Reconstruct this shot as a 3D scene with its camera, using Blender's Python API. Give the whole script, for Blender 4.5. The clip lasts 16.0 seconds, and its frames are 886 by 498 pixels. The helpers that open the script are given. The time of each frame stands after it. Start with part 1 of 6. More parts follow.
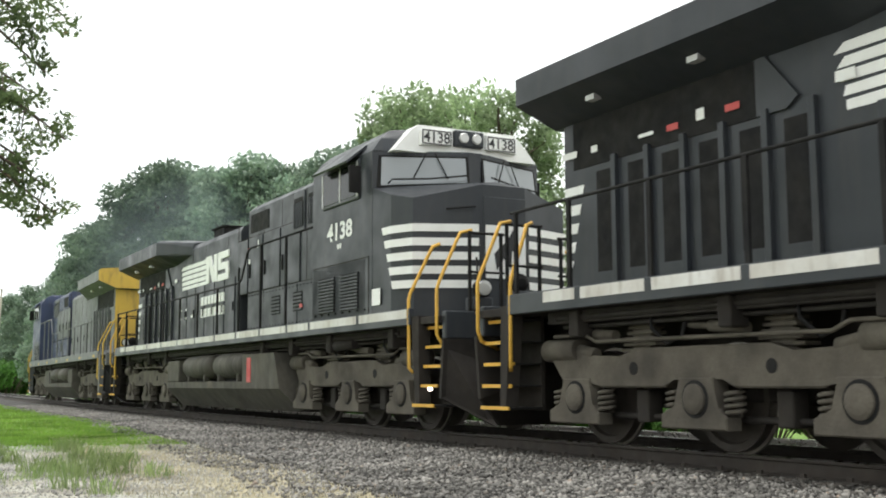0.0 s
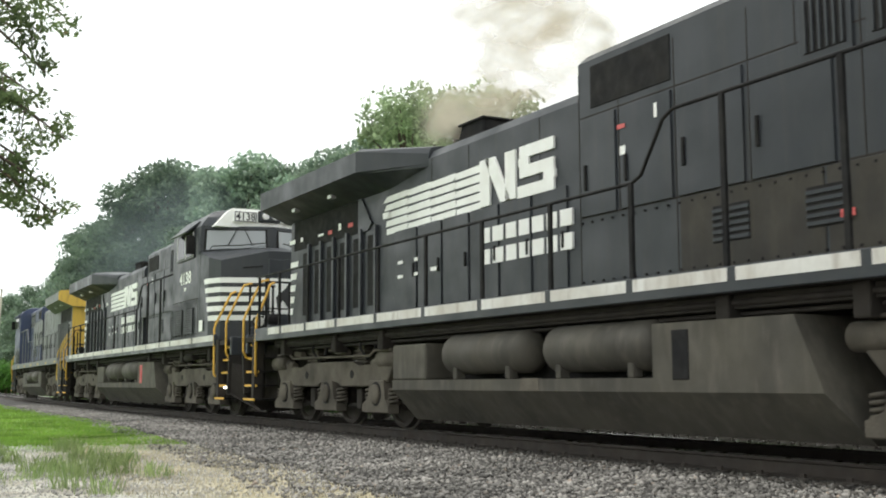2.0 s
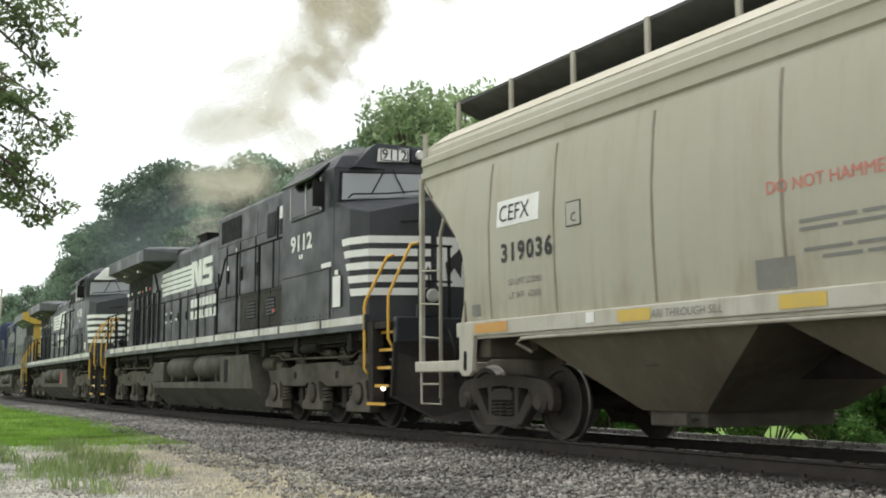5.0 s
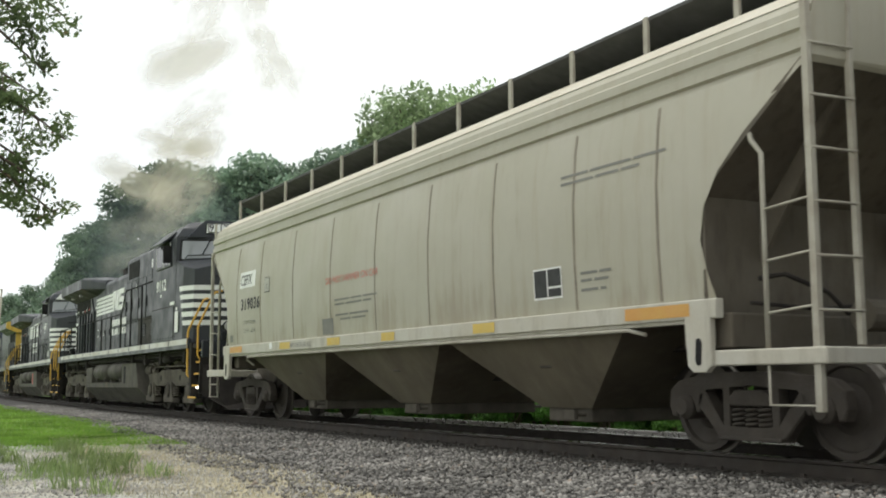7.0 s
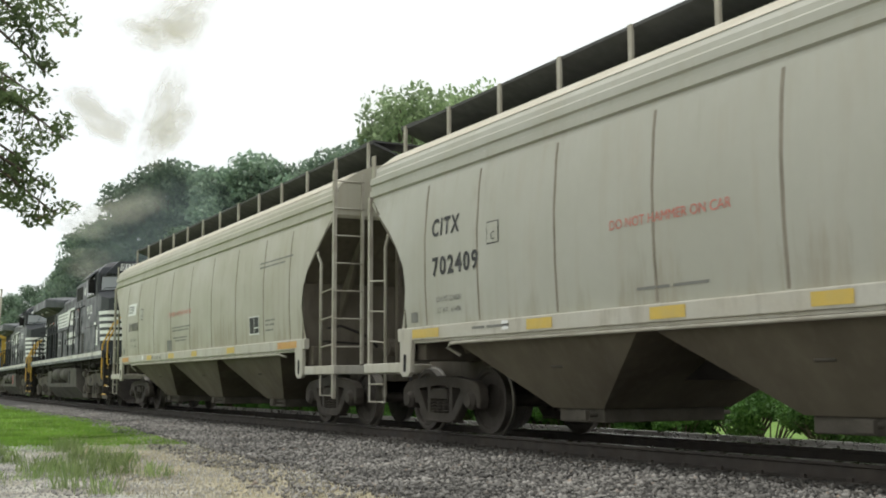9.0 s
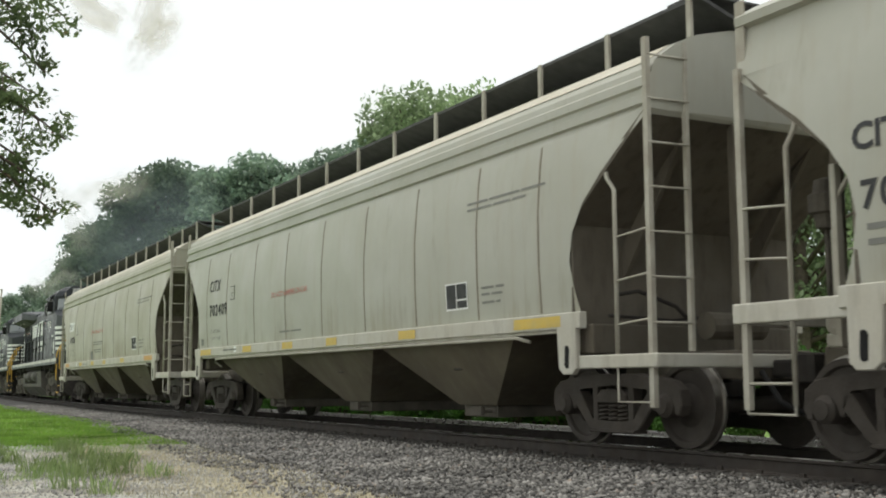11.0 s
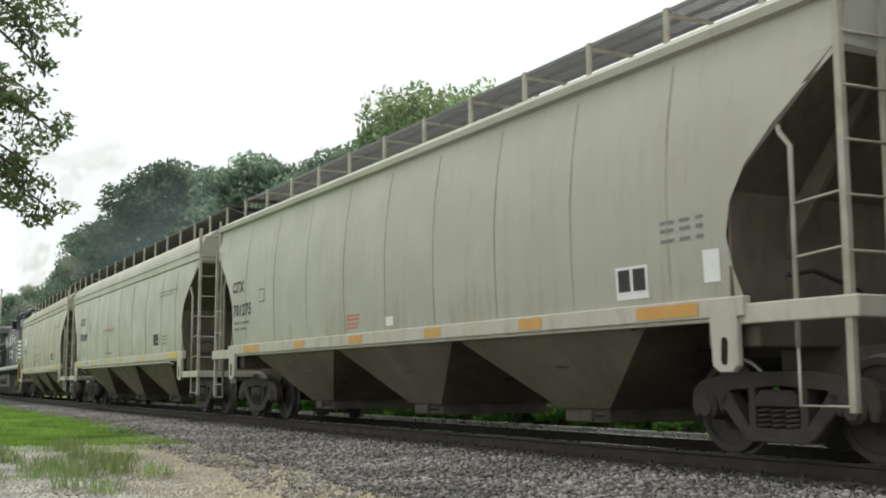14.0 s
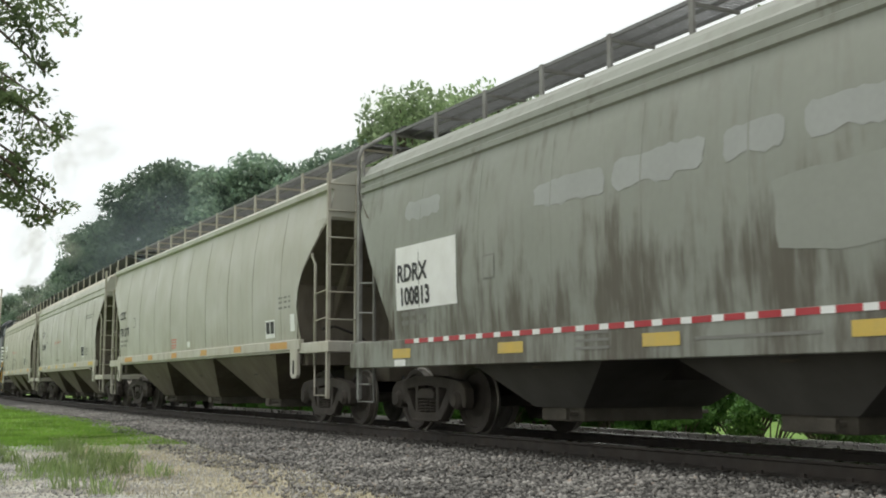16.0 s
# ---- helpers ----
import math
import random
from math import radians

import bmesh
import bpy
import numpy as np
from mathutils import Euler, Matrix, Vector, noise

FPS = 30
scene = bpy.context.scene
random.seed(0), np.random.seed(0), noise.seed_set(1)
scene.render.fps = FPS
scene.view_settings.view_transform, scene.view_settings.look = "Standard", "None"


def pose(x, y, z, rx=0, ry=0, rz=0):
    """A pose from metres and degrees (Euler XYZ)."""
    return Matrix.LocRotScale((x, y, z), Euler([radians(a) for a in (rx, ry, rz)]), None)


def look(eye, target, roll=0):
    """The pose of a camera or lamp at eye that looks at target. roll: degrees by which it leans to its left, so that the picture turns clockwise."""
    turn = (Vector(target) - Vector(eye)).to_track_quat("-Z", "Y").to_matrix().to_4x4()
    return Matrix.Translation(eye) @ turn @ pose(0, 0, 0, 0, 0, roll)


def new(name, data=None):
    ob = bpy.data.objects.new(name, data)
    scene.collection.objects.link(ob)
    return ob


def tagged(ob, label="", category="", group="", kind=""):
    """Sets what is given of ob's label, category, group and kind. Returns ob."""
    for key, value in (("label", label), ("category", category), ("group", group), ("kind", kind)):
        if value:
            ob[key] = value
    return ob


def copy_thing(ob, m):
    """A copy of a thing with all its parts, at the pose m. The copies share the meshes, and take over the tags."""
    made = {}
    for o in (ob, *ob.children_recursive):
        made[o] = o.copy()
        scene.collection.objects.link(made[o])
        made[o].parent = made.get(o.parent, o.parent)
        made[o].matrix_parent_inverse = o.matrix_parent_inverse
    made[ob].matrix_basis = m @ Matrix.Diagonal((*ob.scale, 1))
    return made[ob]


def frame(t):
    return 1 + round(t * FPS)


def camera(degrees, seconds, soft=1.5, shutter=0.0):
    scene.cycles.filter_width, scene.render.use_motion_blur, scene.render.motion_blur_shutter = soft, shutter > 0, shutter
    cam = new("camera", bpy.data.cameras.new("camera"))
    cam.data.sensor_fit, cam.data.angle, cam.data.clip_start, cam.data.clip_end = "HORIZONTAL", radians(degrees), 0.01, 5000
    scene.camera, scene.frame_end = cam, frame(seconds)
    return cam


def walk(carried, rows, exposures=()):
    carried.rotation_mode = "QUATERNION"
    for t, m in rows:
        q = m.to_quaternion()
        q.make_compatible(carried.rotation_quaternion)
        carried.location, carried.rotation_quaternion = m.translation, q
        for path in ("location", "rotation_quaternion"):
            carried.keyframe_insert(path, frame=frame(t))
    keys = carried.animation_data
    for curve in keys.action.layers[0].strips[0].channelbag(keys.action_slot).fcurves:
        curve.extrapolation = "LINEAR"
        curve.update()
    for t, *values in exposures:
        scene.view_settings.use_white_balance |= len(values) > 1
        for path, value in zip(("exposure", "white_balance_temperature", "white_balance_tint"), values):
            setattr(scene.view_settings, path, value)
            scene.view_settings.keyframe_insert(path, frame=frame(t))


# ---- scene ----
# A freight train goes away along a track that bends gently to the right. +y runs along the near, straight track; s is the length along it.
cam = camera(43.6, 16.0, soft=1.9, shutter=0.15)
CAM = Matrix.Translation((0, 0, 0.545)) @ Euler((0, 0, radians(-28.518))).to_matrix().to_4x4() @ Euler((radians(97.611), 0, 0)).to_matrix().to_4x4() @ Euler((0, 0, radians(0.577))).to_matrix().to_4x4()
walk(cam, [(0.0, CAM), (16.0, CAM)], [(0.0, 0.22), (2.5, 0.22), (4.0, 0.19), (5.0, -0.06), (7.3, -0.19), (8.7, -0.24), (11.0, -0.28), (16.0, -0.28)])

# ---- world and light: bright overcast ----
SUN_EL, SUN_AZ = radians(82), radians(315)
world = bpy.data.worlds.new("overcast_sky")
scene.world = world
world.use_nodes = True
wn, wl = world.node_tree.nodes, world.node_tree.links
wn.clear()
sky = wn.new("ShaderNodeTexSky")
sky.sky_type, sky.sun_disc, sky.sun_elevation, sky.sun_rotation = "NISHITA", False, SUN_EL, SUN_AZ
sky_bg = wn.new("ShaderNodeBackground")
sky_bg.inputs["Strength"].default_value = 0.10
wl.new(sky.outputs[0], sky_bg.inputs["Color"])
cloud_map = wn.new("ShaderNodeTexCoord")
cloud = wn.new("ShaderNodeTexNoise")
cloud.inputs["Scale"].default_value, cloud.inputs["Detail"].default_value = 2.0, 5
wl.new(cloud_map.outputs["Generated"], cloud.inputs["Vector"])
ramp = wn.new("ShaderNodeValToRGB")
ramp.color_ramp.elements[0].position, ramp.color_ramp.elements[0].color = 0.3, (0.955, 0.99, 1.0, 1)
ramp.color_ramp.elements[1].position, ramp.color_ramp.elements[1].color = 0.6, (0.97, 1.0, 0.96, 1)
wl.new(cloud.outputs["Fac"], ramp.inputs["Fac"])
cloud_bg = wn.new("ShaderNodeBackground")
cloud_bg.inputs["Strength"].default_value = 1.38
wl.new(ramp.outputs[0], cloud_bg.inputs["Color"])
wmix = wn.new("ShaderNodeMixShader")
wmix.inputs[0].default_value = 0.9
wout = wn.new("ShaderNodeOutputWorld")
wl.new(sky_bg.outputs[0], wmix.inputs[1])
wl.new(cloud_bg.outputs[0], wmix.inputs[2])
wl.new(wmix.outputs[0], wout.inputs[0])

sun_data = bpy.data.lights.new("sun", "SUN")
sun_data.energy, sun_data.angle, sun_data.color = 2.0, radians(30), (1.0, 0.97, 0.92)
sun = new("sun", sun_data)
sun.matrix_world = look((-5, 5, 50), (0, 0, 0))


# ---- the track's line ----
def track_table():
    ds, table = 0.1, []
    x, y, s = 8.567, 0.0, 0.0
    # behind the eye the track runs straight
    for i in range(2400):
        # an easing curve from 4 m on, straight again past 48 m
        th = 0.000108 * s - 2.668e-5 * min(max(s - 4.0, 0.0), 44.32) ** 2
        table.append((x, y, th))
        x, y, s = x - math.sin(th) * ds, y + math.cos(th) * ds, s + ds
    return table


TABLE = track_table()


def rise(s):
    return 0.004751 * min(s, 110.0)


CANT = 0.0186


def along(s, w=0.0, z=0.0):
    """A point at s metres along the track, w metres to its left, z above the rails."""
    i = s / 0.1
    if i < 0:
        x, y, th = TABLE[0][0], s, 0.0
    else:
        k = min(int(i), len(TABLE) - 2)
        f = i - k
        a, b = TABLE[k], TABLE[k + 1]
        x, y, th = (a[j] + (b[j] - a[j]) * f for j in range(3))
    return Vector((x - w * math.cos(th), y - w * math.sin(th), rise(s) + z - CANT * w))


def run(t):
    """How far the train has gone at t seconds."""
    return 5.014988 * t + 0.049558 * (t - 8) ** 2 / 2 - 0.002205 * (t - 8) ** 3 / 6


def car_pose(t, u, half):
    a, b = along(run(t) + u + half), along(run(t) + u - half)
    mid, d = (a + b) / 2, (a - b).normalized()
    right = d.cross(Vector((0, 0, 1))).normalized()
    right = (right + Vector((0, 0, CANT))).normalized()
    up = right.cross(d)
    m = Matrix((right, d, up)).transposed().to_4x4()
    m.translation = mid
    return m


# ---- materials ----
def material(name, color, rough=0.6, metal=0.0, second=None, scale=3.0, amount=0.5, bump=0.0, bump_scale=40.0, streak=None, streak_amount=0.0, fine=0.12, spec=0.5, random_value=0.0, stretch=(1, 1, 0.25), runs=None):
    m = bpy.data.materials.new(name)
    m.use_nodes = True
    n, l = m.node_tree.nodes, m.node_tree.links
    b = n["Principled BSDF"]
    b.inputs["Roughness"].default_value, b.inputs["Metallic"].default_value = rough, metal
    b.inputs["Specular IOR Level"].default_value = spec
    tc = n.new("ShaderNodeTexCoord")

    def noise_fac(sc, lo, hi, vec=None, detail=6):
        t = n.new("ShaderNodeTexNoise")
        t.inputs["Scale"].default_value, t.inputs["Detail"].default_value = sc, detail
        l.new(vec or tc.outputs["Object"], t.inputs["Vector"])
        r = n.new("ShaderNodeMapRange")
        r.inputs["From Min"].default_value, r.inputs["From Max"].default_value = lo, hi
        l.new(t.outputs["Fac"], r.inputs["Value"])
        return r.outputs["Result"]

    def mixed(fac, a, c, amt):
        x = n.new("ShaderNodeMix")
        x.data_type = "RGBA"
        k = n.new("ShaderNodeMath")
        k.operation = "MULTIPLY"
        k.inputs[1].default_value = amt
        l.new(fac, k.inputs[0])
        l.new(k.outputs[0], x.inputs["Factor"])
        for sock, v in ((x.inputs[6], a), (x.inputs[7], c)):
            if isinstance(v, tuple):
                sock.default_value = (*v, 1)
            else:
                l.new(v, sock)
        return x.outputs[2]

    second = second or tuple(c * 0.7 for c in color)
    col = mixed(noise_fac(scale, 0.35, 0.7), color, second, amount)
    if streak:
        mp = n.new("ShaderNodeMapping")
        mp.inputs["Scale"].default_value = stretch
        l.new(tc.outputs["Object"], mp.inputs["Vector"])
        col = mixed(noise_fac(7.0, 0.5, 0.72, mp.outputs[0]), col, streak, streak_amount)
    if runs:
        # rust runs, on PALE dirt and lower-side shade too: ragged vertical drips that begin under a given height
        rust, z_top, amt = runs
        mp = n.new("ShaderNodeMapping")
        mp.inputs["Scale"].default_value = (1, 1, 0.16)
        l.new(tc.outputs["Object"], mp.inputs["Vector"])
        sp = n.new("ShaderNodeSeparateXYZ")
        l.new(tc.outputs["Object"], sp.inputs[0])
        drop = n.new("ShaderNodeMapRange")
        drop.inputs["From Min"].default_value, drop.inputs["From Max"].default_value = z_top, z_top - 0.9
        drop.inputs["To Min"].default_value, drop.inputs["To Max"].default_value = -0.3, 0.13
        l.new(sp.outputs["Z"], drop.inputs["Value"])
        total = drop.outputs[0]
        for sc, vec, weight in ((7.0, mp.outputs[0], 0.42), (0.7, tc.outputs["Object"], 0.6), (26.0, mp.outputs[0], 0.16)):
            madd = n.new("ShaderNodeMath")
            madd.operation = "MULTIPLY_ADD"
            madd.inputs[1].default_value = weight
            l.new(noise_fac(sc, 0.3, 0.7, vec), madd.inputs[0])
            l.new(total, madd.inputs[2])
            total = madd.outputs[0]
        mask = n.new("ShaderNodeMapRange")
        mask.interpolation_type = "SMOOTHSTEP"
        mask.inputs["From Min"].default_value, mask.inputs["From Max"].default_value = 0.42, 0.95
        l.new(total, mask.inputs["Value"])
        col = mixed(mask.outputs[0], col, rust, amt)
    col = mixed(noise_fac(scale * 14, 0.3, 0.7), col, tuple(c * 0.5 for c in color), fine)
    if random_value:
        oi = n.new("ShaderNodeObjectInfo")
        col = mixed(oi.outputs["Random"], col, tuple(c * 0.45 for c in color), random_value)
    l.new(col, b.inputs["Base Color"])
    rr = n.new("ShaderNodeMapRange")
    rr.inputs["To Min"].default_value, rr.inputs["To Max"].default_value = max(rough - 0.12, 0.05), min(rough + 0.15, 1)
    l.new(noise_fac(scale * 2.3, 0.3, 0.7), rr.inputs["Value"])
    l.new(rr.outputs[0], b.inputs["Roughness"])
    if bump:
        bp = n.new("ShaderNodeBump")
        bp.inputs["Strength"].default_value, bp.inputs["Distance"].default_value = bump, 0.01
        l.new(noise_fac(bump_scale, 0.2, 0.8), bp.inputs["Height"])
        l.new(bp.outputs[0], b.inputs["Normal"])
    return m


BLACK = material("black_paint", (0.028, 0.0325, 0.039), 0.42, second=(0.042, 0.046, 0.05), scale=0.9, amount=0.5, streak=(0.06, 0.056, 0.05), streak_amount=0.25, bump=0.05, bump_scale=6, stretch=(1, 1, 0.12), spec=0.36)
# also serves as flat black for the shade in openings and recesses
SOOT = material("sooty_black", (0.012, 0.012, 0.013), 0.85, spec=0.25, second=(0.03, 0.028, 0.025), amount=0.6)
WHITE = material("white_paint", (0.84, 0.85, 0.83), 0.55, second=(0.64, 0.63, 0.59), scale=4, amount=0.35, fine=0.08)
GRIME = material("grimy_steel", (0.14, 0.125, 0.101), 0.9, spec=0.25, second=(0.045, 0.04, 0.035), scale=2.2, amount=0.8, bump=0.4, bump_scale=30, fine=0.3)
CARGRIME = material("dirty_truck_steel", (0.074, 0.062, 0.05), 0.85, second=(0.04, 0.034, 0.029), scale=2.2, amount=0.8, bump=0.4, bump_scale=30, fine=0.3)
TANKM = material("dusty_tank", (0.088, 0.081, 0.064), 0.8, second=(0.03, 0.028, 0.025), scale=1.2, amount=0.8, streak=(0.15, 0.135, 0.11), streak_amount=0.4, bump=0.15)
UNDER = material("underframe", (0.027, 0.024, 0.022), 0.9, spec=0.25, second=(0.055, 0.048, 0.04), scale=3, amount=0.6, bump=0.3)
YELLOW = material("safety_yellow", (0.72, 0.42, 0.06), 0.55, second=(0.5, 0.29, 0.05), scale=5, amount=0.5)
ORANGE = material("reflective_orange", (0.6, 0.3, 0.08), 0.5, second=(0.6, 0.42, 0.1), scale=3, amount=0.5)
REFLY = material("reflective_yellow", (0.66, 0.46, 0.08), 0.5, second=(0.5, 0.4, 0.16), scale=4, amount=0.6)
RED = material("red_sticker", (0.5, 0.05, 0.05), 0.55, second=(0.6, 0.2, 0.18))
TAPE_RED = material("red_tape", (0.45, 0.04, 0.05), 0.5)
INK = material("black_lettering", (0.03, 0.03, 0.032), 0.6)
PALE_RED = material("faded_red_lettering", (0.62, 0.2, 0.16), 0.65)
GREYINK = material("grey_lettering", (0.22, 0.22, 0.2), 0.7)
CREAM = material("cream_hopper_paint", (0.405, 0.388, 0.31), 0.5, second=(0.44, 0.42, 0.35), scale=0.6, amount=0.55, streak=(0.34, 0.29, 0.21), streak_amount=0.35, runs=((0.27, 0.225, 0.155), 2.3, 0.5), fine=0.06, bump=0.05, bump_scale=3, stretch=(1, 1, 0.12))
# the runs here are dirt and also paint in the dimmer lower side
PALE = material("pale_hopper_paint", (0.395, 0.39, 0.33), 0.45, second=(0.46, 0.46, 0.405), scale=0.5, amount=0.6, streak=(0.38, 0.345, 0.27), streak_amount=0.4, runs=((0.27, 0.235, 0.165), 2.1, 0.55), fine=0.06, bump=0.05, bump_scale=3, stretch=(1, 1, 0.12))
GREEN_GREY = material("grey_green_hopper_paint", (0.26, 0.275, 0.238), 0.6, second=(0.3, 0.312, 0.272), scale=0.8, amount=0.6, streak=(0.19, 0.18, 0.15), streak_amount=0.35, runs=((0.085, 0.07, 0.05), 2.75, 0.85), fine=0.1, bump=0.08, bump_scale=4, stretch=(1, 1, 0.16))
PATCH = material("grey_touch_up_paint", (0.345, 0.36, 0.345), 0.6, second=(0.3, 0.315, 0.295), scale=1.2, amount=0.6)
FADED_PATCH = material("faded_touch_up_paint", (0.3, 0.315, 0.28), 0.6, second=(0.275, 0.29, 0.255), scale=1.0, amount=0.7)
# dirt brown, taken darker to include the shade of the recessed car ends
DIRTY_SHADED = material("dirty_shaded_hopper_end", (0.105, 0.09, 0.068), 0.85, second=(0.15, 0.13, 0.1), scale=1.5, amount=0.7, streak=(0.055, 0.047, 0.038), streak_amount=0.6, bump=0.1)
SEAM = material("weld_seam", (0.27, 0.24, 0.19), 0.7, second=(0.17, 0.15, 0.115), scale=3, amount=0.8)
SOFT_SEAM = material("faint_weld_seam", (0.39, 0.38, 0.315), 0.7, second=(0.25, 0.235, 0.19), scale=1.1, amount=0.9)
# grain dust tone, lightened beyond the paint for sky light on the ledge
DUST_SKYLIT = material("dusty_skylit_roof_edge", (0.56, 0.53, 0.44), 0.7, second=(0.46, 0.41, 0.31), scale=1.5, amount=0.7, fine=0.15)
GRATE = material("walkway_grating", (0.06, 0.06, 0.06), 0.75, second=(0.1, 0.1, 0.095))
# paler grey stands for sky light coming through the open bars
OPEN_GRATE = material("skylit_grating", (0.2, 0.2, 0.2), 0.6, second=(0.12, 0.12, 0.118), scale=6)
TREAD = material("worn_steel", (0.6, 0.58, 0.55), 0.28, metal=1.0, second=(0.4, 0.37, 0.33))
WORN = material("worn_wheel_tread", (0.34, 0.32, 0.29), 0.4, metal=1.0, second=(0.2, 0.18, 0.16))
DUSTY = material("dusty_black_paint", (0.056, 0.052, 0.044), 0.8, second=(0.034, 0.033, 0.031), scale=1.6, amount=0.8, spec=0.3, streak=(0.075, 0.066, 0.052), streak_amount=0.4)
WHEELM = material("wheel_steel", (0.062, 0.052, 0.043), 0.8, second=(0.035, 0.029, 0.024), scale=3, amount=0.8, bump=0.2)
RAILM = material("rail_side", (0.036, 0.03, 0.026), 0.85, second=(0.06, 0.047, 0.036), scale=3, amount=0.7, bump=0.2)
TIE = material("creosoted_tie", (0.06, 0.05, 0.042), 0.9, second=(0.11, 0.095, 0.08), scale=6, amount=0.7, bump=0.5, random_value=0.6)
BARK = material("bark", (0.13, 0.105, 0.08), 0.9, second=(0.07, 0.055, 0.04), scale=8, amount=0.8, bump=0.8)
CSXBLUE = material("faded_dark_blue_paint", (0.03, 0.045, 0.11), 0.5, second=(0.06, 0.07, 0.11), scale=1.2, streak=(0.1, 0.09, 0.075), streak_amount=0.3)
CSXGREY = material("faded_grey_paint", (0.17, 0.178, 0.185), 0.6, second=(0.11, 0.11, 0.11), scale=1.2, streak=(0.09, 0.08, 0.07), streak_amount=0.4)
CSXYEL = material("loco_yellow_paint", (0.62, 0.4, 0.06), 0.5, second=(0.45, 0.3, 0.07), scale=1.2, streak=(0.12, 0.09, 0.05), streak_amount=0.5)
POSTM = material("weathered_post", (0.4, 0.37, 0.3), 0.85, second=(0.26, 0.23, 0.18), scale=5)


def glass(name, tint, rough=0.05, coat=0.6):
    m = bpy.data.materials.new(name)
    m.use_nodes = True
    b = m.node_tree.nodes["Principled BSDF"]
    b.inputs["Base Color"].default_value = (*tint, 1)
    b.inputs["Roughness"].default_value, b.inputs["Specular IOR Level"].default_value = rough, 0.9
    b.inputs["Coat Weight"].default_value = coat
    return m


# pale base colour stands in for the sky reflected in the windscreen
WINDOW = glass("cab_glass", (0.2, 0.22, 0.23))
# near-black base colour stands in for the unlit cab behind the side panes
DARKGLASS = glass("dark_cab_glass", (0.015, 0.017, 0.018), 0.12, 0.0)
DARKGLASS.node_tree.nodes["Principled BSDF"].inputs["Specular IOR Level"].default_value = 0.25
LENS = glass("headlight_lens", (0.5, 0.5, 0.48), 0.1)


def glowing(name, color, strength):
    m = material(name, color, 0.4)
    b = m.node_tree.nodes["Principled BSDF"]
    b.inputs["Emission Color"].default_value, b.inputs["Emission Strength"].default_value = (*color, 1), strength
    return m


LAMP_ON = glowing("lit_step_lamp", (1.0, 0.9, 0.75), 6.0)
LAMP_AMBER = glowing("lit_amber_lamp", (1.0, 0.62, 0.25), 3.0)


def leaf_material(name, a, b_, dead=None, spray_scale=0.7):
    m = bpy.data.materials.new(name)
    m.use_nodes = True
    n, l = m.node_tree.nodes, m.node_tree.links
    bs = n["Principled BSDF"]
    g = n.new("ShaderNodeNewGeometry")
    r = n.new("ShaderNodeValToRGB")
    r.color_ramp.elements[0].color, r.color_ramp.elements[1].color = (*a, 1), (*b_, 1)
    if dead:
        e = r.color_ramp.elements.new(0.97)
        e.color = (*b_, 1)
        r.color_ramp.elements[-1].color = (*dead, 1)
    l.new(g.outputs["Random Per Island"], r.inputs["Fac"])
    oi = n.new("ShaderNodeObjectInfo")
    hs = n.new("ShaderNodeHueSaturation")
    mr = n.new("ShaderNodeMapRange")
    mr.inputs["To Min"].default_value, mr.inputs["To Max"].default_value = 0.72, 1.25
    l.new(oi.outputs["Random"], mr.inputs["Value"])
    # whole sprays of leaves differ in tone
    tco = n.new("ShaderNodeTexCoord")
    spray = n.new("ShaderNodeTexNoise")
    spray.inputs["Scale"].default_value, spray.inputs["Detail"].default_value = spray_scale, 2
    l.new(tco.outputs["Object"], spray.inputs["Vector"])
    sm = n.new("ShaderNodeMapRange")
    sm.inputs["From Min"].default_value, sm.inputs["From Max"].default_value = 0.3, 0.7
    sm.inputs["To Min"].default_value, sm.inputs["To Max"].default_value = 0.55, 1.35
    l.new(spray.outputs["Fac"], sm.inputs["Value"])
    tone = n.new("ShaderNodeMath")
    tone.operation = "MULTIPLY"
    l.new(mr.outputs[0], tone.inputs[0])
    l.new(sm.outputs[0], tone.inputs[1])
    l.new(tone.outputs[0], hs.inputs["Value"])
    l.new(r.outputs[0], hs.inputs["Color"])
    l.new(hs.outputs[0], bs.inputs["Base Color"])
    bs.inputs["Roughness"].default_value, bs.inputs["Specular IOR Level"].default_value = 0.6, 0.3
    tr = n.new("ShaderNodeBsdfTranslucent")
    l.new(hs.outputs[0], tr.inputs["Color"])
    mx = n.new("ShaderNodeMixShader")
    mx.inputs[0].default_value = 0.4
    l.new(bs.outputs[0], mx.inputs[1])
    l.new(tr.outputs[0], mx.inputs[2])
    l.new(mx.outputs[0], n["Material Output"].inputs["Surface"])
    return m


# haze is mixed into the wood's leaf colours: paler, far ones bluer
LEAF_FAR = leaf_material("hazed_oak_leaves", (0.15, 0.22, 0.165), (0.27, 0.355, 0.25))
LEAF_MID = leaf_material("maple_leaves", (0.21, 0.29, 0.15), (0.38, 0.48, 0.27))
LEAF_NEAR = leaf_material("near_leaves", (0.11, 0.17, 0.07), (0.26, 0.36, 0.14), (0.3, 0.22, 0.13), 2.0)
LEAF_BUSH = leaf_material("bush_leaves", (0.045, 0.115, 0.025), (0.115, 0.24, 0.055), None, 1.2)
GRASSM = leaf_material("grass_blades", (0.14, 0.27, 0.04), (0.25, 0.38, 0.075), (0.4, 0.38, 0.17))
WEEDS = leaf_material("weed_blades", (0.19, 0.28, 0.1), (0.34, 0.42, 0.18), (0.45, 0.41, 0.25), 2.5)
DRYGRASS = leaf_material("dry_grass_blades", (0.42, 0.38, 0.26), (0.58, 0.53, 0.4))
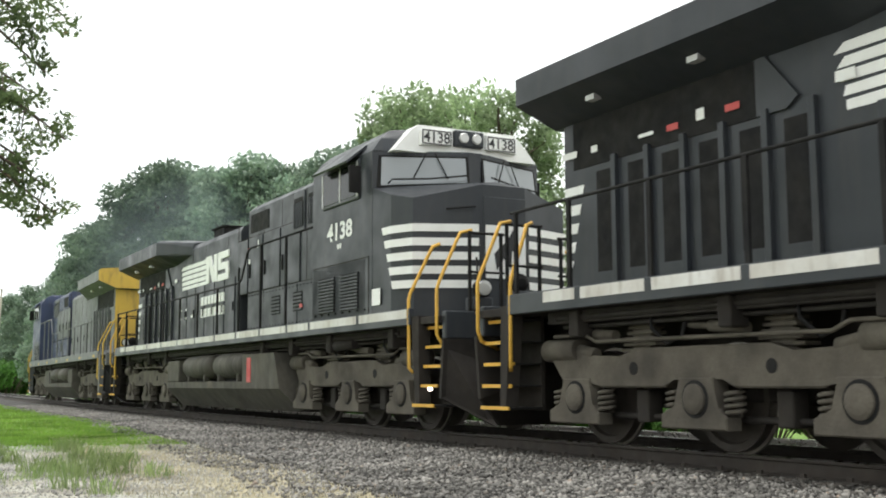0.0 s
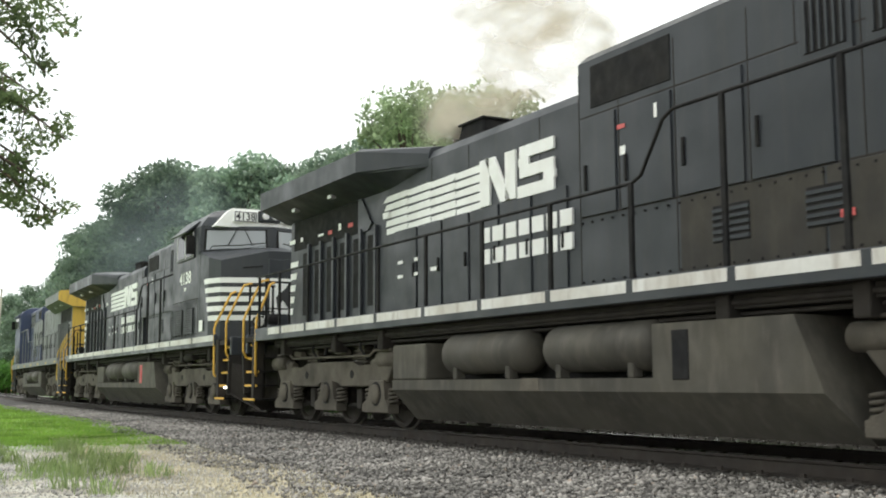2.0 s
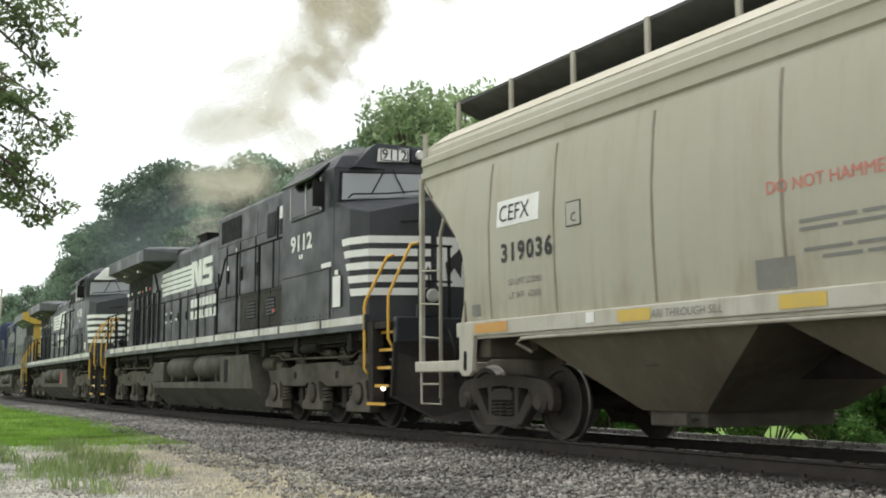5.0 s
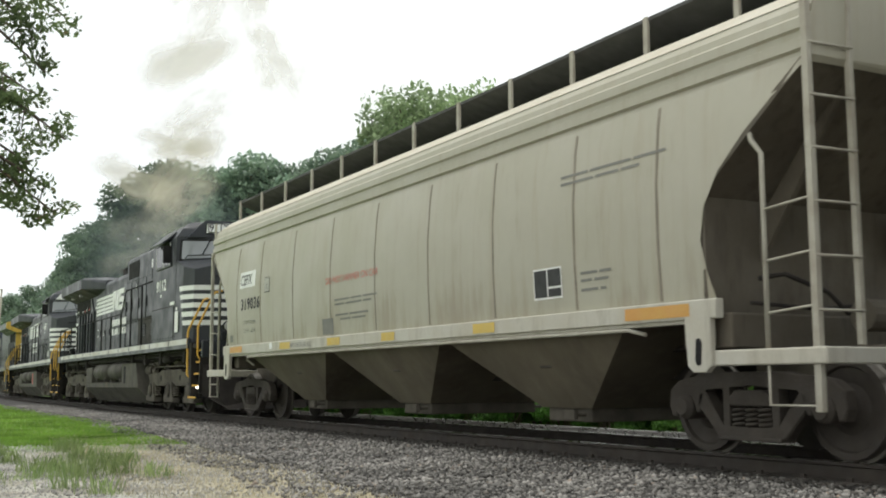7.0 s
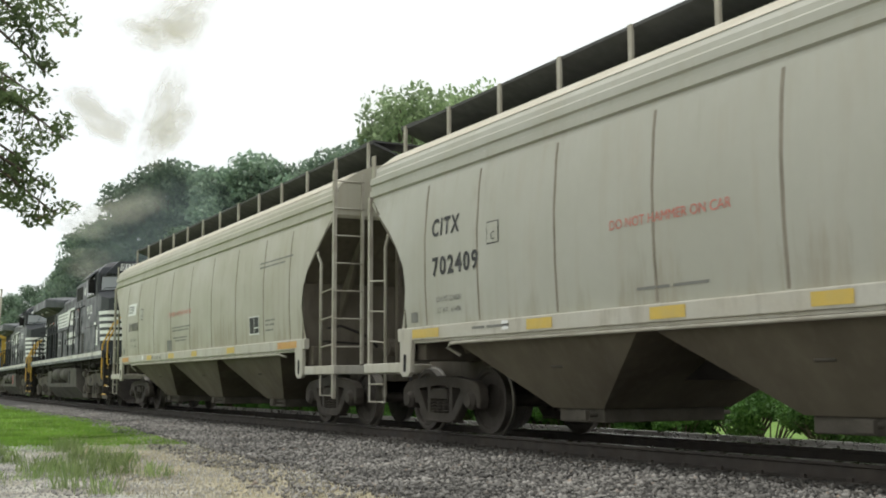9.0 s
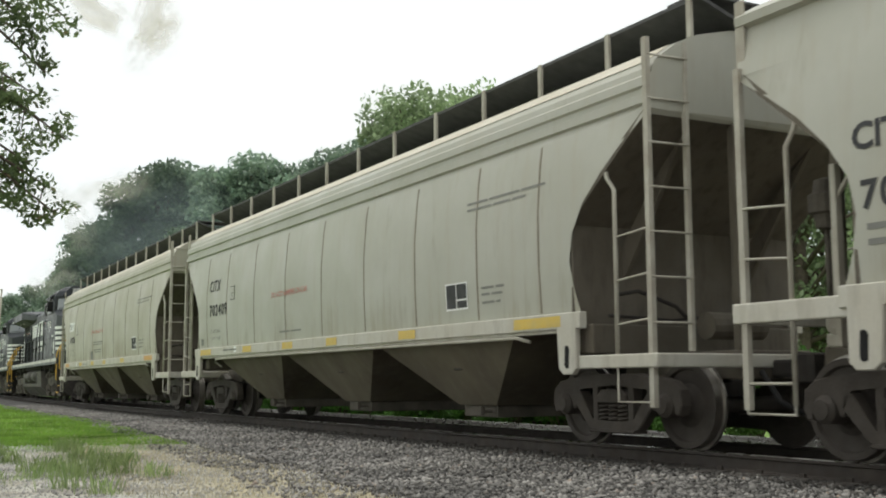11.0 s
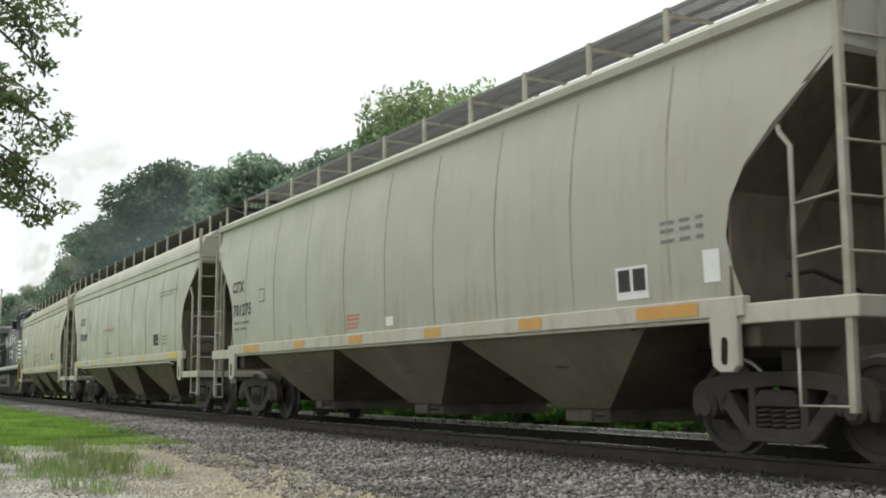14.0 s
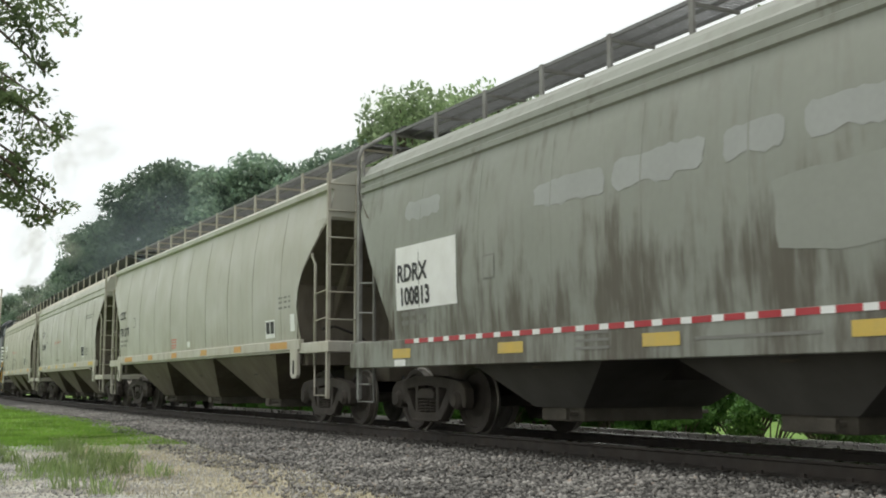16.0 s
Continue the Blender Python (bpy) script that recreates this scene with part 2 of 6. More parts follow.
DIRTY_WHITE = material("dirty_white_paint", (0.72, 0.72, 0.69), 0.6, second=(0.44, 0.4, 0.34), scale=1.3, amount=0.75, streak=(0.2, 0.14, 0.09), streak_amount=0.45, fine=0.15)


# ---- mesh helpers ----
def part(name, bm, mat, parent=None, label=""):
    me = bpy.data.meshes.new(name)
    bmesh.ops.recalc_face_normals(bm, faces=bm.faces)
    bm.to_mesh(me)
    bm.free()
    me.materials.append(mat)
    ob = new(name, me)
    ob.parent = parent
    if label:
        tagged(ob, label)
    return ob


def shared(name, me, parent, m):
    ob = new(name, me)
    ob.parent = parent
    ob.matrix_basis = m
    return ob


def box(bm, x0, x1, y0, y1, z0, z1, bevel=0.0):
    r = bmesh.ops.create_cube(bm, size=1.0)
    for v in r["verts"]:
        v.co = Vector(((x0 + x1) / 2 + v.co.x * (x1 - x0), (y0 + y1) / 2 + v.co.y * (y1 - y0), (z0 + z1) / 2 + v.co.z * (z1 - z0)))
    if bevel:
        edges = list({e for v in r["verts"] for e in v.link_edges})
        bmesh.ops.bevel(bm, geom=edges, offset=bevel, segments=2, affect="EDGES", profile=0.5)
    return bm


def prism(bm, outline, axis, a, b, bevel=0.0):
    """A flat outline pushed along an axis. axis 'x': outline of (y, z); 'y': (x, z); 'z': (x, y)."""
    def at(p, c):
        return {"x": (c, p[0], p[1]), "y": (p[0], c, p[1]), "z": (p[0], p[1], c)}[axis]
    va = [bm.verts.new(at(p, a)) for p in outline]
    vb = [bm.verts.new(at(p, b)) for p in outline]
    faces = [bm.faces.new(va), bm.faces.new(vb[::-1])]
    n = len(outline)
    for i in range(n):
        faces.append(bm.faces.new((va[i], va[(i + 1) % n], vb[(i + 1) % n], vb[i])))
    if bevel:
        bmesh.ops.bevel(bm, geom=[e for f in faces[:2] for e in f.edges], offset=bevel, segments=1, affect="EDGES")
    return bm


def tube(bm, pts, r, n=8):
    pts = [Vector(p) for p in pts]
    rings = []
    for i, p in enumerate(pts):
        d = (pts[min(i + 1, len(pts) - 1)] - pts[max(i - 1, 0)]).normalized()
        a = d.orthogonal().normalized() if i == 0 else (rings_a - d * rings_a.dot(d)).normalized()
        rings_a = a
        b = d.cross(a)
        rr = r[i] if isinstance(r, (list, tuple)) else r
        rings.append([bm.verts.new(p + (a * math.cos(k * 2 * math.pi / n) + b * math.sin(k * 2 * math.pi / n)) * rr) for k in range(n)])
    for i in range(len(rings) - 1):
        for k in range(n):
            f = bm.faces.new((rings[i][k], rings[i][(k + 1) % n], rings[i + 1][(k + 1) % n], rings[i + 1][k]))
            f.smooth = True
    bm.faces.new(rings[0][::-1])
    bm.faces.new(rings[-1])
    return bm


def lathe(bm, centre, axis_x, profile, n=28, caps=True):
    """A body of revolution about the x axis: profile of (x, radius)."""
    rings = []
    for x, r in profile:
        rings.append([bm.verts.new((centre[0] + axis_x * x, centre[1] + r * math.cos(k * 2 * math.pi / n), centre[2] + r * math.sin(k * 2 * math.pi / n))) for k in range(n)])
    for i in range(len(rings) - 1):
        for k in range(n):
            bm.faces.new((rings[i][k], rings[i][(k + 1) % n], rings[i + 1][(k + 1) % n], rings[i + 1][k]))
    if caps:
        bm.faces.new(rings[0][::-1])
        bm.faces.new(rings[-1])
    return bm


def B():
    return bmesh.new()


def words(name, text, height, mat, parent, y, z, w_of, lean=0.0, wide=1.0, bold=0.0, label="", spaced=1.0):
    """Lettering on the side towards -x, read from there: y is where it begins, z its foot, w_of(z) the half width of the side."""
    cu = bpy.data.curves.new(name, "FONT")
    cu.body, cu.size, cu.shear, cu.offset = text, height / 0.70, lean, bold
    cu.resolution_u, cu.space_character = 3, spaced
    tmp = bpy.data.objects.new(name, cu)
    me = bpy.data.meshes.new_from_object(tmp)
    bpy.data.objects.remove(tmp)
    bpy.data.curves.remove(cu)
    for v in me.vertices:
        tx, ty = v.co.x * wide, v.co.y
        v.co = Vector((-(w_of(z + ty) + 0.007), y - tx, z + ty))
    me.name = name
    me.materials.clear()
    me.materials.append(mat)
    ob = new(name, me)
    ob.parent = parent
    if label:
        tagged(ob, label)
    return ob


def plate(name, mat, parent, y0, y1, z0, z1, w_of, label="", proud=0.005, lean=0.0, cols=1):
    """A thin painted plate on the side towards -x."""
    bm = B()
    rows_ = 4
    grid = [[bm.verts.new((-(w_of(z0 + (z1 - z0) * j / rows_) + proud), y0 + (y1 - y0) * i / cols + lean * (z1 - z0) * j / rows_, z0 + (z1 - z0) * j / rows_)) for j in range(rows_ + 1)] for i in range(cols + 1)]
    for i in range(cols):
        for j in range(rows_):
            bm.faces.new((grid[i][j], grid[i + 1][j], grid[i + 1][j + 1], grid[i][j + 1]))
    return part(name, bm, mat, parent, label)


def empty(name):
    ob = new(name)
    ob.empty_display_size = 0.5
    return ob


# ---- ground ----
def ground_height(x, y):
    g = rise(min(max(y, -40.0), 110.0)) - 0.27
    return g + 0.014 * noise.noise((x * 0.25, y * 0.25, 0.0)) + 0.01 * noise.noise((x * 1.3, y * 1.3, 4.0))


def ground_material():
    m = bpy.data.materials.new("grass_and_gravel_ground")
    m.use_nodes = True
    n, l = m.node_tree.nodes, m.node_tree.links
    b = n["Principled BSDF"]
    b.inputs["Roughness"].default_value = 0.95
    geo = n.new("ShaderNodeNewGeometry")

    def nz(scale, lo, hi, vec=None):
        t = n.new("ShaderNodeTexNoise")
        t.inputs["Scale"].default_value, t.inputs["Detail"].default_value = scale, 8
        l.new(vec or geo.outputs["Position"], t.inputs["Vector"])
        r = n.new("ShaderNodeMapRange")
        r.inputs["From Min"].default_value, r.inputs["From Max"].default_value = lo, hi
        l.new(t.outputs["Fac"], r.inputs["Value"])
        return r.outputs[0]

    def mix(f, a, c):
        x = n.new("ShaderNodeMix")
        x.data_type = "RGBA"
        l.new(f, x.inputs["Factor"])
        for sock, v in ((x.inputs[6], a), (x.inputs[7], c)):
            if isinstance(v, tuple):
                sock.default_value = (*v, 1)
            else:
                l.new(v, sock)
        return x.outputs[2]

    green = mix(nz(0.6, 0.3, 0.7), (0.15, 0.28, 0.045), (0.22, 0.34, 0.075))
    green = mix(nz(18, 0.3, 0.7), green, (0.11, 0.19, 0.035))
    sand = mix(nz(1.1, 0.35, 0.65), (0.52, 0.52, 0.48), (0.42, 0.385, 0.28))
    sand = mix(nz(40, 0.4, 0.75), sand, (0.22, 0.2, 0.17))
    straw = mix(nz(3.0, 0.3, 0.7), (0.5, 0.45, 0.31), (0.42, 0.37, 0.26))
    straw = mix(nz(45, 0.4, 0.8), straw, (0.24, 0.2, 0.12))
    # bare gravel strip beside the eye's spot, grass farther along; the ragged border comes from the noise
    sep = n.new("ShaderNodeSeparateXYZ")
    l.new(geo.outputs["Position"], sep.inputs[0])
    wob = nz(0.5, 0.0, 1.0)
    k = n.new("ShaderNodeMath")
    k.operation = "MULTIPLY_ADD"
    k.inputs[1].default_value = 3.0
    l.new(wob, k.inputs[0])
    l.new(sep.outputs["Y"], k.inputs[2])
    far = n.new("ShaderNodeMapRange")
    far.inputs["From Min"].default_value, far.inputs["From Max"].default_value = 16.0, 16.8
    l.new(k.outputs[0], far.inputs["Value"])
    kx = n.new("ShaderNodeMath")
    kx.operation = "MULTIPLY_ADD"
    kx.inputs[1].default_value = 1.4
    l.new(wob, kx.inputs[0])
    l.new(sep.outputs["X"], kx.inputs[2])
    near_track = n.new("ShaderNodeMapRange")
    near_track.inputs["From Min"].default_value, near_track.inputs["From Max"].default_value = 2.9, 3.7
    l.new(kx.outputs[0], near_track.inputs["Value"])
    base = mix(near_track.outputs[0], sand, straw)
    base = mix(nz(2.2, 0.5, 0.62), base, mix(nz(60, 0.35, 0.65), (0.34, 0.32, 0.28), (0.14, 0.13, 0.11)))
    tuft = nz(0.9, 0.6, 0.75)
    base = mix(tuft, base, (0.15, 0.17, 0.07))
    col = mix(far.outputs[0], base, green)
    l.new(col, b.inputs["Base Color"])
    bp = n.new("ShaderNodeBump")
    bp.inputs["Strength"].default_value, bp.inputs["Distance"].default_value = 0.6, 0.03
    l.new(nz(30, 0.2, 0.8), bp.inputs["Height"])
    l.new(bp.outputs[0], b.inputs["Normal"])
    return m


def steps(edges):
    out = []
    for a, b, d in edges:
        k = max(int(round((b - a) / d)), 1)
        out += [a + (b - a) * i / k for i in range(k)]
    return out + [edges[-1][1]]


def build_ground():
    xs = steps([(-2000, -200, 300), (-200, -20, 20), (-20, 30, 0.5), (30, 200, 10), (200, 2000, 300)])
    ys = steps([(-2000, -200, 300), (-200, -10, 10), (-10, 60, 0.5), (60, 200, 5), (200, 2000, 300)])
    verts = [(x, y, ground_height(x, y)) for y in ys for x in xs]
    nx = len(xs)
    faces = [(j * nx + i, j * nx + i + 1, (j + 1) * nx + i + 1, (j + 1) * nx + i) for j in range(len(ys) - 1) for i in range(nx - 1)]
    me = bpy.data.meshes.new("ground")
    me.from_pydata(verts, [], faces)
    me.polygons.foreach_set("use_smooth", [True] * len(faces))
    me.materials.append(ground_material())
    return tagged(new("ground", me), "grassy ground with bare pale gravel and dry straw", "ground", kind="structure")


ground = build_ground()


def toe(s):
    """How far the ballast reaches towards the eye, from the track's centre."""
    return 2.75 + 2.1 * max(0.0, 1 - max(s - 6.0, 0) / 22.0) + 0.25 * noise.noise((s * 0.5, 2.0, 0.0))


def ballast_profile(s, f):
    """f runs from -1 (far toe) over 0 to 1 (near toe)."""
    w = f * toe(s) if f > 0 else f * 3.6
    flat = 1.55
    a = abs(w)
    if a < flat:
        z = -0.165
    else:
        lim = toe(s) if f > 0 else 3.6
        low = -0.25 + CANT * lim if f > 0 else -0.5
        z = -0.165 + (low + 0.165) * (a - flat) / max(lim - flat, 0.1)
    return w, z


BALLAST = material("ballast_stone", (0.055, 0.05, 0.045), 0.9, second=(0.025, 0.023, 0.021), scale=6, amount=0.8, bump=0.9, bump_scale=22, fine=0.35)


def stone_material(name, a, b, c):
    m = leaf_material(name, a, b, c)
    mx = [x for x in m.node_tree.nodes if x.type == "MIX_SHADER"][0]
    mx.inputs[0].default_value = 0.0
    return m


def build_ballast():
    ss = steps([(-30, 40, 0.5), (40, 140, 2.0)])
    fs = [-1, -0.7, -0.43, 0, 0.3, 0.5, 0.7, 0.85, 1.0, 1.03]
    verts, faces = [], []
    for s in ss:
        for f in fs:
            w, z = ballast_profile(s, min(f, 1.0))
            p = along(s, w, z)
            if f > 1.0:
                p = along(s, w + 0.12, z - 0.3)
            verts.append(p)
    k = len(fs)
    for j in range(len(ss) - 1):
        for i in range(k - 1):
            faces.append((j * k + i, j * k + i + 1, (j + 1) * k + i + 1, (j + 1) * k + i))
    me = bpy.data.meshes.new("ballast_bed")
    me.from_pydata(verts, [], faces)
    me.materials.append(BALLAST)
    bed = tagged(new("ballast_bed", me), "grey crushed stone ballast under the rails", "ballast", kind="structure")
    # loose stones
    rng = np.random.default_rng(5)
    ico = bmesh.new()
    bmesh.ops.create_icosphere(ico, subdivisions=1, radius=1.0)
    iv = np.array([v.co[:] for v in ico.verts])
    ifc = np.array([[v.index for v in f.verts] for f in ico.faces])
    ico.free()
    dark_heap, pale_heap = ([], []), ([], [])
    n = 60000
    for i in range(n):
        s = 3.0 + 47.0 * rng.random() ** 1.7
        f = 0.22 + 0.96 * rng.random()
        if f > 1.0 and rng.random() < 0.4:
            continue
        w, z = ballast_profile(s, min(f, 1.0))
        p = along(s, w, z)
        if f > 1:
            p = along(s, w * f, z)
            p.z = ground_height(p.x, p.y) + 0.002
        r = 0.011 + 0.018 * rng.random() ** 2
        v = iv * rng.uniform(0.65, 1.3, (len(iv), 1)) * rng.uniform(0.7, 1.25, 3) * r
        a = rng.random() * 6.28
        c, d = math.cos(a), math.sin(a)
        v = np.c_[v[:, 0] * c - v[:, 1] * d, v[:, 0] * d + v[:, 1] * c, v[:, 2] * 0.8]
        # the stones close to the rail are darker
        heap = dark_heap if abs(w) < 1.45 + 0.22 * rng.normal() else pale_heap
        heap[1].append(ifc + len(iv) * len(heap[0]))
        heap[0].append(v + np.array((p.x, p.y, p.z + r * 0.35)))
    for heap, m in ((pale_heap, stone_material("ballast_stones", (0.042, 0.039, 0.036), (0.25, 0.238, 0.218), (0.21, 0.16, 0.12))), (dark_heap, stone_material("dark_ballast_stones", (0.03, 0.028, 0.025), (0.13, 0.12, 0.105), (0.12, 0.09, 0.07)))):
        mesh_from("ballast_stone", np.concatenate(heap[0]), np.concatenate(heap[1]), m, bed, "stuff")
    return bed


def mesh_from(name, v, f, mat, parent=None, kind=""):
    me = bpy.data.meshes.new(name)
    me.vertices.add(len(v))
    me.vertices.foreach_set("co", np.asarray(v, dtype=np.float32).ravel())
    k = f.shape[1]
    me.loops.add(f.size)
    me.loops.foreach_set("vertex_index", f.astype(np.int32).ravel())
    me.polygons.add(len(f))
    me.polygons.foreach_set("loop_start", (np.arange(len(f)) * k).astype(np.int32))
    me.update(calc_edges=True)
    me.validate()
    me.materials.append(mat)
    ob = new(name, me)
    ob.parent = parent
    if kind:
        tagged(ob, kind=kind)
    return ob


ballast_bed = build_ballast()


def sweep(name, outline, w0, s0, s1, mat, parent, label="", z0=0.0):
    bm = B()
    ss = steps([(s0, 60, 1.0), (60, s1, 2.5)])
    rings = [[bm.verts.new(along(s, w0 + a, z0 + b)) for a, b in outline] for s in ss]
    n = len(outline)
    for i in range(len(rings) - 1):
        for k in range(n):
            bm.faces.new((rings[i][k], rings[i][(k + 1) % n], rings[i + 1][(k + 1) % n], rings[i + 1][k]))
    return part(name, bm, mat, parent, label)


RAIL = [(-0.07, -0.18), (0.07, -0.18), (0.07, -0.165), (0.012, -0.145), (0.012, -0.045), (0.036, -0.035), (0.036, -0.006), (-0.036, -0.006), (-0.036, -0.035), (-0.012, -0.045), (-0.012, -0.145), (-0.07, -0.165)]
HEAD = [(-0.033, -0.0058), (0.033, -0.0058), (0.028, 0.0), (-0.028, 0.0)]


def build_track():
    track = tagged(empty("railway_track"), "steel rails on dark creosoted ties", "railway track", kind="structure")
    for w in (0.7525, -0.7525):
        r = sweep("rail", RAIL, w, -28, 138, RAILM, track, "rusty brown steel rail")
        sweep("rail_head", HEAD, w, -28, 138, TREAD, r, "polished bright running surface")
    # a spare rail lies beside the far side
    sweep("spare_rail", [(a, b) for a, b in RAIL], -2.15, 2, 44, TREAD, track, "loose bright rail lying beside the track", z0=-0.02)
    bm = box(B(), -1.3, 1.3, -0.115, 0.115, -0.3, -0.172, 0.006)
    me = bpy.data.meshes.new("tie")
    bm.to_mesh(me)
    bm.free()
    me.materials.append(TIE)
    s, k = -6.0, 0
    while s < 110:
        a, b = along(s, 0.5), along(s, -0.5)
        ang = math.atan2((b - a).y, (b - a).x)
        p = along(s)
        shared("tie", me, track, Matrix.Translation((p.x, p.y, p.z)) @ Matrix.Rotation(ang, 4, "Z"))
        s += 0.53
    # spikes and clips on the near rail
    bm = box(B(), -0.05, 0.05, -0.1, 0.1, -0.172, -0.15, 0.0)
    box(bm, 0.05, 0.08, -0.03, 0.03, -0.172, -0.12, 0.0)
    me2 = bpy.data.meshes.new("tie_plate")
    bm.to_mesh(me2)
    bm.free()
    me2.materials.append(RAILM)
    s = 2.0
    while s < 40:
        p = along(s, 0.7525 + 0.1)
        shared("tie_plate", me2, track, Matrix.Translation((p.x, p.y, p.z)) @ Matrix.Rotation(math.pi, 4, "Z"))
        s += 0.53
    return track


railway_track = build_track()


# ---- trucks and wheels ----
WHEELS = []   # (wheelset, radius)


def wheelset_mesh(r):
    """Two wheels pressed on an axle, turned as one body; the worn running bands are a second surface."""
    half = [(0.085, 0.0, 0), (0.085, 0.60, 0), (0.14, 0.64, 0), (0.15, 0.665, 0), (r * 0.55, 0.69, 0), (r * 0.84, 0.675, 0), (r + 0.024, 0.668, 1), (r + 0.024, 0.70, 1), (r - 0.006, 0.706, 1), (r - 0.012, 0.797, 1), (r - 0.016, 0.801, 0), (r - 0.05, 0.801, 0), (r * 0.84, 0.80, 0), (r * 0.8, 0.765, 0), (r * 0.5, 0.755, 0), (0.17, 0.80, 0), (0.14, 0.84, 0), (0.085, 0.86, 0), (0.085, 1.0, 0)]
    prof = [(-x, rad, k) for rad, x, k in half[:0:-1]] + [(x, rad, k) for rad, x, k in half]
    bm = B()
    lathe(bm, (0, 0, 0), 1, [(x, rad) for x, rad, k in prof], 36)
    bm.faces.ensure_lookup_table()
    for i in range(len(prof) - 1):
        if prof[i][2] and prof[i + 1][2]:
            for k in range(36):
                bm.faces[i * 36 + k].material_index = 1
    bmesh.ops.recalc_face_normals(bm, faces=bm.faces)
    me = bpy.data.meshes.new("wheelset")
    bm.to_mesh(me)
    bm.free()
    me.materials.append(WHEELM)
    me.materials.append(WORN)
    return me


CAR_WHEEL = wheelset_mesh(0.457)
LOCO_WHEEL = wheelset_mesh(0.533)


def add_wheel(truck, y, r, wheel):
    ws = new("wheelset", wheel)
    ws.parent = truck
    ws.location = (0, y, r)
    tagged(ws, "steel wheels on an axle with worn bright treads")
    WHEELS.append((ws, y, r))
    return ws


def spring(bm, x, y, z0, z1, r, turns=4, wire=0.018):
    pts = []
    k = turns * 8
    for i in range(k + 1):
        a = i / 8 * 2 * math.pi
        pts.append((x + r * math.cos(a), y + r * math.sin(a), z0 + (z1 - z0) * i / k))
    tube(bm, pts, wire, 5)


def car_truck(parent, yc):
    """A two-axle freight truck: cast side frames with three windows, springs in the middle one."""
    bm = B()
    box(bm, -0.85, 0.85, yc - 0.2, yc + 0.2, 0.42, 0.72, 0.03)
    truck = part("truck", bm, UNDER, parent, "grimy cast steel freight truck")
    for sx in (-1, 1):
        a, b = sx * 0.94, sx * 1.08
        bm = B()

        def up(pts):
            return [(yc + y, z) for y, z in pts]
        # arched top chord with jaws that reach down over the bearings
        top = [(0.0, 0.79), (0.42, 0.79), (0.60, 0.755), (0.80, 0.745), (1.0, 0.71), (1.12, 0.62), (1.14, 0.46), (1.10, 0.36), (1.035, 0.36), (1.03, 0.50), (0.98, 0.575), (0.80, 0.575), (0.745, 0.50), (0.74, 0.40), (0.69, 0.40), (0.655, 0.52), (0.60, 0.635), (0.0, 0.665)]
        prism(bm, up(top + [(-y, z) for y, z in top[-2:0:-1]]), "x", a, b, 0.014)
        # bottom chord: a wide flat-bottomed V
        low = [(0.0, 0.155), (0.36, 0.155), (0.44, 0.19), (0.715, 0.47), (0.70, 0.60), (0.60, 0.60), (0.36, 0.275), (0.0, 0.275)]
        prism(bm, up(low + [(-y, z) for y, z in low[-2:0:-1]]), "x", a, b, 0.014)
        for q in (-1, 1):
            box(bm, min(a, b) + 0.004, max(a, b) - 0.004, yc + q * 0.315 - 0.045, yc + q * 0.315 + 0.045, 0.25, 0.68, 0.012)
        prism(bm, up([(-0.40, 0.15), (0.40, 0.15), (0.40, 0.185), (-0.40, 0.185)]), "x", a - sx * 0.03, b + sx * 0.03, 0.01)
        part("side_frame", bm, CARGRIME, truck)
        for dy in (-0.17, 0.0, 0.17):
            bm = B()
            spring(bm, sx * 1.03, yc + dy, 0.28, 0.46, 0.066)
            part("coil_spring", bm, CARGRIME, truck)
        bm = B()
        prism(bm, up([(-0.26, 0.47), (0.26, 0.47), (0.26, 0.56), (0.18, 0.62), (-0.18, 0.62), (-0.26, 0.56)]), "x", a - sx * 0.01, b + sx * 0.02, 0.015)
        part("bolster_end", bm, CARGRIME, truck)
        for q in (-1, 1):
            bm = B()
            lathe(bm, (0, yc + q * 0.889, 0.457), sx, [(0.88, 0.125), (1.09, 0.125), (1.115, 0.10), (1.125, 0.09), (1.14, 0.085), (1.145, 0.03)], 20)
            part("bearing_cap", bm, CARGRIME, truck)
            bm = box(B(), min(sx * 0.96, sx * 1.06), max(sx * 0.96, sx * 1.06), yc + q * 0.889 - 0.14, yc + q * 0.889 + 0.14, 0.54, 0.585, 0.01)
            part("bearing_adapter", bm, CARGRIME, truck)
            bm = B()
            tube(bm, [(sx * 0.8, yc + q * 0.36, 0.5), (sx * 0.8, yc + q * 0.42, 0.34)], 0.05, 6)
            box(bm, min(sx * 0.69, sx * 0.8), max(sx * 0.69, sx * 0.8), yc + q * 0.40 - 0.04, yc + q * 0.40 + 0.03, 0.34, 0.62, 0.012)
            part("brake_shoe", bm, UNDER, truck)
    for q in (-1, 1):
        add_wheel(truck, yc + q * 0.889, 0.457, CAR_WHEEL)
    return truck


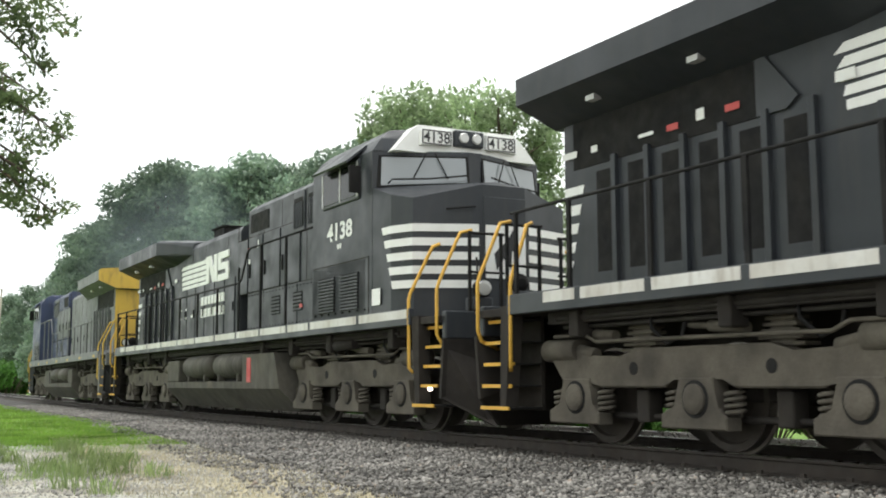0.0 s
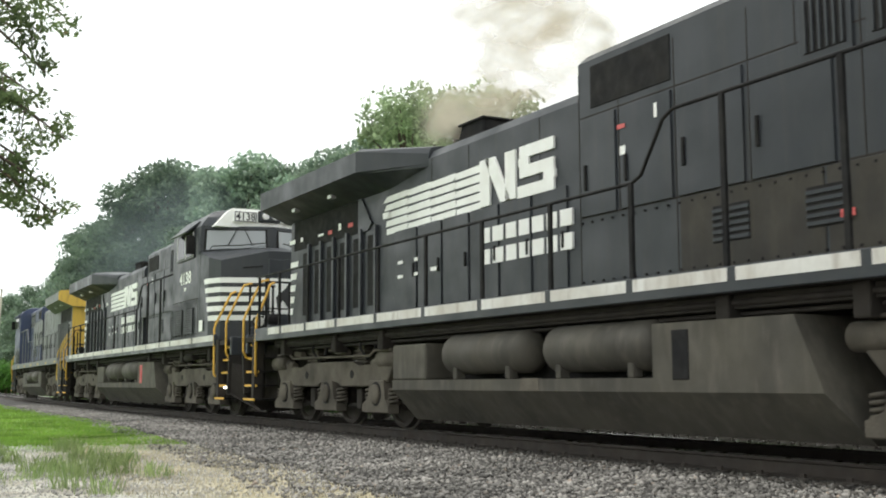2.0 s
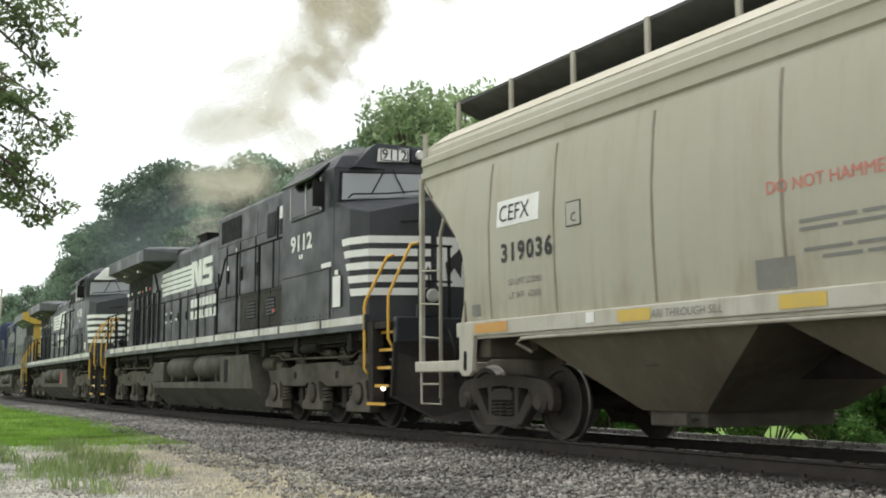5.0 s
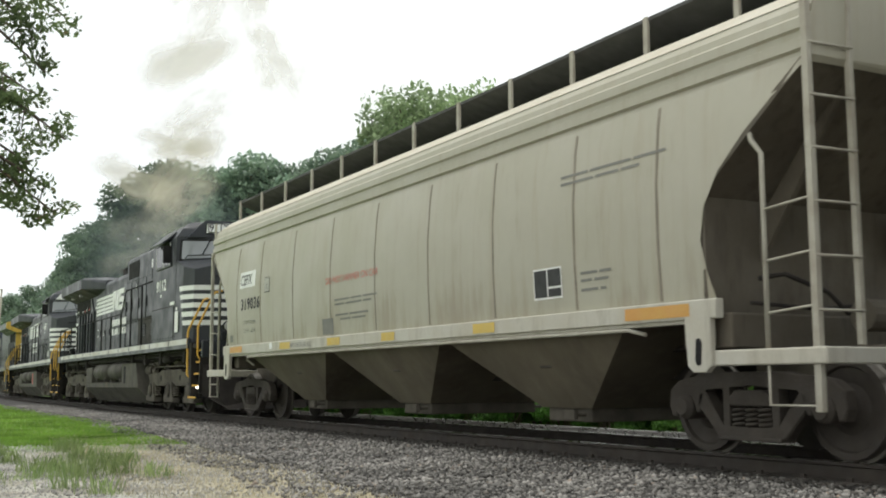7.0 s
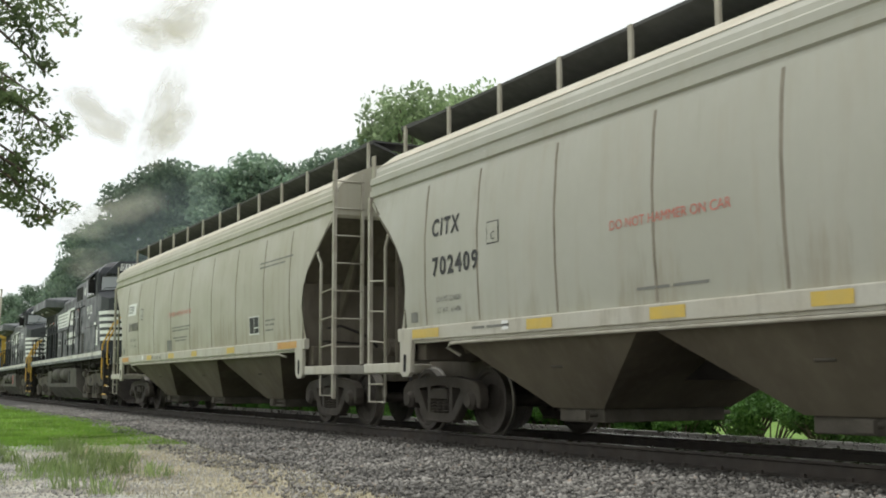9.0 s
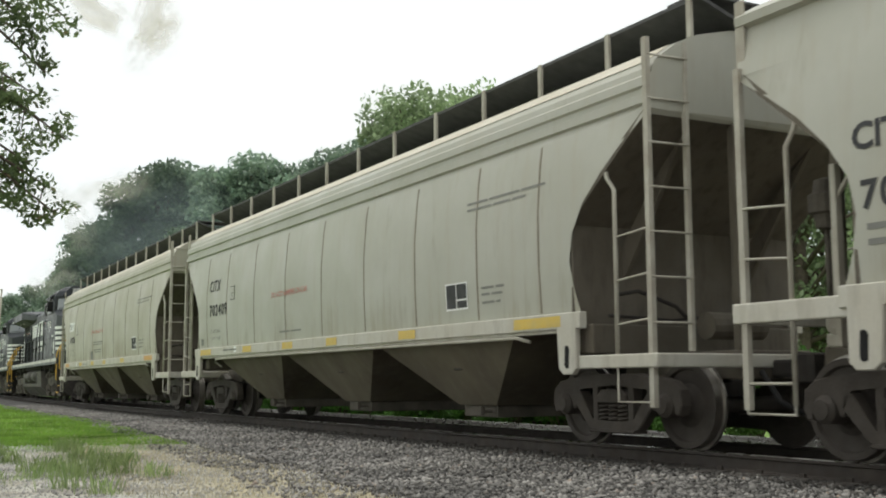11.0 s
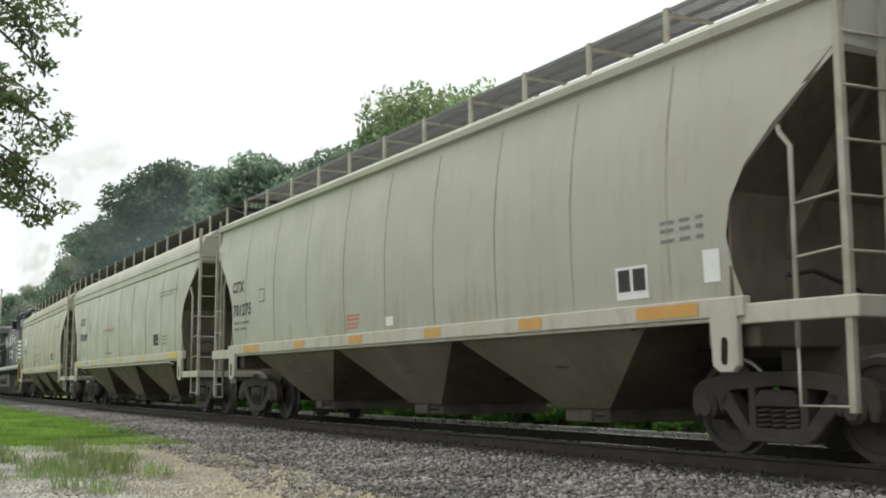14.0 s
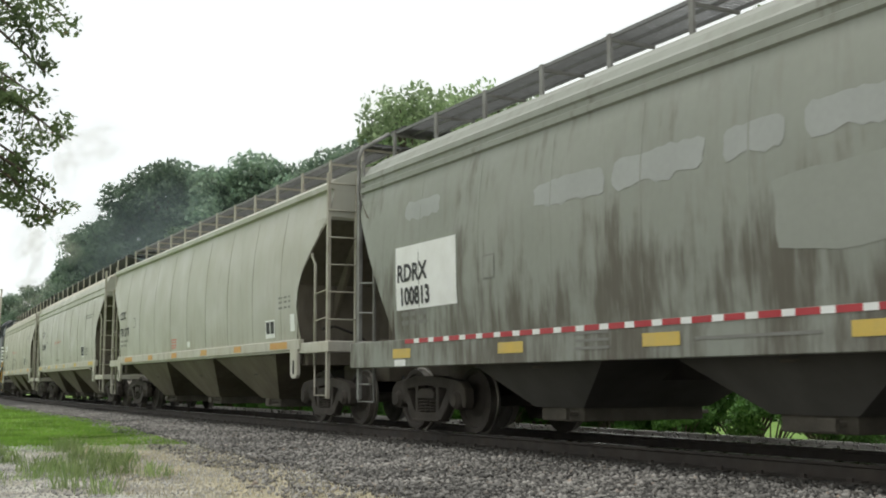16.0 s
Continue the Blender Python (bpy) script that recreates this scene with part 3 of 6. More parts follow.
def loco_truck(parent, yc):
    """A three-axle locomotive truck with a deep cast side frame."""
    bm = B()
    box(bm, -0.8, 0.8, yc - 1.3, yc + 1.3, 0.5, 0.85, 0.04)
    truck = part("truck", bm, UNDER, parent, "grimy six-wheel locomotive truck")
    for sx in (-1, 1):
        a, b = sx * 1.02, sx * 1.22
        bm = B()
        out = [(yc - 2.55, 1.08), (yc - 2.35, 1.14), (yc - 2.1, 1.05), (yc - 1.85, 1.0), (yc - 1.25, 0.95), (yc - 0.95, 1.05), (yc + 0.95, 1.05), (yc + 1.25, 0.95), (yc + 1.85, 1.0), (yc + 2.1, 1.05), (yc + 2.35, 1.14), (yc + 2.55, 1.08), (yc + 2.5, 0.95), (yc + 2.3, 0.72), (yc + 1.7, 0.7), (yc + 1.55, 0.64), (yc + 0.5, 0.64), (yc + 0.35, 0.74), (yc - 0.35, 0.74), (yc - 0.5, 0.64), (yc - 1.55, 0.64), (yc - 1.7, 0.7), (yc - 2.3, 0.72), (yc - 2.5, 0.95)]
        prism(bm, out, "x", a, b, 0.02)
        part("side_frame", bm, GRIME, truck)
        for dy in (-1.98, 0.0, 1.98):
            y = yc + dy
            bm = B()
            prism(bm, [(y - 0.24, 0.74), (y + 0.24, 0.74), (y + 0.3, 0.45), (y + 0.52, 0.38), (y + 0.52, 0.24), (y - 0.42, 0.24), (y - 0.42, 0.36), (y - 0.3, 0.45)], "x", sx * 1.06, sx * 1.26, 0.015)
            part("axle_box", bm, GRIME, truck)
            bm = B()
            lathe(bm, (0, y, 0.533), sx, [(1.2, 0.15), (1.29, 0.15), (1.31, 0.11), (1.32, 0.06)], 18)
            part("bearing_cap", bm, GRIME, truck)
            bm = B()
            lathe(bm, (0, y, 0.533), sx, [(1.255, 0.185), (1.266, 0.185), (1.267, 0.15)], 20)
            part("bearing_seal", bm, SOOT, truck)
            for q in (-0.42, 0.42):
                bm = B()
                spring(bm, sx * 1.14, y + q, 0.38, 0.62, 0.085, 4, 0.024)
                part("coil_spring", bm, GRIME, truck)
        for q in (-1, 1):
            bm = B()
            tube(bm, [(sx * 1.16, yc + q * 2.62, 1.06), (sx * 1.16, yc + q * 2.0, 1.06)], 0.13, 14)
            tube(bm, [(sx * 1.16, yc + q * 2.05, 1.06), (sx * 1.16, yc + q * 1.7, 1.0)], 0.07, 10)
            part("brake_cylinder", bm, GRIME, truck)
            for dy in (0.98,):
                bm = B()
                # a flat black disc paints the shade inside a hole
                lathe(bm, (0, yc + q * dy, 0.84), sx, [(1.215, 0.07), (1.225, 0.07), (1.226, 0.05)], 12)
                part("frame_hole", bm, SOOT, truck)
        bm = B()
        tube(bm, [(sx * 1.24, yc - 2.5, 1.2), (sx * 1.24, yc - 1.9, 1.2), (sx * 1.24, yc - 1.7, 1.12), (sx * 1.24, yc + 1.6, 1.14), (sx * 1.24, yc + 1.8, 1.22), (sx * 1.24, yc + 2.4, 1.22)], 0.022, 6)
        part("brake_pipe", bm, GRIME, truck)
        for dy in (-0.95, 1.05):
            bm = B()
            for k in range(5):
                w = 0.30 - 0.03 * k
                box(bm, min(sx * 0.88, sx * 1.08), max(sx * 0.88, sx * 1.08), yc + dy - w, yc + dy + w, 1.02 + 0.06 * k, 1.055 + 0.06 * k, 0.008)
            box(bm, min(sx * 0.9, sx * 1.05), max(sx * 0.9, sx * 1.05), yc + dy - 0.15, yc + dy + 0.15, 0.98, 1.4, 0.02)
            part("motor_duct", bm, GRIME, truck, "ribbed bellows duct down to the truck")
            bm = B()
            tube(bm, [(sx * 1.2, yc + dy - 0.35, 1.46), (sx * 1.24, yc + dy - 0.4, 1.25), (sx * 1.22, yc + dy - 0.62, 1.08), (sx * 1.18, yc + dy - 0.8, 1.16), (sx * 1.15, yc + dy - 0.85, 1.4)], 0.022, 6)
            part("cable_loop", bm, SOOT, truck)
            bm = B()
            tube(bm, [(sx * 1.12, yc + dy + 0.35, 1.2), (sx * 1.12, yc + dy + 0.85, 1.24)], 0.06, 10)
            tube(bm, [(sx * 1.12, yc + dy + 0.8, 1.236), (sx * 1.12, yc + dy + 1.15, 1.262)], 0.035, 8)
            part("damper", bm, GRIME, truck)
        for dy in (-1.0, 1.0):
            bm = B()
            box(bm, min(sx * 0.9, sx * 1.1), max(sx * 0.9, sx * 1.1), yc + dy - 0.1, yc + dy + 0.1, 0.28, 0.62, 0.02)
            tube(bm, [(sx * 1.0, yc + dy - 0.6, 0.34), (sx * 1.0, yc + dy + 0.6, 0.34)], 0.035, 8)
            part("brake_shoe", bm, UNDER, truck)
    for dy in (-1.98, 0.0, 1.98):
        add_wheel(truck, yc + dy, 0.533, LOCO_WHEEL)
    return truck


def coupler(parent, y, sgn):
    bm = B()
    box(bm, -0.09, 0.09, min(y, y - sgn * 0.6), max(y, y - sgn * 0.6), 0.74, 0.92, 0.03)
    prism(bm, [(-0.2, y - sgn * 0.12), (-0.16, y + sgn * 0.04), (0.0, y + sgn * 0.02), (0.18, y + sgn * 0.06), (0.16, y - sgn * 0.16)], "z", 0.68, 0.98, 0.02)
    part("coupler", bm, UNDER, parent)
    bm = B()
    tube(bm, [(-0.25, y - sgn * 0.5, 0.8), (-0.3, y - sgn * 0.2, 0.5), (-0.2, y + sgn * 0.0, 0.38)], 0.03, 7)
    part("air_hose", bm, SOOT, parent)


# ---- covered hopper cars ----
def side_w(z):
    """Half width of a hopper's side at height z."""
    pts = [(1.25, 1.57), (1.45, 1.585), (2.0, 1.615), (2.6, 1.62), (3.2, 1.575), (3.7, 1.49), (4.2, 1.4)]
    for (a, wa), (b, wb) in zip(pts, pts[1:]):
        if z <= b:
            return wa + (wb - wa) * max(z - a, 0) / (b - a)
    return pts[-1][1]


def end_y(z, style="ribbed"):
    """How far the side sheet reaches from the car's middle at height z: a curved cut at the ends, a straight one on the grey car."""
    pts = [(1.3, 7.12), (1.45, 7.2), (3.3, 8.38), (3.42, 8.42), (4.3, 8.44)] if style == "grey" else [(1.3, 7.28), (1.45, 7.26), (1.7, 7.16), (2.0, 7.10), (2.3, 7.16), (2.6, 7.36), (2.9, 7.68), (3.15, 8.02), (3.38, 8.38), (3.42, 8.42), (4.3, 8.44)]
    for (a, ya), (b, yb) in zip(pts, pts[1:]):
        if z <= b:
            return ya + (yb - ya) * max(z - a, 0) / (b - a)
    return pts[-1][1]


def hopper(name, label, paint, style):
    car = tagged(empty("covered_hopper"), label, "hopper car", group="hopper cars of the train")
    ladder_mat = paint
    # body: curved sides and arched roof, as one shell
    bm = B()
    top = {"ribbed": 3.48, "smooth": 3.88, "grey": 3.6}[style]
    zs = [1.30, 1.45, 1.7, 2.0, 2.3, 2.6, 2.9, 3.15, 3.38, 3.43, top]
    roof = {"ribbed": [(1.515, 3.48), (1.55, 3.50), (1.55, 3.585), (1.515, 3.60), (1.515, 3.66), (1.545, 3.68), (1.54, 3.77), (1.5, 3.80), (1.49, 3.87), (1.44, 3.95), (1.15, 4.16), (0.9, 4.27), (0.45, 4.38), (0.0, 4.42)],
            "smooth": [(1.46, 3.88), (1.53, 3.9), (1.54, 3.98), (1.48, 4.03), (1.15, 4.2), (0.9, 4.3), (0.45, 4.4), (0.0, 4.43)],
            "grey": [(1.50, 3.60), (1.535, 3.62), (1.535, 3.69), (1.50, 3.71), (1.50, 3.77), (1.53, 3.79), (1.52, 3.87), (1.46, 3.92), (1.38, 4.03), (1.12, 4.2), (0.9, 4.3), (0.45, 4.42), (0.0, 4.45)]}[style]
    ring = [(side_w(z), z) for z in zs[:-1]] + roof
    ring = ring + [(-w, z) for w, z in ring[-2::-1]]
    ts = [i / 24 for i in range(25)]
    loft = [[bm.verts.new((-w, end_y(z, style) * (2 * t - 1), z)) for w, z in ring] for t in ts]
    for i in range(24):
        for k in range(len(ring) - 1):
            f = bm.faces.new((loft[i][k], loft[i + 1][k], loft[i + 1][k + 1], loft[i][k + 1]))
            f.smooth = 0 < k < 9
    # upper end sheets
    for e in (0, 24):
        vs = [loft[e][k] for k in range(len(ring)) if ring[k][1] >= 3.38]
        bm.faces.new(vs)
    part("body", bm, paint, car)
    # sloping end sheets and the space below them
    for q in (-1, 1):
        bm = B()
        rows_ = []
        for k in range(11):
            y, z = 8.4 - 2.75 * k / 10, 3.41 - 2.2 * k / 10
            w = side_w(z) - 0.004
            rows_.append([bm.verts.new(c) for c in ((-w, q * y, z), (w, q * y, z), (w, q * (y - 0.06), z + 0.03), (-w, q * (y - 0.06), z + 0.03))])
        for A, C in zip(rows_, rows_[1:]):
            for i in range(4):
                bm.faces.new((A[i], A[(i + 1) % 4], C[(i + 1) % 4], C[i]))
        bm.faces.new(rows_[0])
        bm.faces.new(rows_[-1])
        part("slope_sheet", bm, DIRTY_SHADED, car, "brown dirty sloping end sheet, darkened for the recess shade")
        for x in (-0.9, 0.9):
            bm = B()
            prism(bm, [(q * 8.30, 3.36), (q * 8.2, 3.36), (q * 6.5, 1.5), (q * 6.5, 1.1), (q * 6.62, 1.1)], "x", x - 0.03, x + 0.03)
            part("end_brace", bm, DIRTY_SHADED, car)
        part("draft_sill", box(B(), -0.5, 0.5, min(q * 6.6, q * 8.5), max(q * 6.6, q * 8.5), 0.72, 1.02, 0.02), DIRTY_SHADED, car)
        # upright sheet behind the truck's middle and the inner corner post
        part("end_bulkhead", box(B(), -1.6, 1.6, q * 7.13 - 0.02, q * 7.13 + 0.02, 1.03, 2.40, 0.006), DIRTY_SHADED, car, "dirty upright end bulkhead")
        part("end_post", box(B(), -0.42, -0.34, q * 8.36 - 0.05, q * 8.36 + 0.05, 0.95, 3.4, 0.01), DIRTY_SHADED, car)
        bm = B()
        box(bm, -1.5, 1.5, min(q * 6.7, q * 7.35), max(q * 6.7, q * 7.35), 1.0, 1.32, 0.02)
        part("bolster", bm, DIRTY_SHADED, car)
        # brake gear on the end platform
        if q > 0:
            bm = B()
            lathe(bm, (0, 7.62, 1.18), 1, [(-1.34, 0.05), (-1.32, 0.10), (-1.2, 0.11), (-1.19, 0.14), (-1.16, 0.14), (-1.15, 0.1), (-1.02, 0.1), (-1.0, 0.13), (-0.95, 0.13), (-0.94, 0.05)], 14)
            box(bm, -1.28, -1.0, 7.5, 7.76, 0.98, 1.1, 0.02)
            box(bm, -1.22, -1.06, 7.54, 7.7, 1.26, 1.4, 0.03)
            part("control_valve", bm, LADM[style], car, "pale cast brake control valve")
            bm = B()
            lathe(bm, (0, 0, 0), 1, [(-0.24, 0.03), (-0.22, 0.1), (-0.1, 0.12), (-0.08, 0.16), (0.08, 0.16), (0.1, 0.12), (0.22, 0.1), (0.24, 0.03)], 14)
            for v in bm.verts:
                v.co = Vector((-0.72 + v.co.z, 8.2 + v.co.y, 2.3 + v.co.x))
            tube(bm, [(-0.72, 8.2, 2.06), (-0.72, 8.2, 1.1)], 0.03, 6)
            part("hand_brake", bm, GRIME, car, "grimy hand brake housing with chain")
            bm = B()
            box(bm, -1.36, -1.28, 7.52, 7.58, 0.98, 2.5, 0.008)
            tube(bm, [(-1.32, 7.55, 2.2), (-1.32, 7.3, 2.52)], 0.022, 6)
            part("platform_post", bm, LADM[style], car)
        else:
            bm = B()
            tube(bm, [(-1.3, -7.5, 1.62), (-1.1, -7.62, 1.66), (-0.7, -7.75, 1.5), (-0.5, -7.8, 1.3)], 0.022, 6)
            tube(bm, [(-1.4, -7.5, 1.4), (-0.6, -7.55, 1.36), (-0.2, -7.6, 1.4)], 0.018, 6)
            part("brake_pipe", bm, UNDER, car)
            bm = B()
            lathe(bm, (0, -7.8, 1.3), 1, [(-0.35, 0.03), (-0.33, 0.15), (0.45, 0.15), (0.47, 0.03)], 14)
            part("air_reservoir", bm, DIRTY_SHADED, car)
    # side sills
    for sx in (-1, 1):
        bm = B()
        if style == "grey":
            box(bm, min(sx * 1.5, sx * 1.66), max(sx * 1.5, sx * 1.66), -8.5, 8.5, 0.92, 1.30, 0.012)
        else:
            box(bm, min(sx * 1.54, sx * 1.635), max(sx * 1.54, sx * 1.635), -7.3, 7.3, 1.27, 1.45, 0.012)
            box(bm, min(sx * 1.48, sx * 1.60), max(sx * 1.48, sx * 1.60), -7.0, 7.0, 1.235, 1.272, 0.004)
        if style == "ribbed":
            pipe = tube(B(), [(sx * 1.5, 5.75, 1.05), (sx * 1.58, 5.95, 1.16), (sx * 1.61, 5.8, 1.205), (sx * 1.61, 5.4, 1.21), (sx * 1.61, -6.0, 1.21), (sx * 1.55, -6.2, 1.16)], 0.022, 7)
            part("gate_rod", pipe, LADM[style], car, "pale rod under the side sill")
        part("side_sill", bm, paint if style == "grey" else WHITE_SILL, car, "" if style == "grey" else "pale side sill beam")
        if style != "grey":
            for q in (-1, 1):
                bm = B()
                prism(bm, [(q * 6.85, 1.45), (q * 7.22, 1.45), (q * 7.22, 0.84), (q * 7.15, 0.78), (q * 6.98, 0.78), (q * 6.9, 0.84)], "x", sx * 1.57, sx * 1.64, 0.01)
                br = part("bolster_bracket", bm, WHITE_SILL, car)
                # a flat black plate on the bracket paints the shade inside the slot
                bm = B()
                prism(bm, [(q * 7.06 + 0.045 * math.cos(i * 0.785), 0.95 + (0.10 if math.sin(i * 0.785) > 0 else -0.06) + 0.045 * math.sin(i * 0.785)) for i in range(8)], "x", sx * 1.641, sx * 1.645)
                part("slot", bm, SOOT, br)
    # end platforms
    zp = {"ribbed": (0.84, 0.98), "smooth": (1.20, 1.38), "grey": (0.92, 1.0)}[style]
    if style != "grey":
        for q in (-1, 1):
            bm = B()
            for sx in (-1, 1):
                box(bm, min(sx * 1.52, sx * 1.6), max(sx * 1.52, sx * 1.6), min(q * 7.2, q * 8.52), max(q * 7.2, q * 8.52), *zp, 0.015)
            box(bm, -1.56, 1.56, q * 8.47 - 0.05, q * 8.47 + 0.05, *zp, 0.015)
            part("end_sill", bm, WHITE_SILL, car)
    # hopper bays
    mids = [-3.95, 0.0, 3.95]
    for yc in mids:
        bm = B()
        t = [(-1.54, yc - 1.97), (1.54, yc - 1.97), (1.54, yc + 1.97), (-1.54, yc + 1.97)]
        b = [(-0.95, yc - 0.5), (0.95, yc - 0.5), (0.95, yc + 0.5), (-0.95, yc + 0.5)]
        top_v = [bm.verts.new((x, y, 1.29)) for x, y in t]
        mid_v = [bm.verts.new((x * 0.985, yc + (y - yc) * 0.93, 1.2)) for x, y in t]
        low_v = [bm.verts.new((x, y, 0.40)) for x, y in b]
        for A, C in ((top_v, mid_v), (mid_v, low_v)):
            for i in range(4):
                bm.faces.new((A[i], A[(i + 1) % 4], C[(i + 1) % 4], C[i]))
        bm.faces.new(low_v)
        bay = part("hopper_bay", bm, BAYM[style], car, "sloping dusty discharge bay, darkened for the shade under the car")
        bm = B()
        box(bm, -0.9, 0.9, yc - 0.44, yc + 0.44, 0.24, 0.41, 0.015)
        tube(bm, [(-1.1, yc - 0.3, 0.33), (1.1, yc - 0.3, 0.33)], 0.025, 8)
        box(bm, -1.13, -1.07, yc - 0.4, yc - 0.2, 0.27, 0.39, 0.01)
        part("outlet_gate", bm, GRIME, bay)
        bm = B()
        box(bm, -1.3, -1.2, yc - 0.2, yc + 0.05, 0.86, 1.0, 0.02)
        part("vibrator_bracket", bm, GRIME, bay)
    bm = B()
    box(bm, -0.22, 0.22, -8.4, 8.4, 0.72, 0.95, 0.01)
    tube(bm, [(-0.6, -6.5, 1.05), (-0.6, 6.5, 1.05)], 0.03, 6)
    part("centre_sill", bm, UNDER, car)
    # weld seams on the sides
    ks = [-6.5, -5.1, -3.4, -1.7, 0.0, 1.7, 3.4, 5.1, 6.5] if style == "ribbed" else [-6.3, -4.7, -3.1, -1.5, 0.0, 1.5, 3.1, 4.7, 6.3]
    for y in ks:
        bm = B()
        zz = [1.47 + (top - 0.1 - 1.47) * i / 10 for i in range(11)]
        if abs(y) > 7.0:
            continue
        for z0, z1 in zip(zz, zz[1:]):
            a = [bm.verts.new((-(side_w(z) + dp), y + dy, z)) for z, dy, dp in ((z0, -0.022, 0.001), (z1, -0.022, 0.001), (z1, 0.0, 0.007), (z0, 0.0, 0.007), (z1, 0.022, 0.001), (z0, 0.022, 0.001))]
            bm.faces.new(a[:4])
            bm.faces.new((a[3], a[2], a[4], a[5]))
        part("weld_seam", bm, SEAM if style == "ribbed" else SOFT_SEAM if style == "smooth" else paint, car)
    # ladders
    for q in (-1, 1):
        for sx in (-1, 1):
            if sx > 0 and q > 0:
                continue
            yl = q * 8.40
            bm = B()
            z_low = 0.45 if style != "ribbed" or sx * q > 0 else 0.95
            full_end = q * sx > 0
            box(bm, sx * 1.55 - 0.03, sx * 1.55 + 0.03, yl - 0.035, yl + 0.035, z_low, 4.16 if full_end else 3.5, 0.006)
            if full_end:
                box(bm, sx * 1.07 - 0.025, sx * 1.07 + 0.025, yl + q * 0.02 - 0.03, yl + q * 0.02 + 0.03, 1.0, 4.16, 0.006)
            inner = yl - q * 0.55
            tube(bm, [(sx * 1.57, inner - q * 0.13, 2.93), (sx * 1.57, inner - q * 0.11, 2.82), (sx * 1.56, inner, 2.68), (sx * 1.56, inner, 0.98 if q * sx > 0 else 0.5)], 0.025, 6)
            rails = part("ladder_stile", bm, LADM[style], car)
            if not full_end and style == "grey":
                bent = tube(B(), [(sx * 1.52, q * 8.52, 0.95), (sx * 1.52, q * 8.52, 4.2), (sx * 1.46, q * 8.52, 4.36), (sx * 1.0, q * 8.5, 4.64)], 0.032, 8)
                part("tall_grab_rail", bent, LADM[style], car, "tall bent grab rail up to the roof walkway")
            if not full_end:
                part("corner_plate", box(B(), sx * 1.5 - 0.012, sx * 1.5 + 0.012, yl - 0.06, yl + 0.05, 3.38, 4.14, 0.004), LADM[style], car)
            z = 1.28
            while z < 4.2:
                if full_end:
                    bm = tube(B(), [(sx * 1.57, yl + q * 0.03, z), (sx * 1.05, yl + q * 0.05, z)], 0.012, 6)
                    part("rung", bm, LADM[style], rails)
                if z < 2.6:
                    bm = tube(B(), [(sx * 1.57, yl, z + 0.04), (sx * 1.56, inner, z)], 0.012, 6)
                    part("rung", bm, LADM[style], rails)
                z += 0.45
            bm = B()
            if q * sx < 0:
                tube(bm, [(sx * 1.56, yl, 0.98), (sx * 1.56, yl, 0.42), (sx * 1.56, inner, 0.42), (sx * 1.56, inner, 0.98)], 0.016, 6)
                tube(bm, [(sx * 1.56, yl, 0.68), (sx * 1.56, inner, 0.68)], 0.014, 6)
            else:
                tube(bm, [(sx * 1.56, yl - q * 0.0, 1.0), (sx * 1.56, yl, 0.5), (sx * 1.56, inner, 0.5), (sx * 1.56, inner, 1.0)], 0.014, 6)
            part("sill_step", bm, LADM[style], rails)
    # roof walkway on brackets
    for sx in (-1, 1):
        w0, w1 = (0.30, 0.95)
        bm = B()
        if style == "ribbed":
            prism(bm, [(sx * 0.3, 4.40), (sx * 0.3, 4.44), (sx * 0.95, 4.665), (sx * 0.95, 4.625)], "y", -8.55, 8.55)
        else:
            y = -8.55
            while y < 8.55:
                box(bm, min(sx * w0, sx * w1), max(sx * w0, sx * w1), y, y + 0.01, 4.645, 4.665)
                y += 0.06
            for x in (w0, (w0 + w1) / 2, w1 - 0.03):
                box(bm, sx * x, sx * (x + 0.03), -8.55, 8.55, 4.62, 4.66)
        walkway = part("roof_walkway", bm, GRATE if style == "ribbed" else OPEN_GRATE, car, "dark steel grating walkway along the roof" if style == "ribbed" else "open steel grating walkway along the roof")
        y = -8.4
        while y < 8.5:
            bm = B()
            box(bm, sx * 0.955 - 0.02, sx * 0.955 + 0.02, y - 0.035, y + 0.035, 4.24, 4.67, 0.004)
            if style != "ribbed":
                box(bm, min(sx * 0.3, sx * 0.95), max(sx * 0.3, sx * 0.95), y - 0.02, y + 0.02, 4.585, 4.62)
            part("walkway_bracket", bm, LADM[style], walkway)
            y += 1.4
    for q in (-1, 1):
        part("cross_walkway", box(B(), -0.95, 0.95, q * 8.3 - 0.25, q * 8.3 + 0.25, 4.662, 4.69), GRATE, car)
    if style == "ribbed":
        for sx in (-1, 1):
            bm = B()
            prism(bm, [(sx * 1.445, 3.953), (sx * 1.155, 4.163), (sx * 1.155, 4.168), (sx * 1.447, 3.958)], "y", -8.3, 8.3)
            part("dusty_roof_edge", bm, DUST_SKYLIT, car, "roof edge brown with spilled grain dust, paled for sky light")
    for q in (-2, -1, 0, 1, 2):
        bm = box(B(), -0.29, 0.29, q * 3.1 - 1.5, q * 3.1 + 1.5, 4.36, 4.63 if style == "ribbed" else 4.52, 0.03)
        part("roof_hatch", bm, GRATE if style == "ribbed" else paint, car, "dark trough hatch cover" if style == "ribbed" else "")
    # patches of reflective sheeting on the sill
    sw = (lambda z: 1.637) if style != "grey" else (lambda z: 1.662)
    if style == "ribbed":
        for y, half in ((6.45, 0.38), (3.7, 0.26), (1.5, 0.26), (-0.5, 0.22), (-3.2, 0.26), (-6.47, 0.48)):
            plate("reflector", ORANGE if abs(y) > 6 and name == "a" else REFLY, car, y - half, y + half, 1.30, 1.42, sw)
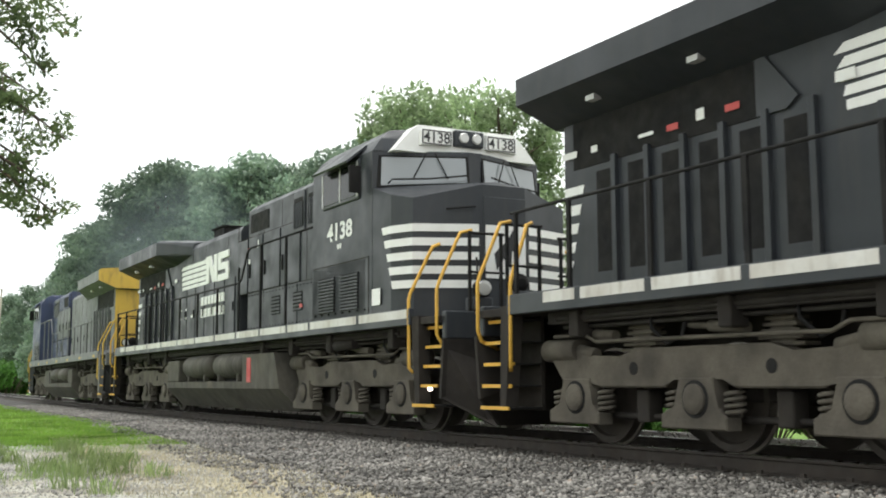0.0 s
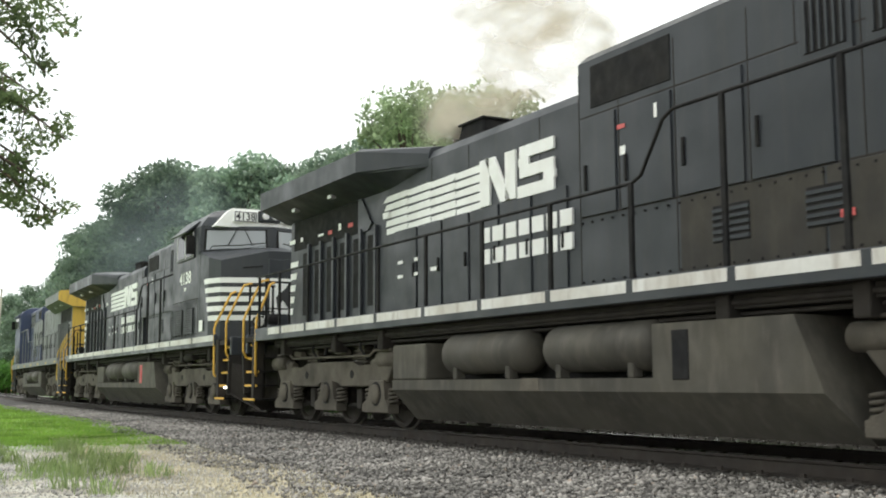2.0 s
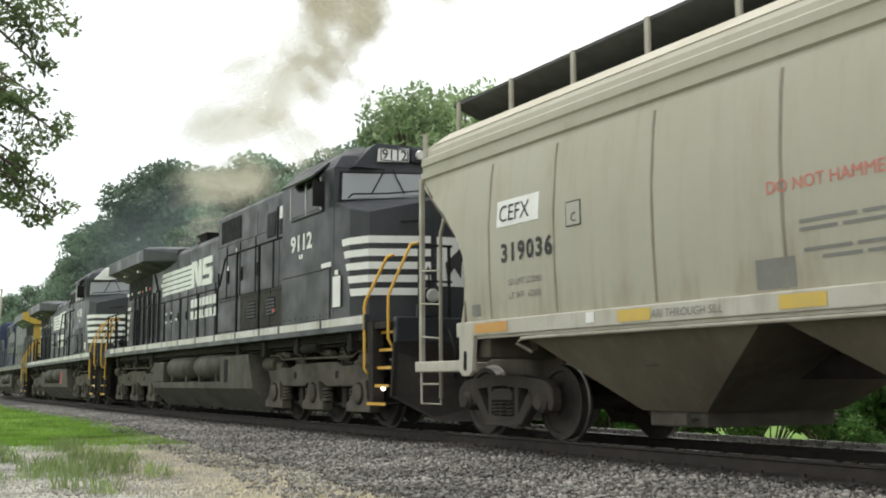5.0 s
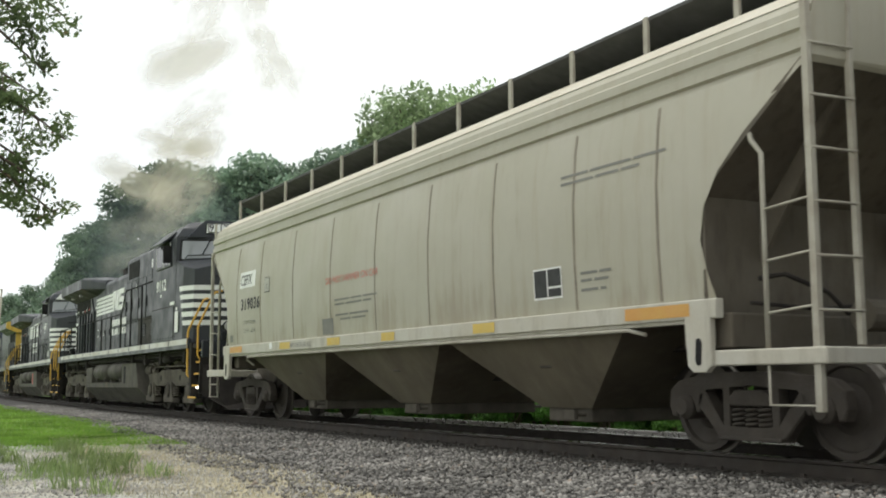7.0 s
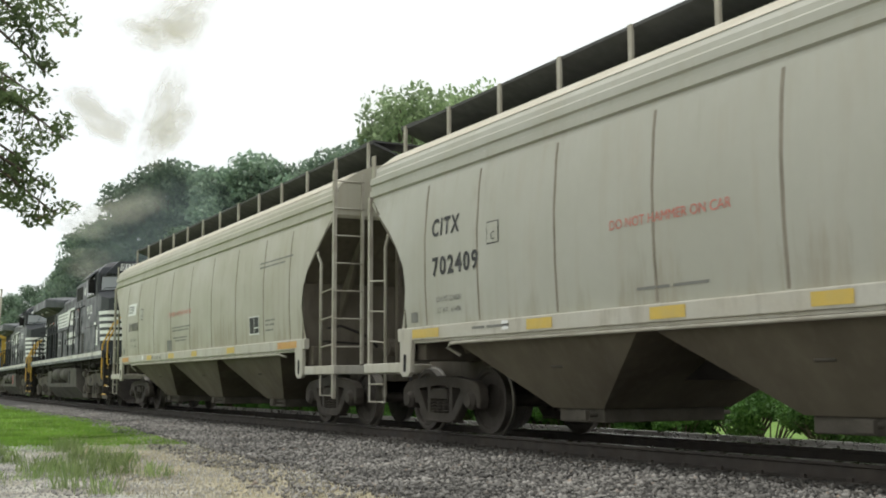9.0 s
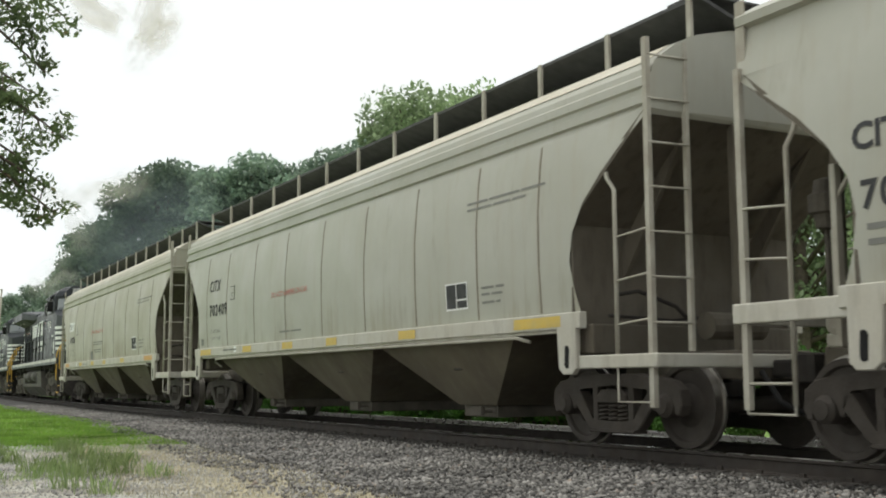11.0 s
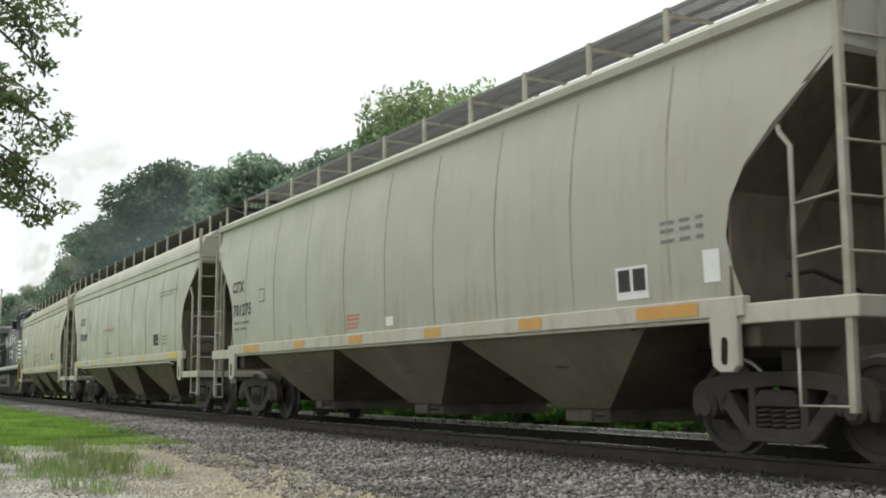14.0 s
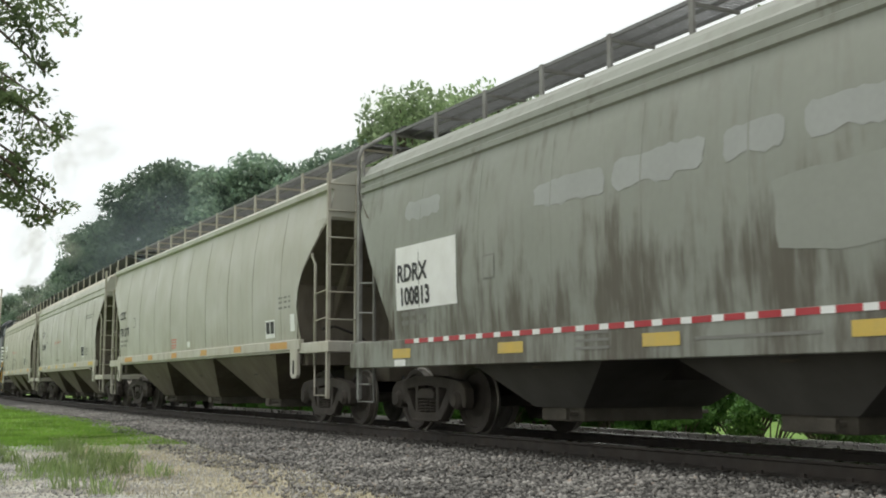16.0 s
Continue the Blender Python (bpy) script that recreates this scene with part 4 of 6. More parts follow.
        plate("white_reflector", WHITE, car, 4.35, 4.5, 1.32, 1.43, sw)
    elif style == "smooth":
        for y, half in ((5.85, 0.45), (3.34, 0.24), (0.98, 0.24), (-1.52, 0.23), (-3.9, 0.23), (-6.28, 0.45)):
            plate("reflector", ORANGE, car, y - half, y + half, 1.30, 1.42, sw)
    coupler(car, 9.02, 1)
    coupler(car, -9.02, -1)
    car_truck(car, 7.1)
    car_truck(car, -7.1)
    return car


WHITE_SILL = material("pale_sill_paint", (0.53, 0.515, 0.45), 0.6, second=(0.46, 0.42, 0.33), scale=2.0, amount=0.6, streak=(0.25, 0.21, 0.16), streak_amount=0.4, fine=0.12)
# bay colours hold dirt and, on top, the shade under the car
BAYM = {"ribbed": material("dusty_shaded_cream_bay", (0.155, 0.133, 0.093), 0.8, second=(0.075, 0.06, 0.042), scale=0.9, amount=0.8, streak=(0.19, 0.165, 0.12), streak_amount=0.4)}
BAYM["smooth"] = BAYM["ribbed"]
BAYM["grey"] = material("dusty_shaded_grey_bay", (0.085, 0.08, 0.07), 0.85, second=(0.045, 0.042, 0.036), scale=0.9, amount=0.8)
LADM = {"ribbed": material("ladder_cream", (0.46, 0.44, 0.37), 0.65, second=(0.3, 0.265, 0.21), scale=4, amount=0.8)}
LADM["smooth"] = LADM["ribbed"]
LADM["grey"] = material("ladder_grey", (0.28, 0.28, 0.265), 0.65, second=(0.12, 0.11, 0.1), scale=4, amount=0.8)


def bars(name, mat, car, y, z, widths, h, gap, w_of=side_w, lean=0.0):
    """A line of unreadable lettering as plain bars."""
    for wd in widths:
        plate(name, mat, car, y - wd, y, z, z + h, w_of)
        y -= wd + gap


hopper_a = hopper("a", "cream three-bay covered hopper car with brown weld streaks", CREAM, "ribbed")
hopper_b = hopper("b", "pale grey-cream covered hopper car with weld seams", PALE, "ribbed")
hopper_c = hopper("c", "smooth-sided pale grey covered hopper car with open grating walkway", PALE, "smooth")
hopper_d = hopper("d", "weathered grey-green covered hopper car with painted-out patches", GREEN_GREY, "grey")


# ---- locomotives ----
METALM = material("bare_aluminium", (0.6, 0.6, 0.58), 0.45, metal=0.6)
STACK_Y = 3.5


def hood_w(z):
    return 0.95


def cab_w(z):
    return 1.5


def locomotive(label, paint, style):
    loco = tagged(empty("diesel_locomotive"), label, "locomotive", group="locomotives of the train")
    dark = style != "csx"
    trim = WHITE if dark else CSXYEL
    # frame and walkway deck
    part("deck", box(B(), -1.45, 1.45, -10.5, 10.5, 1.50, 1.60, 0.01), UNDER, loco)
    part("centre_beam", box(B(), -0.5, 0.5, -10.6, 10.6, 1.0, 1.49, 0.02), UNDER, loco)
    part("cable_duct", box(B(), -1.3, 1.3, -9.2, 9.2, 1.36, 1.495, 0.01), UNDER, loco)
    # side sill with worn white stripe panels
    for sx in (-1, 1):
        bm = box(B(), min(sx * 1.44, sx * 1.52), max(sx * 1.44, sx * 1.52), -9.75, 9.75, 1.50, 1.74, 0.012)
        sill = part("side_sill", bm, paint if dark else CSXGREY, loco)
        if dark:
            ys = [-9.72, -7.95, -5.9, -4.8, -3.3, -1.83, -0.35, 1.18, 2.71, 4.25, 5.75, 7.1, 8.3, 9.02]
            for a, b in zip(ys, ys[1:]):
                bm = box(B(), min(sx * 1.521, sx * 1.525), max(sx * 1.521, sx * 1.525), a + 0.05, b - 0.06, 1.60, 1.725)
                part("sill_stripe", bm, DIRTY_WHITE, sill, "worn white painted sill stripe")
        else:
            for y in range(-9, 10, 3):
                bm = box(B(), min(sx * 1.521, sx * 1.525), max(sx * 1.521, sx * 1.525), y - 0.2, y + 0.2, 1.55, 1.63)
                part("sill_reflector", bm, CSXYEL, sill)
    # long hood
    bm = B()
    arch = [(-0.95, 1.6), (-0.95, 4.02), (-0.88, 4.14), (-0.7, 4.22), (0.7, 4.22), (0.88, 4.14), (0.95, 4.02), (0.95, 1.6)]
    prism(bm, arch, "y", -0.3, 9.29, 0.0)
    hood = part("long_hood", bm, paint if dark else CSXGREY, loco)
    # raised blower housing behind the cab
    bm = B()
    if style == "old":
        prism(bm, [(-1.0, 1.6), (-1.0, 4.44), (-0.86, 4.56), (0.86, 4.56), (1.0, 4.44), (1.0, 1.6)], "y", -6.05, -0.3)
    else:
        prism(bm, [(-1.0, 1.6), (-1.0, 4.34), (-0.86, 4.46), (0.86, 4.46), (1.0, 4.34), (1.0, 1.6)], "y", -6.05, -1.0)
    part("blower_housing", bm, paint if dark else CSXBLUE, loco)
    # doors, latches and grilles on both hood sides
    for sx in (-1, 1):
        def slab(name, mat, y0, y1, z0, z1, proud=0.02, base=0.95, parent=loco, lab="", bev=0.006):
            xa, xb = sx * (base - 0.01), sx * (base + proud)
            return part(name, box(B(), min(xa, xb), max(xa, xb), y0, y1, z0, z1, bev), mat, parent, lab)
        y = 0.0
        body = paint if dark else CSXGREY
        for k in range(6):
            d = slab("hood_door", body, y + 0.03, y + 0.75, 1.82, 3.05, 0.025)
            slab("latch", SOOT, y + 0.08, y + 0.12, 2.3, 2.5, 0.05, parent=d)
            y += 0.79
        for k in range(6):
            yy = 5.35 + k * 0.58
            # flat black plate in place of a cut recess and its shade
            slab("radiator_intake", SOOT, yy + 0.12, yy + 0.42, 1.95, 3.12, 0.004, lab="flat dark plate for the shade in a tall intake recess")
            slab("intake_post", body, yy, yy + 0.08, 1.8, 3.25, 0.06)
        if dark:
            slab("dusty_lower_door", DUSTY if style == "old" else body, -3.95, -2.05, 1.76, 2.58, 0.012, base=1.0, lab="dusty brown lower hood door")
            slab("dusty_lower_door", DUSTY if style == "old" else body, -5.95, -3.99, 1.76, 2.58, 0.012, base=1.0, lab="dusty brown lower hood door")
        for yy in (-2.79, -4.0):
            g = slab("louvre_panel", SOOT, yy - 0.25, yy + 0.25, 2.05, 2.42, 0.018, base=1.0)
            for j in range(5):
                slab("slat", body, yy - 0.25, yy + 0.25, 2.07 + j * 0.07, 2.105 + j * 0.07, 0.03, base=1.0, parent=g, bev=0)
        for a, b in ((-1.0, -0.35), (-1.95, -1.1), (-3.0, -2.05), (-4.1, -3.1)):
            d = slab("engine_room_door", body, a, b, 2.6, 3.75, 0.025, base=1.0)
            slab("latch", SOOT, b - 0.12, b - 0.08, 2.9, 3.2, 0.05, base=1.0, parent=d)
        # large screened openings up high
        if style == "old":
            slab("air_filter_screen", SOOT, -1.95, -0.54, 3.86, 4.36, 0.012, base=1.0, lab="black mesh air screen")
        else:
            slab("air_filter_screen", SOOT, -2.3, -1.15, 3.85, 4.25, 0.012, base=1.0, lab="black mesh air screen")
        for a, b in ((-4.35, -3.75), (-5.1, -4.5)):
            s = slab("screen_frame", body, a, b, 3.55, 4.3 if style != "old" else 4.2, 0.03, base=1.0)
            slab("screen", SOOT, a + 0.06, b - 0.06, 3.62, 4.2 if style != "old" else 4.12, 0.036, base=1.0, parent=s)
            for j in range(6):
                yy = a + 0.09 + j * (b - a - 0.18) / 5
                slab("fin", body, yy - 0.014, yy + 0.014, 3.63, 4.11, 0.055, base=1.0, parent=s, bev=0)
        if style == "old":
            e = slab("equipment_box", body, -8.3, -6.05, 1.745, 2.56, 0.014, base=1.5)
        else:
            e = slab("equipment_box", body, -8.2, -6.0, 1.74, 2.6, 0.02, base=1.48)
            for a, b in ((-7.0, -6.3), (-7.95, -7.25)):
                g = slab("grille", SOOT, a, b, 1.84, 2.42, 0.012, base=1.5)
                for j in range(11):
                    slab("slat", body, a, b, 1.85 + j * 0.052, 1.875 + j * 0.052, 0.03, base=1.5, parent=g, bev=0)
        # gaps between panels, and rows of bolt heads
        for yy, z0, z1, base in ((-0.3, 1.8, 4.3, 1.0), (-1.05, 2.6, 4.3, 1.0), (-2.0, 1.78, 4.3, 1.0), (-3.07, 2.6, 4.3, 1.0), (-3.68, 2.6, 4.35, 1.0), (-4.42, 2.6, 4.35, 1.0), (-5.2, 2.6, 4.35, 1.0), (-5.6, 2.6, 4.35, 1.0), (2.4, 1.7, 4.0, 0.95), (0.62, 1.7, 4.0, 0.95), (3.5, 1.7, 4.0, 0.95)):
            slab("panel_seam", UNDER, yy - 0.006, yy + 0.006, z0, z1, 0.004, base=base, bev=0)
        slab("panel_seam", UNDER, -5.98, -0.32, 2.588, 2.604, 0.004, base=1.0, bev=0)
        slab("panel_seam", UNDER, -5.98, -0.32, 3.77, 3.784, 0.004, base=1.0, bev=0)
        if dark:
            slab("panel_seam", UNDER, -8.32, -6.03, 2.565 if style == "old" else 2.605, 2.582 if style == "old" else 2.622, 0.006, base=1.5, bev=0)
            slab("panel_seam", UNDER, -8.33, -8.312, 1.75, 2.6, 0.006, base=1.5, bev=0)
        bm = B()
        for k in range(30):
            for z in (1.84, 2.53):
                yy = -5.85 + 0.19 * k
                box(bm, min(sx * 1.0, sx * 1.022), max(sx * 1.0, sx * 1.022), yy - 0.011, yy + 0.011, z - 0.011, z + 0.011)
        for k in range(8):
            yy = -8.2 + 0.29 * k
            box(bm, min(sx * 1.5, sx * 1.522), max(sx * 1.5, sx * 1.522), yy - 0.012, yy + 0.012, 1.80, 1.824)
        tagged(part("bolt_head", bm, SOOT, loco), kind="stuff")
        # handrail along the hood
        bm = B()
        x = sx * 1.47
        tube(bm, [(x, 9.7, 2.73), (x, -1.85, 2.73), (x, -2.0, 2.79), (x, -2.36, 3.3), (x, -2.52, 3.37), (x, -6.1, 3.37)], 0.02, 7)
        hr = part("handrail", bm, SOOT if dark else CSXGREY, loco, "long dark handrail on stanchions")
        for yy in (9.6, 8.5, 7.1, 5.75, 4.25, 2.71, 1.18, -0.35, -1.83, -3.2, -4.6):
            zt = 2.72 if yy > -2 else 3.36
            bm = B()
            box(bm, x - 0.02, x + 0.02, yy - 0.03, yy + 0.03, 1.6, zt, 0.005)
            part("stanchion", bm, SOOT if dark else CSXGREY, hr)
    # radiator wings at the rear: a wide slab with a thin fascia that tapers into the hood
    bm = B()
    wing = [(0.95, 3.76), (1.47, 3.98), (1.52, 4.0), (1.52, 4.33), (1.42, 4.38), (0.7, 4.44)]
    full = [(-x, z) for x, z in wing] + wing[::-1]
    tip = [(-0.93, 3.76), (-0.945, 3.9), (-0.95, 3.95), (-0.95, 4.1), (-0.9, 4.2), (-0.7, 4.24)]
    tip = tip + [(-x, z) for x, z in tip[::-1]]
    rings = [[bm.verts.new((x, y, z)) for x, z in prof] for y, prof in ((9.49, full), (5.0, full), (3.6, tip))]
    for A, C in zip(rings, rings[1:]):
        for i in range(len(A)):
            bm.faces.new((A[i], A[(i + 1) % len(A)], C[(i + 1) % len(A)], C[i]))
    bm.faces.new(rings[0])
    bm.faces.new(rings[-1])
    wings = part("radiator_wing", bm, paint if dark else CSXGREY, loco, "flared radiator housing overhanging the hood")
    for sx in (-1, 1):
        bm = box(B(), min(sx * 0.94, sx * 0.962), max(sx * 0.94, sx * 0.962), 5.95, 9.1, 3.2, 3.76)
        part("radiator_screen", bm, SOOT, wings, "dark radiator screen")
        bm = B()
        prism(bm, [(6.08, 3.76), (5.95, 3.76), (5.55, 3.3), (5.7, 3.2), (6.08, 3.2)], "x", sx * 0.945, sx * 0.985)
        part("gusset", bm, paint if dark else CSXGREY, wings)
        for yy in (6.6, 8.3):
            bm = box(B(), min(sx * 1.2, sx * 1.3), max(sx * 1.2, sx * 1.3), yy - 0.08, yy + 0.08, 3.84, 3.9)
            part("work_lamp", bm, METALM, wings)
    # exhaust stack
    bm = B()
    box(bm, -0.32, 0.32, STACK_Y - 0.45, STACK_Y + 0.45, 4.2, 4.62, 0.04)
    box(bm, -0.36, 0.36, STACK_Y - 0.5, STACK_Y + 0.5, 4.59, 4.63, 0.015)
    stack = part("exhaust_stack", bm, SOOT, loco)
    bm = B()
    for yy in (-5.5, -3.0, 0.8, 1.6):
        box(bm, -0.5, 0.5, yy, yy + 0.5, 4.2, 4.5 if yy < -0.3 else 4.28, 0.03)
    part("roof_hatch", bm, paint if dark else CSXGREY, loco)
    # cab: side walls, canted windscreen, sloping nose
    cabp = paint if dark else CSXBLUE
    plan = [(-1.5, -6.0), (-1.5, -8.44), (-0.1, -8.98), (0.1, -8.98), (1.5, -8.44), (1.5, -6.0)]
    bm = B()
    prism(bm, plan, "z", 1.6, 4.24)
    cab = part("cab", bm, cabp, loco)
    bm = B()
    levels = [(4.24, 1.0, 0.0), (4.45, 0.9, 0.03), (4.6, 0.78, 0.10), (4.66, 0.66, 0.25)]
    roof_plan = [(-1.5, -5.98), (-1.5, -8.46), (-0.85, -8.66), (0.85, -8.66), (1.5, -8.46), (1.5, -5.98)]
    vs = [[bm.verts.new((x * k, y + (dy if y < -7 else -dy * 0.3), z)) for x, y in roof_plan] for z, k, dy in levels]
    for A, C in zip(vs, vs[1:]):
        for i in range(6):
            bm.faces.new((A[i], A[(i + 1) % 6], C[(i + 1) % 6], C[i]))
    bm.faces.new(vs[0])
    bm.faces.new(vs[-1])
    part("cab_roof", bm, cabp, cab)
    # broad nose: blunt front with angled corners, top rising to a ridge
    bm = B()
    edge = [(-1.495, -8.44, 3.66), (-1.47, -9.05, 3.46), (-1.31, -9.45, 3.37), (-0.36, -9.84, 3.58), (0.36, -9.84, 3.58), (1.31, -9.45, 3.37), (1.47, -9.05, 3.46), (1.495, -8.44, 3.66)]
    top_v = [bm.verts.new(p) for p in edge]
    low_v = [bm.verts.new((x, y, 1.6)) for x, y, z in edge]
    ridge = [bm.verts.new((0, -8.44, 3.84)), bm.verts.new((0, -9.6, 3.68))]
    for i in range(7):
        bm.faces.new((top_v[i], top_v[i + 1], low_v[i + 1], low_v[i]))
    bm.faces.new((top_v[0], top_v[1], ridge[1], ridge[0]))
    for i in range(1, 6):
        bm.faces.new((top_v[i], top_v[i + 1], ridge[1]))
    bm.faces.new((top_v[6], top_v[7], ridge[0], ridge[1]))
    nose = part("nose", bm, cabp, loco)
    bm = box(B(), -0.36, 0.36, -9.868, -9.83, 1.7, 3.4, 0.01)
    part("nose_door", bm, cabp, nose)
    bm = B()
    tube(bm, [(-0.9, -9.72, 3.2), (-0.5, -9.87, 3.24)], 0.015, 6)
    part("grab_iron", bm, SOOT, nose)
    part("grab_iron", tube(B(), [(-0.48, -9.84, 1.9), (-0.48, -9.88, 2.2), (-0.48, -9.84, 2.5)], 0.015, 6), SOOT, nose)

    # white stripes that wrap round the nose
    if dark:
        for sx in (-1, 1):
            for k in range(5):
                zt = 2.99 - k * 0.205
                zb = zt - 0.115
                y0 = -8.76 - k * 0.075
                path = [(1.5 - 0.04 * (-8.44 - y0), y0), (1.485, -9.05) if y0 > -9.0 else (1.48, y0 - 0.06), (1.325, -9.455), (0.42, -9.825)]
                bm = B()
                prev = None
                for i, (w, y) in enumerate(path):
                    yy = y - (0.05 if i == 0 else 0.0)
                    a = bm.verts.new((sx * (w + 0.008), y - 0.008, zt))
                    b = bm.verts.new((sx * (w + 0.008), yy - 0.008, zb))
                    if prev:
                        bm.faces.new((prev[0], a, b, prev[1]))
                    prev = (a, b)
                part("nose_stripe", bm, WHITE, nose, "white painted stripe wrapping the nose")
        bm = box(B(), -0.34, 0.34, -9.88, -9.87, 2.2, 2.98)
        part("emblem_panel", bm, WHITE, nose, "white panel with a dark emblem")
        bm = B()
        prism(bm, [(-0.16, 2.32), (-0.04, 2.5), (0.08, 2.34), (0.1, 2.6), (0.2, 2.72), (0.12, 2.92), (0.02, 2.76), (-0.1, 2.66), (-0.2, 2.56)], "y", -9.89, -9.882)
        part("emblem", bm, INK, nose)
    # windscreens, canted panes between dark gaskets
    for sx in (-1, 1):
        def pane(name, mat, x0, x1, z0, z1, proud, lab=""):
            """A canted pane on the angled cab front, x0 at its inner and x1 at its outer edge."""
            def front(x, z, d):
                y = -8.98 + (x - 0.1) * 0.386
                return Vector((sx * x, y + 0.12 * (z - 3.7) - d - 0.03, z))
            bm = B()
            a = [bm.verts.new(front(x, z, proud)) for x, z in ((x0, z0 + 0.06), (x1, z0), (x1 - 0.03, z1), (x0, z1))]
            c = [bm.verts.new(front(x, z, proud - 0.12)) for x, z in ((x0, z0 + 0.06), (x1, z0), (x1 - 0.03, z1), (x0, z1))]
            bm.faces.new(a)
            bm.faces.new(c[::-1])
            for i in range(4):
                bm.faces.new((a[i], a[(i + 1) % 4], c[(i + 1) % 4], c[i]))
            return part(name, bm, mat, cab, lab)
        pane("windscreen_frame", SOOT, 0.12, 1.44, 3.66, 4.17, 0.03)
        pane("windscreen", WINDOW, 0.16, 1.40, 3.69, 4.14, 0.034, "cab windscreen, coloured pale grey for the sky it reflects")
        for x0, x1 in ((0.95, 0.75), (0.45, 0.62)):
            bm = B()
            tube(bm, [(sx * x0, -8.98 + (x0 - 0.1) * 0.386 - 0.09, 3.8), (sx * x1, -8.98 + (x1 - 0.1) * 0.386 - 0.06, 4.2)], 0.011, 5)
            part("wiper", bm, SOOT, cab)
        bm = B()
        tube(bm, [(sx * 1.35, -8.68, 3.7), (sx * 1.3, -8.74, 3.76), (sx * 0.75, -8.95, 3.78), (sx * 0.2, -9.15, 3.84)], 0.014, 5)
        part("nose_grab_rail", bm, SOOT, cab)
        # side windows with a sunshade over them
        xa = sx * 1.475
        bm = box(B(), min(xa, sx * 1.535), max(xa, sx * 1.535), -8.0, -6.5, 3.56, 4.2, 0.02)
        wf = part("side_window_frame", bm, cabp, loco)
        for a, b in ((-7.22, -6.56), (-7.9, -7.3)):
            bm = box(B(), min(sx * 1.5, sx * 1.542), max(sx * 1.5, sx * 1.542), a, b, 3.62, 4.14, 0.01)
            part("side_window", bm, DARKGLASS, wf)
        for yy in (-6.53, -7.26, -7.95):
            bm = box(B(), min(sx * 1.5, sx * 1.548), max(sx * 1.5, sx * 1.548), yy - 0.02, yy + 0.02, 3.6, 4.16, 0.004)
            part("window_post", bm, METALM, wf)
        bm = B()
        prism(bm, [(sx * 1.38, 4.40), (sx * 1.40, 4.42), (sx * 1.74, 4.14), (sx * 1.72, 4.11)], "y", -7.98, -6.5)
        part("sunshade", bm, cabp, cab)
        bm = B()
        box(bm, min(sx * 1.55, sx * 1.75), max(sx * 1.55, sx * 1.75), -8.14, -8.1, 3.62, 4.05, 0.01)
        part("mirror", bm, SOOT, cab)
        # number boards
        bm = B()
        prism(bm, [(sx * 0.31, 4.36), (sx * 0.86, 4.33), (sx * 0.84, 4.55), (sx * 0.31, 4.59)], "y", -8.82, -8.5)
        nbd = part("number_board", bm, WHITE if dark else CSXYEL, cab, "white lit number board")
    # roof brow
    bm = B()
    prism(bm, [(-1.28, 4.22), (-0.98, 4.56), (-0.86, 4.65), (0.86, 4.65), (0.98, 4.56), (1.28, 4.22)], "y", -8.74, -8.3)
    brow = part("roof_brow", bm, WHITE if style == "new" else cabp, cab)
    bm = B()
    box(bm, -0.26, 0.26, -8.83, -8.65, 4.36, 4.62, 0.03)
    hl = part("headlight_housing", bm, cabp, loco)
    for x in (-0.115, 0.115):
        bm = B()
        lathe(bm, (0, 0, 0), 1, [(0.0, 0.08), (0.03, 0.085), (0.05, 0.07)], 16)
        for v in bm.verts:
            v.co = Vector((x + v.co.y, -8.83 - v.co.x, 4.49 + v.co.z))
        part("headlight", bm, LENS, hl)
    # ditch lights, plow, steps, grab irons at both ends
    for q in (-1, 1):
        bm = B()
        prism(bm, [(-1.45, 1.28), (-1.45, 0.5), (-0.9, 0.14), (0.9, 0.14), (1.45, 0.5), (1.45, 1.28)], "y", q * 10.62 - 0.03, q * 10.62 + 0.03)
        for v in bm.verts:
            v.co.y += q * (0.3 if abs(v.co.x) < 1.0 else -0.12) * (1.28 - v.co.z)
        part("plow", bm, UNDER if dark else SOOT, loco, "dusty black snow plow")
        bm = box(B(), -1.4, 1.4, q * 10.55 - 0.06, q * 10.55 + 0.06, 1.28, 1.66, 0.02)
        part("end_plate", bm, paint if dark else CSXGREY, loco)
        for sx in (-1, 1):
            bm = B()
            prism(bm, [(q * 9.72, 1.62), (q * 9.95, 1.62), (q * 9.98, 0.36), (q * 9.86, 0.36)], "x", sx * 1.30, sx * 1.48)
            box(bm, min(sx * 0.95, sx * 1.0), max(sx * 0.95, sx * 1.0), min(q * 9.8, q * 10.6), max(q * 9.8, q * 10.6), 0.36, 1.6)
            sw_ = part("step_well", bm, UNDER if dark else CSXGREY, loco)
            for k in range(5):
                z = 0.40 + k * 0.265
                bm = box(B(), min(sx * (1.47 - k * 0.04), sx * 1.0), max(sx * (1.47 - k * 0.04), sx * 1.0), min(q * 9.78, q * (10.42 + 0.03 * k)), max(q * 9.78, q * (10.42 + 0.03 * k)), z - 0.02, z, 0.004)
                st = part("step", bm, SOOT, sw_)
                bm = box(B(), min(sx * (1.475 - k * 0.04), sx * (1.495 - k * 0.04)), max(sx * (1.475 - k * 0.04), sx * (1.495 - k * 0.04)), min(q * 9.78, q * (10.42 + 0.03 * k)), max(q * 9.78, q * (10.42 + 0.03 * k)), z - 0.03, z + 0.012)
                part("step_edge", bm, YELLOW, st, "yellow step edge")
            bm = B()
            x = sx * 1.50
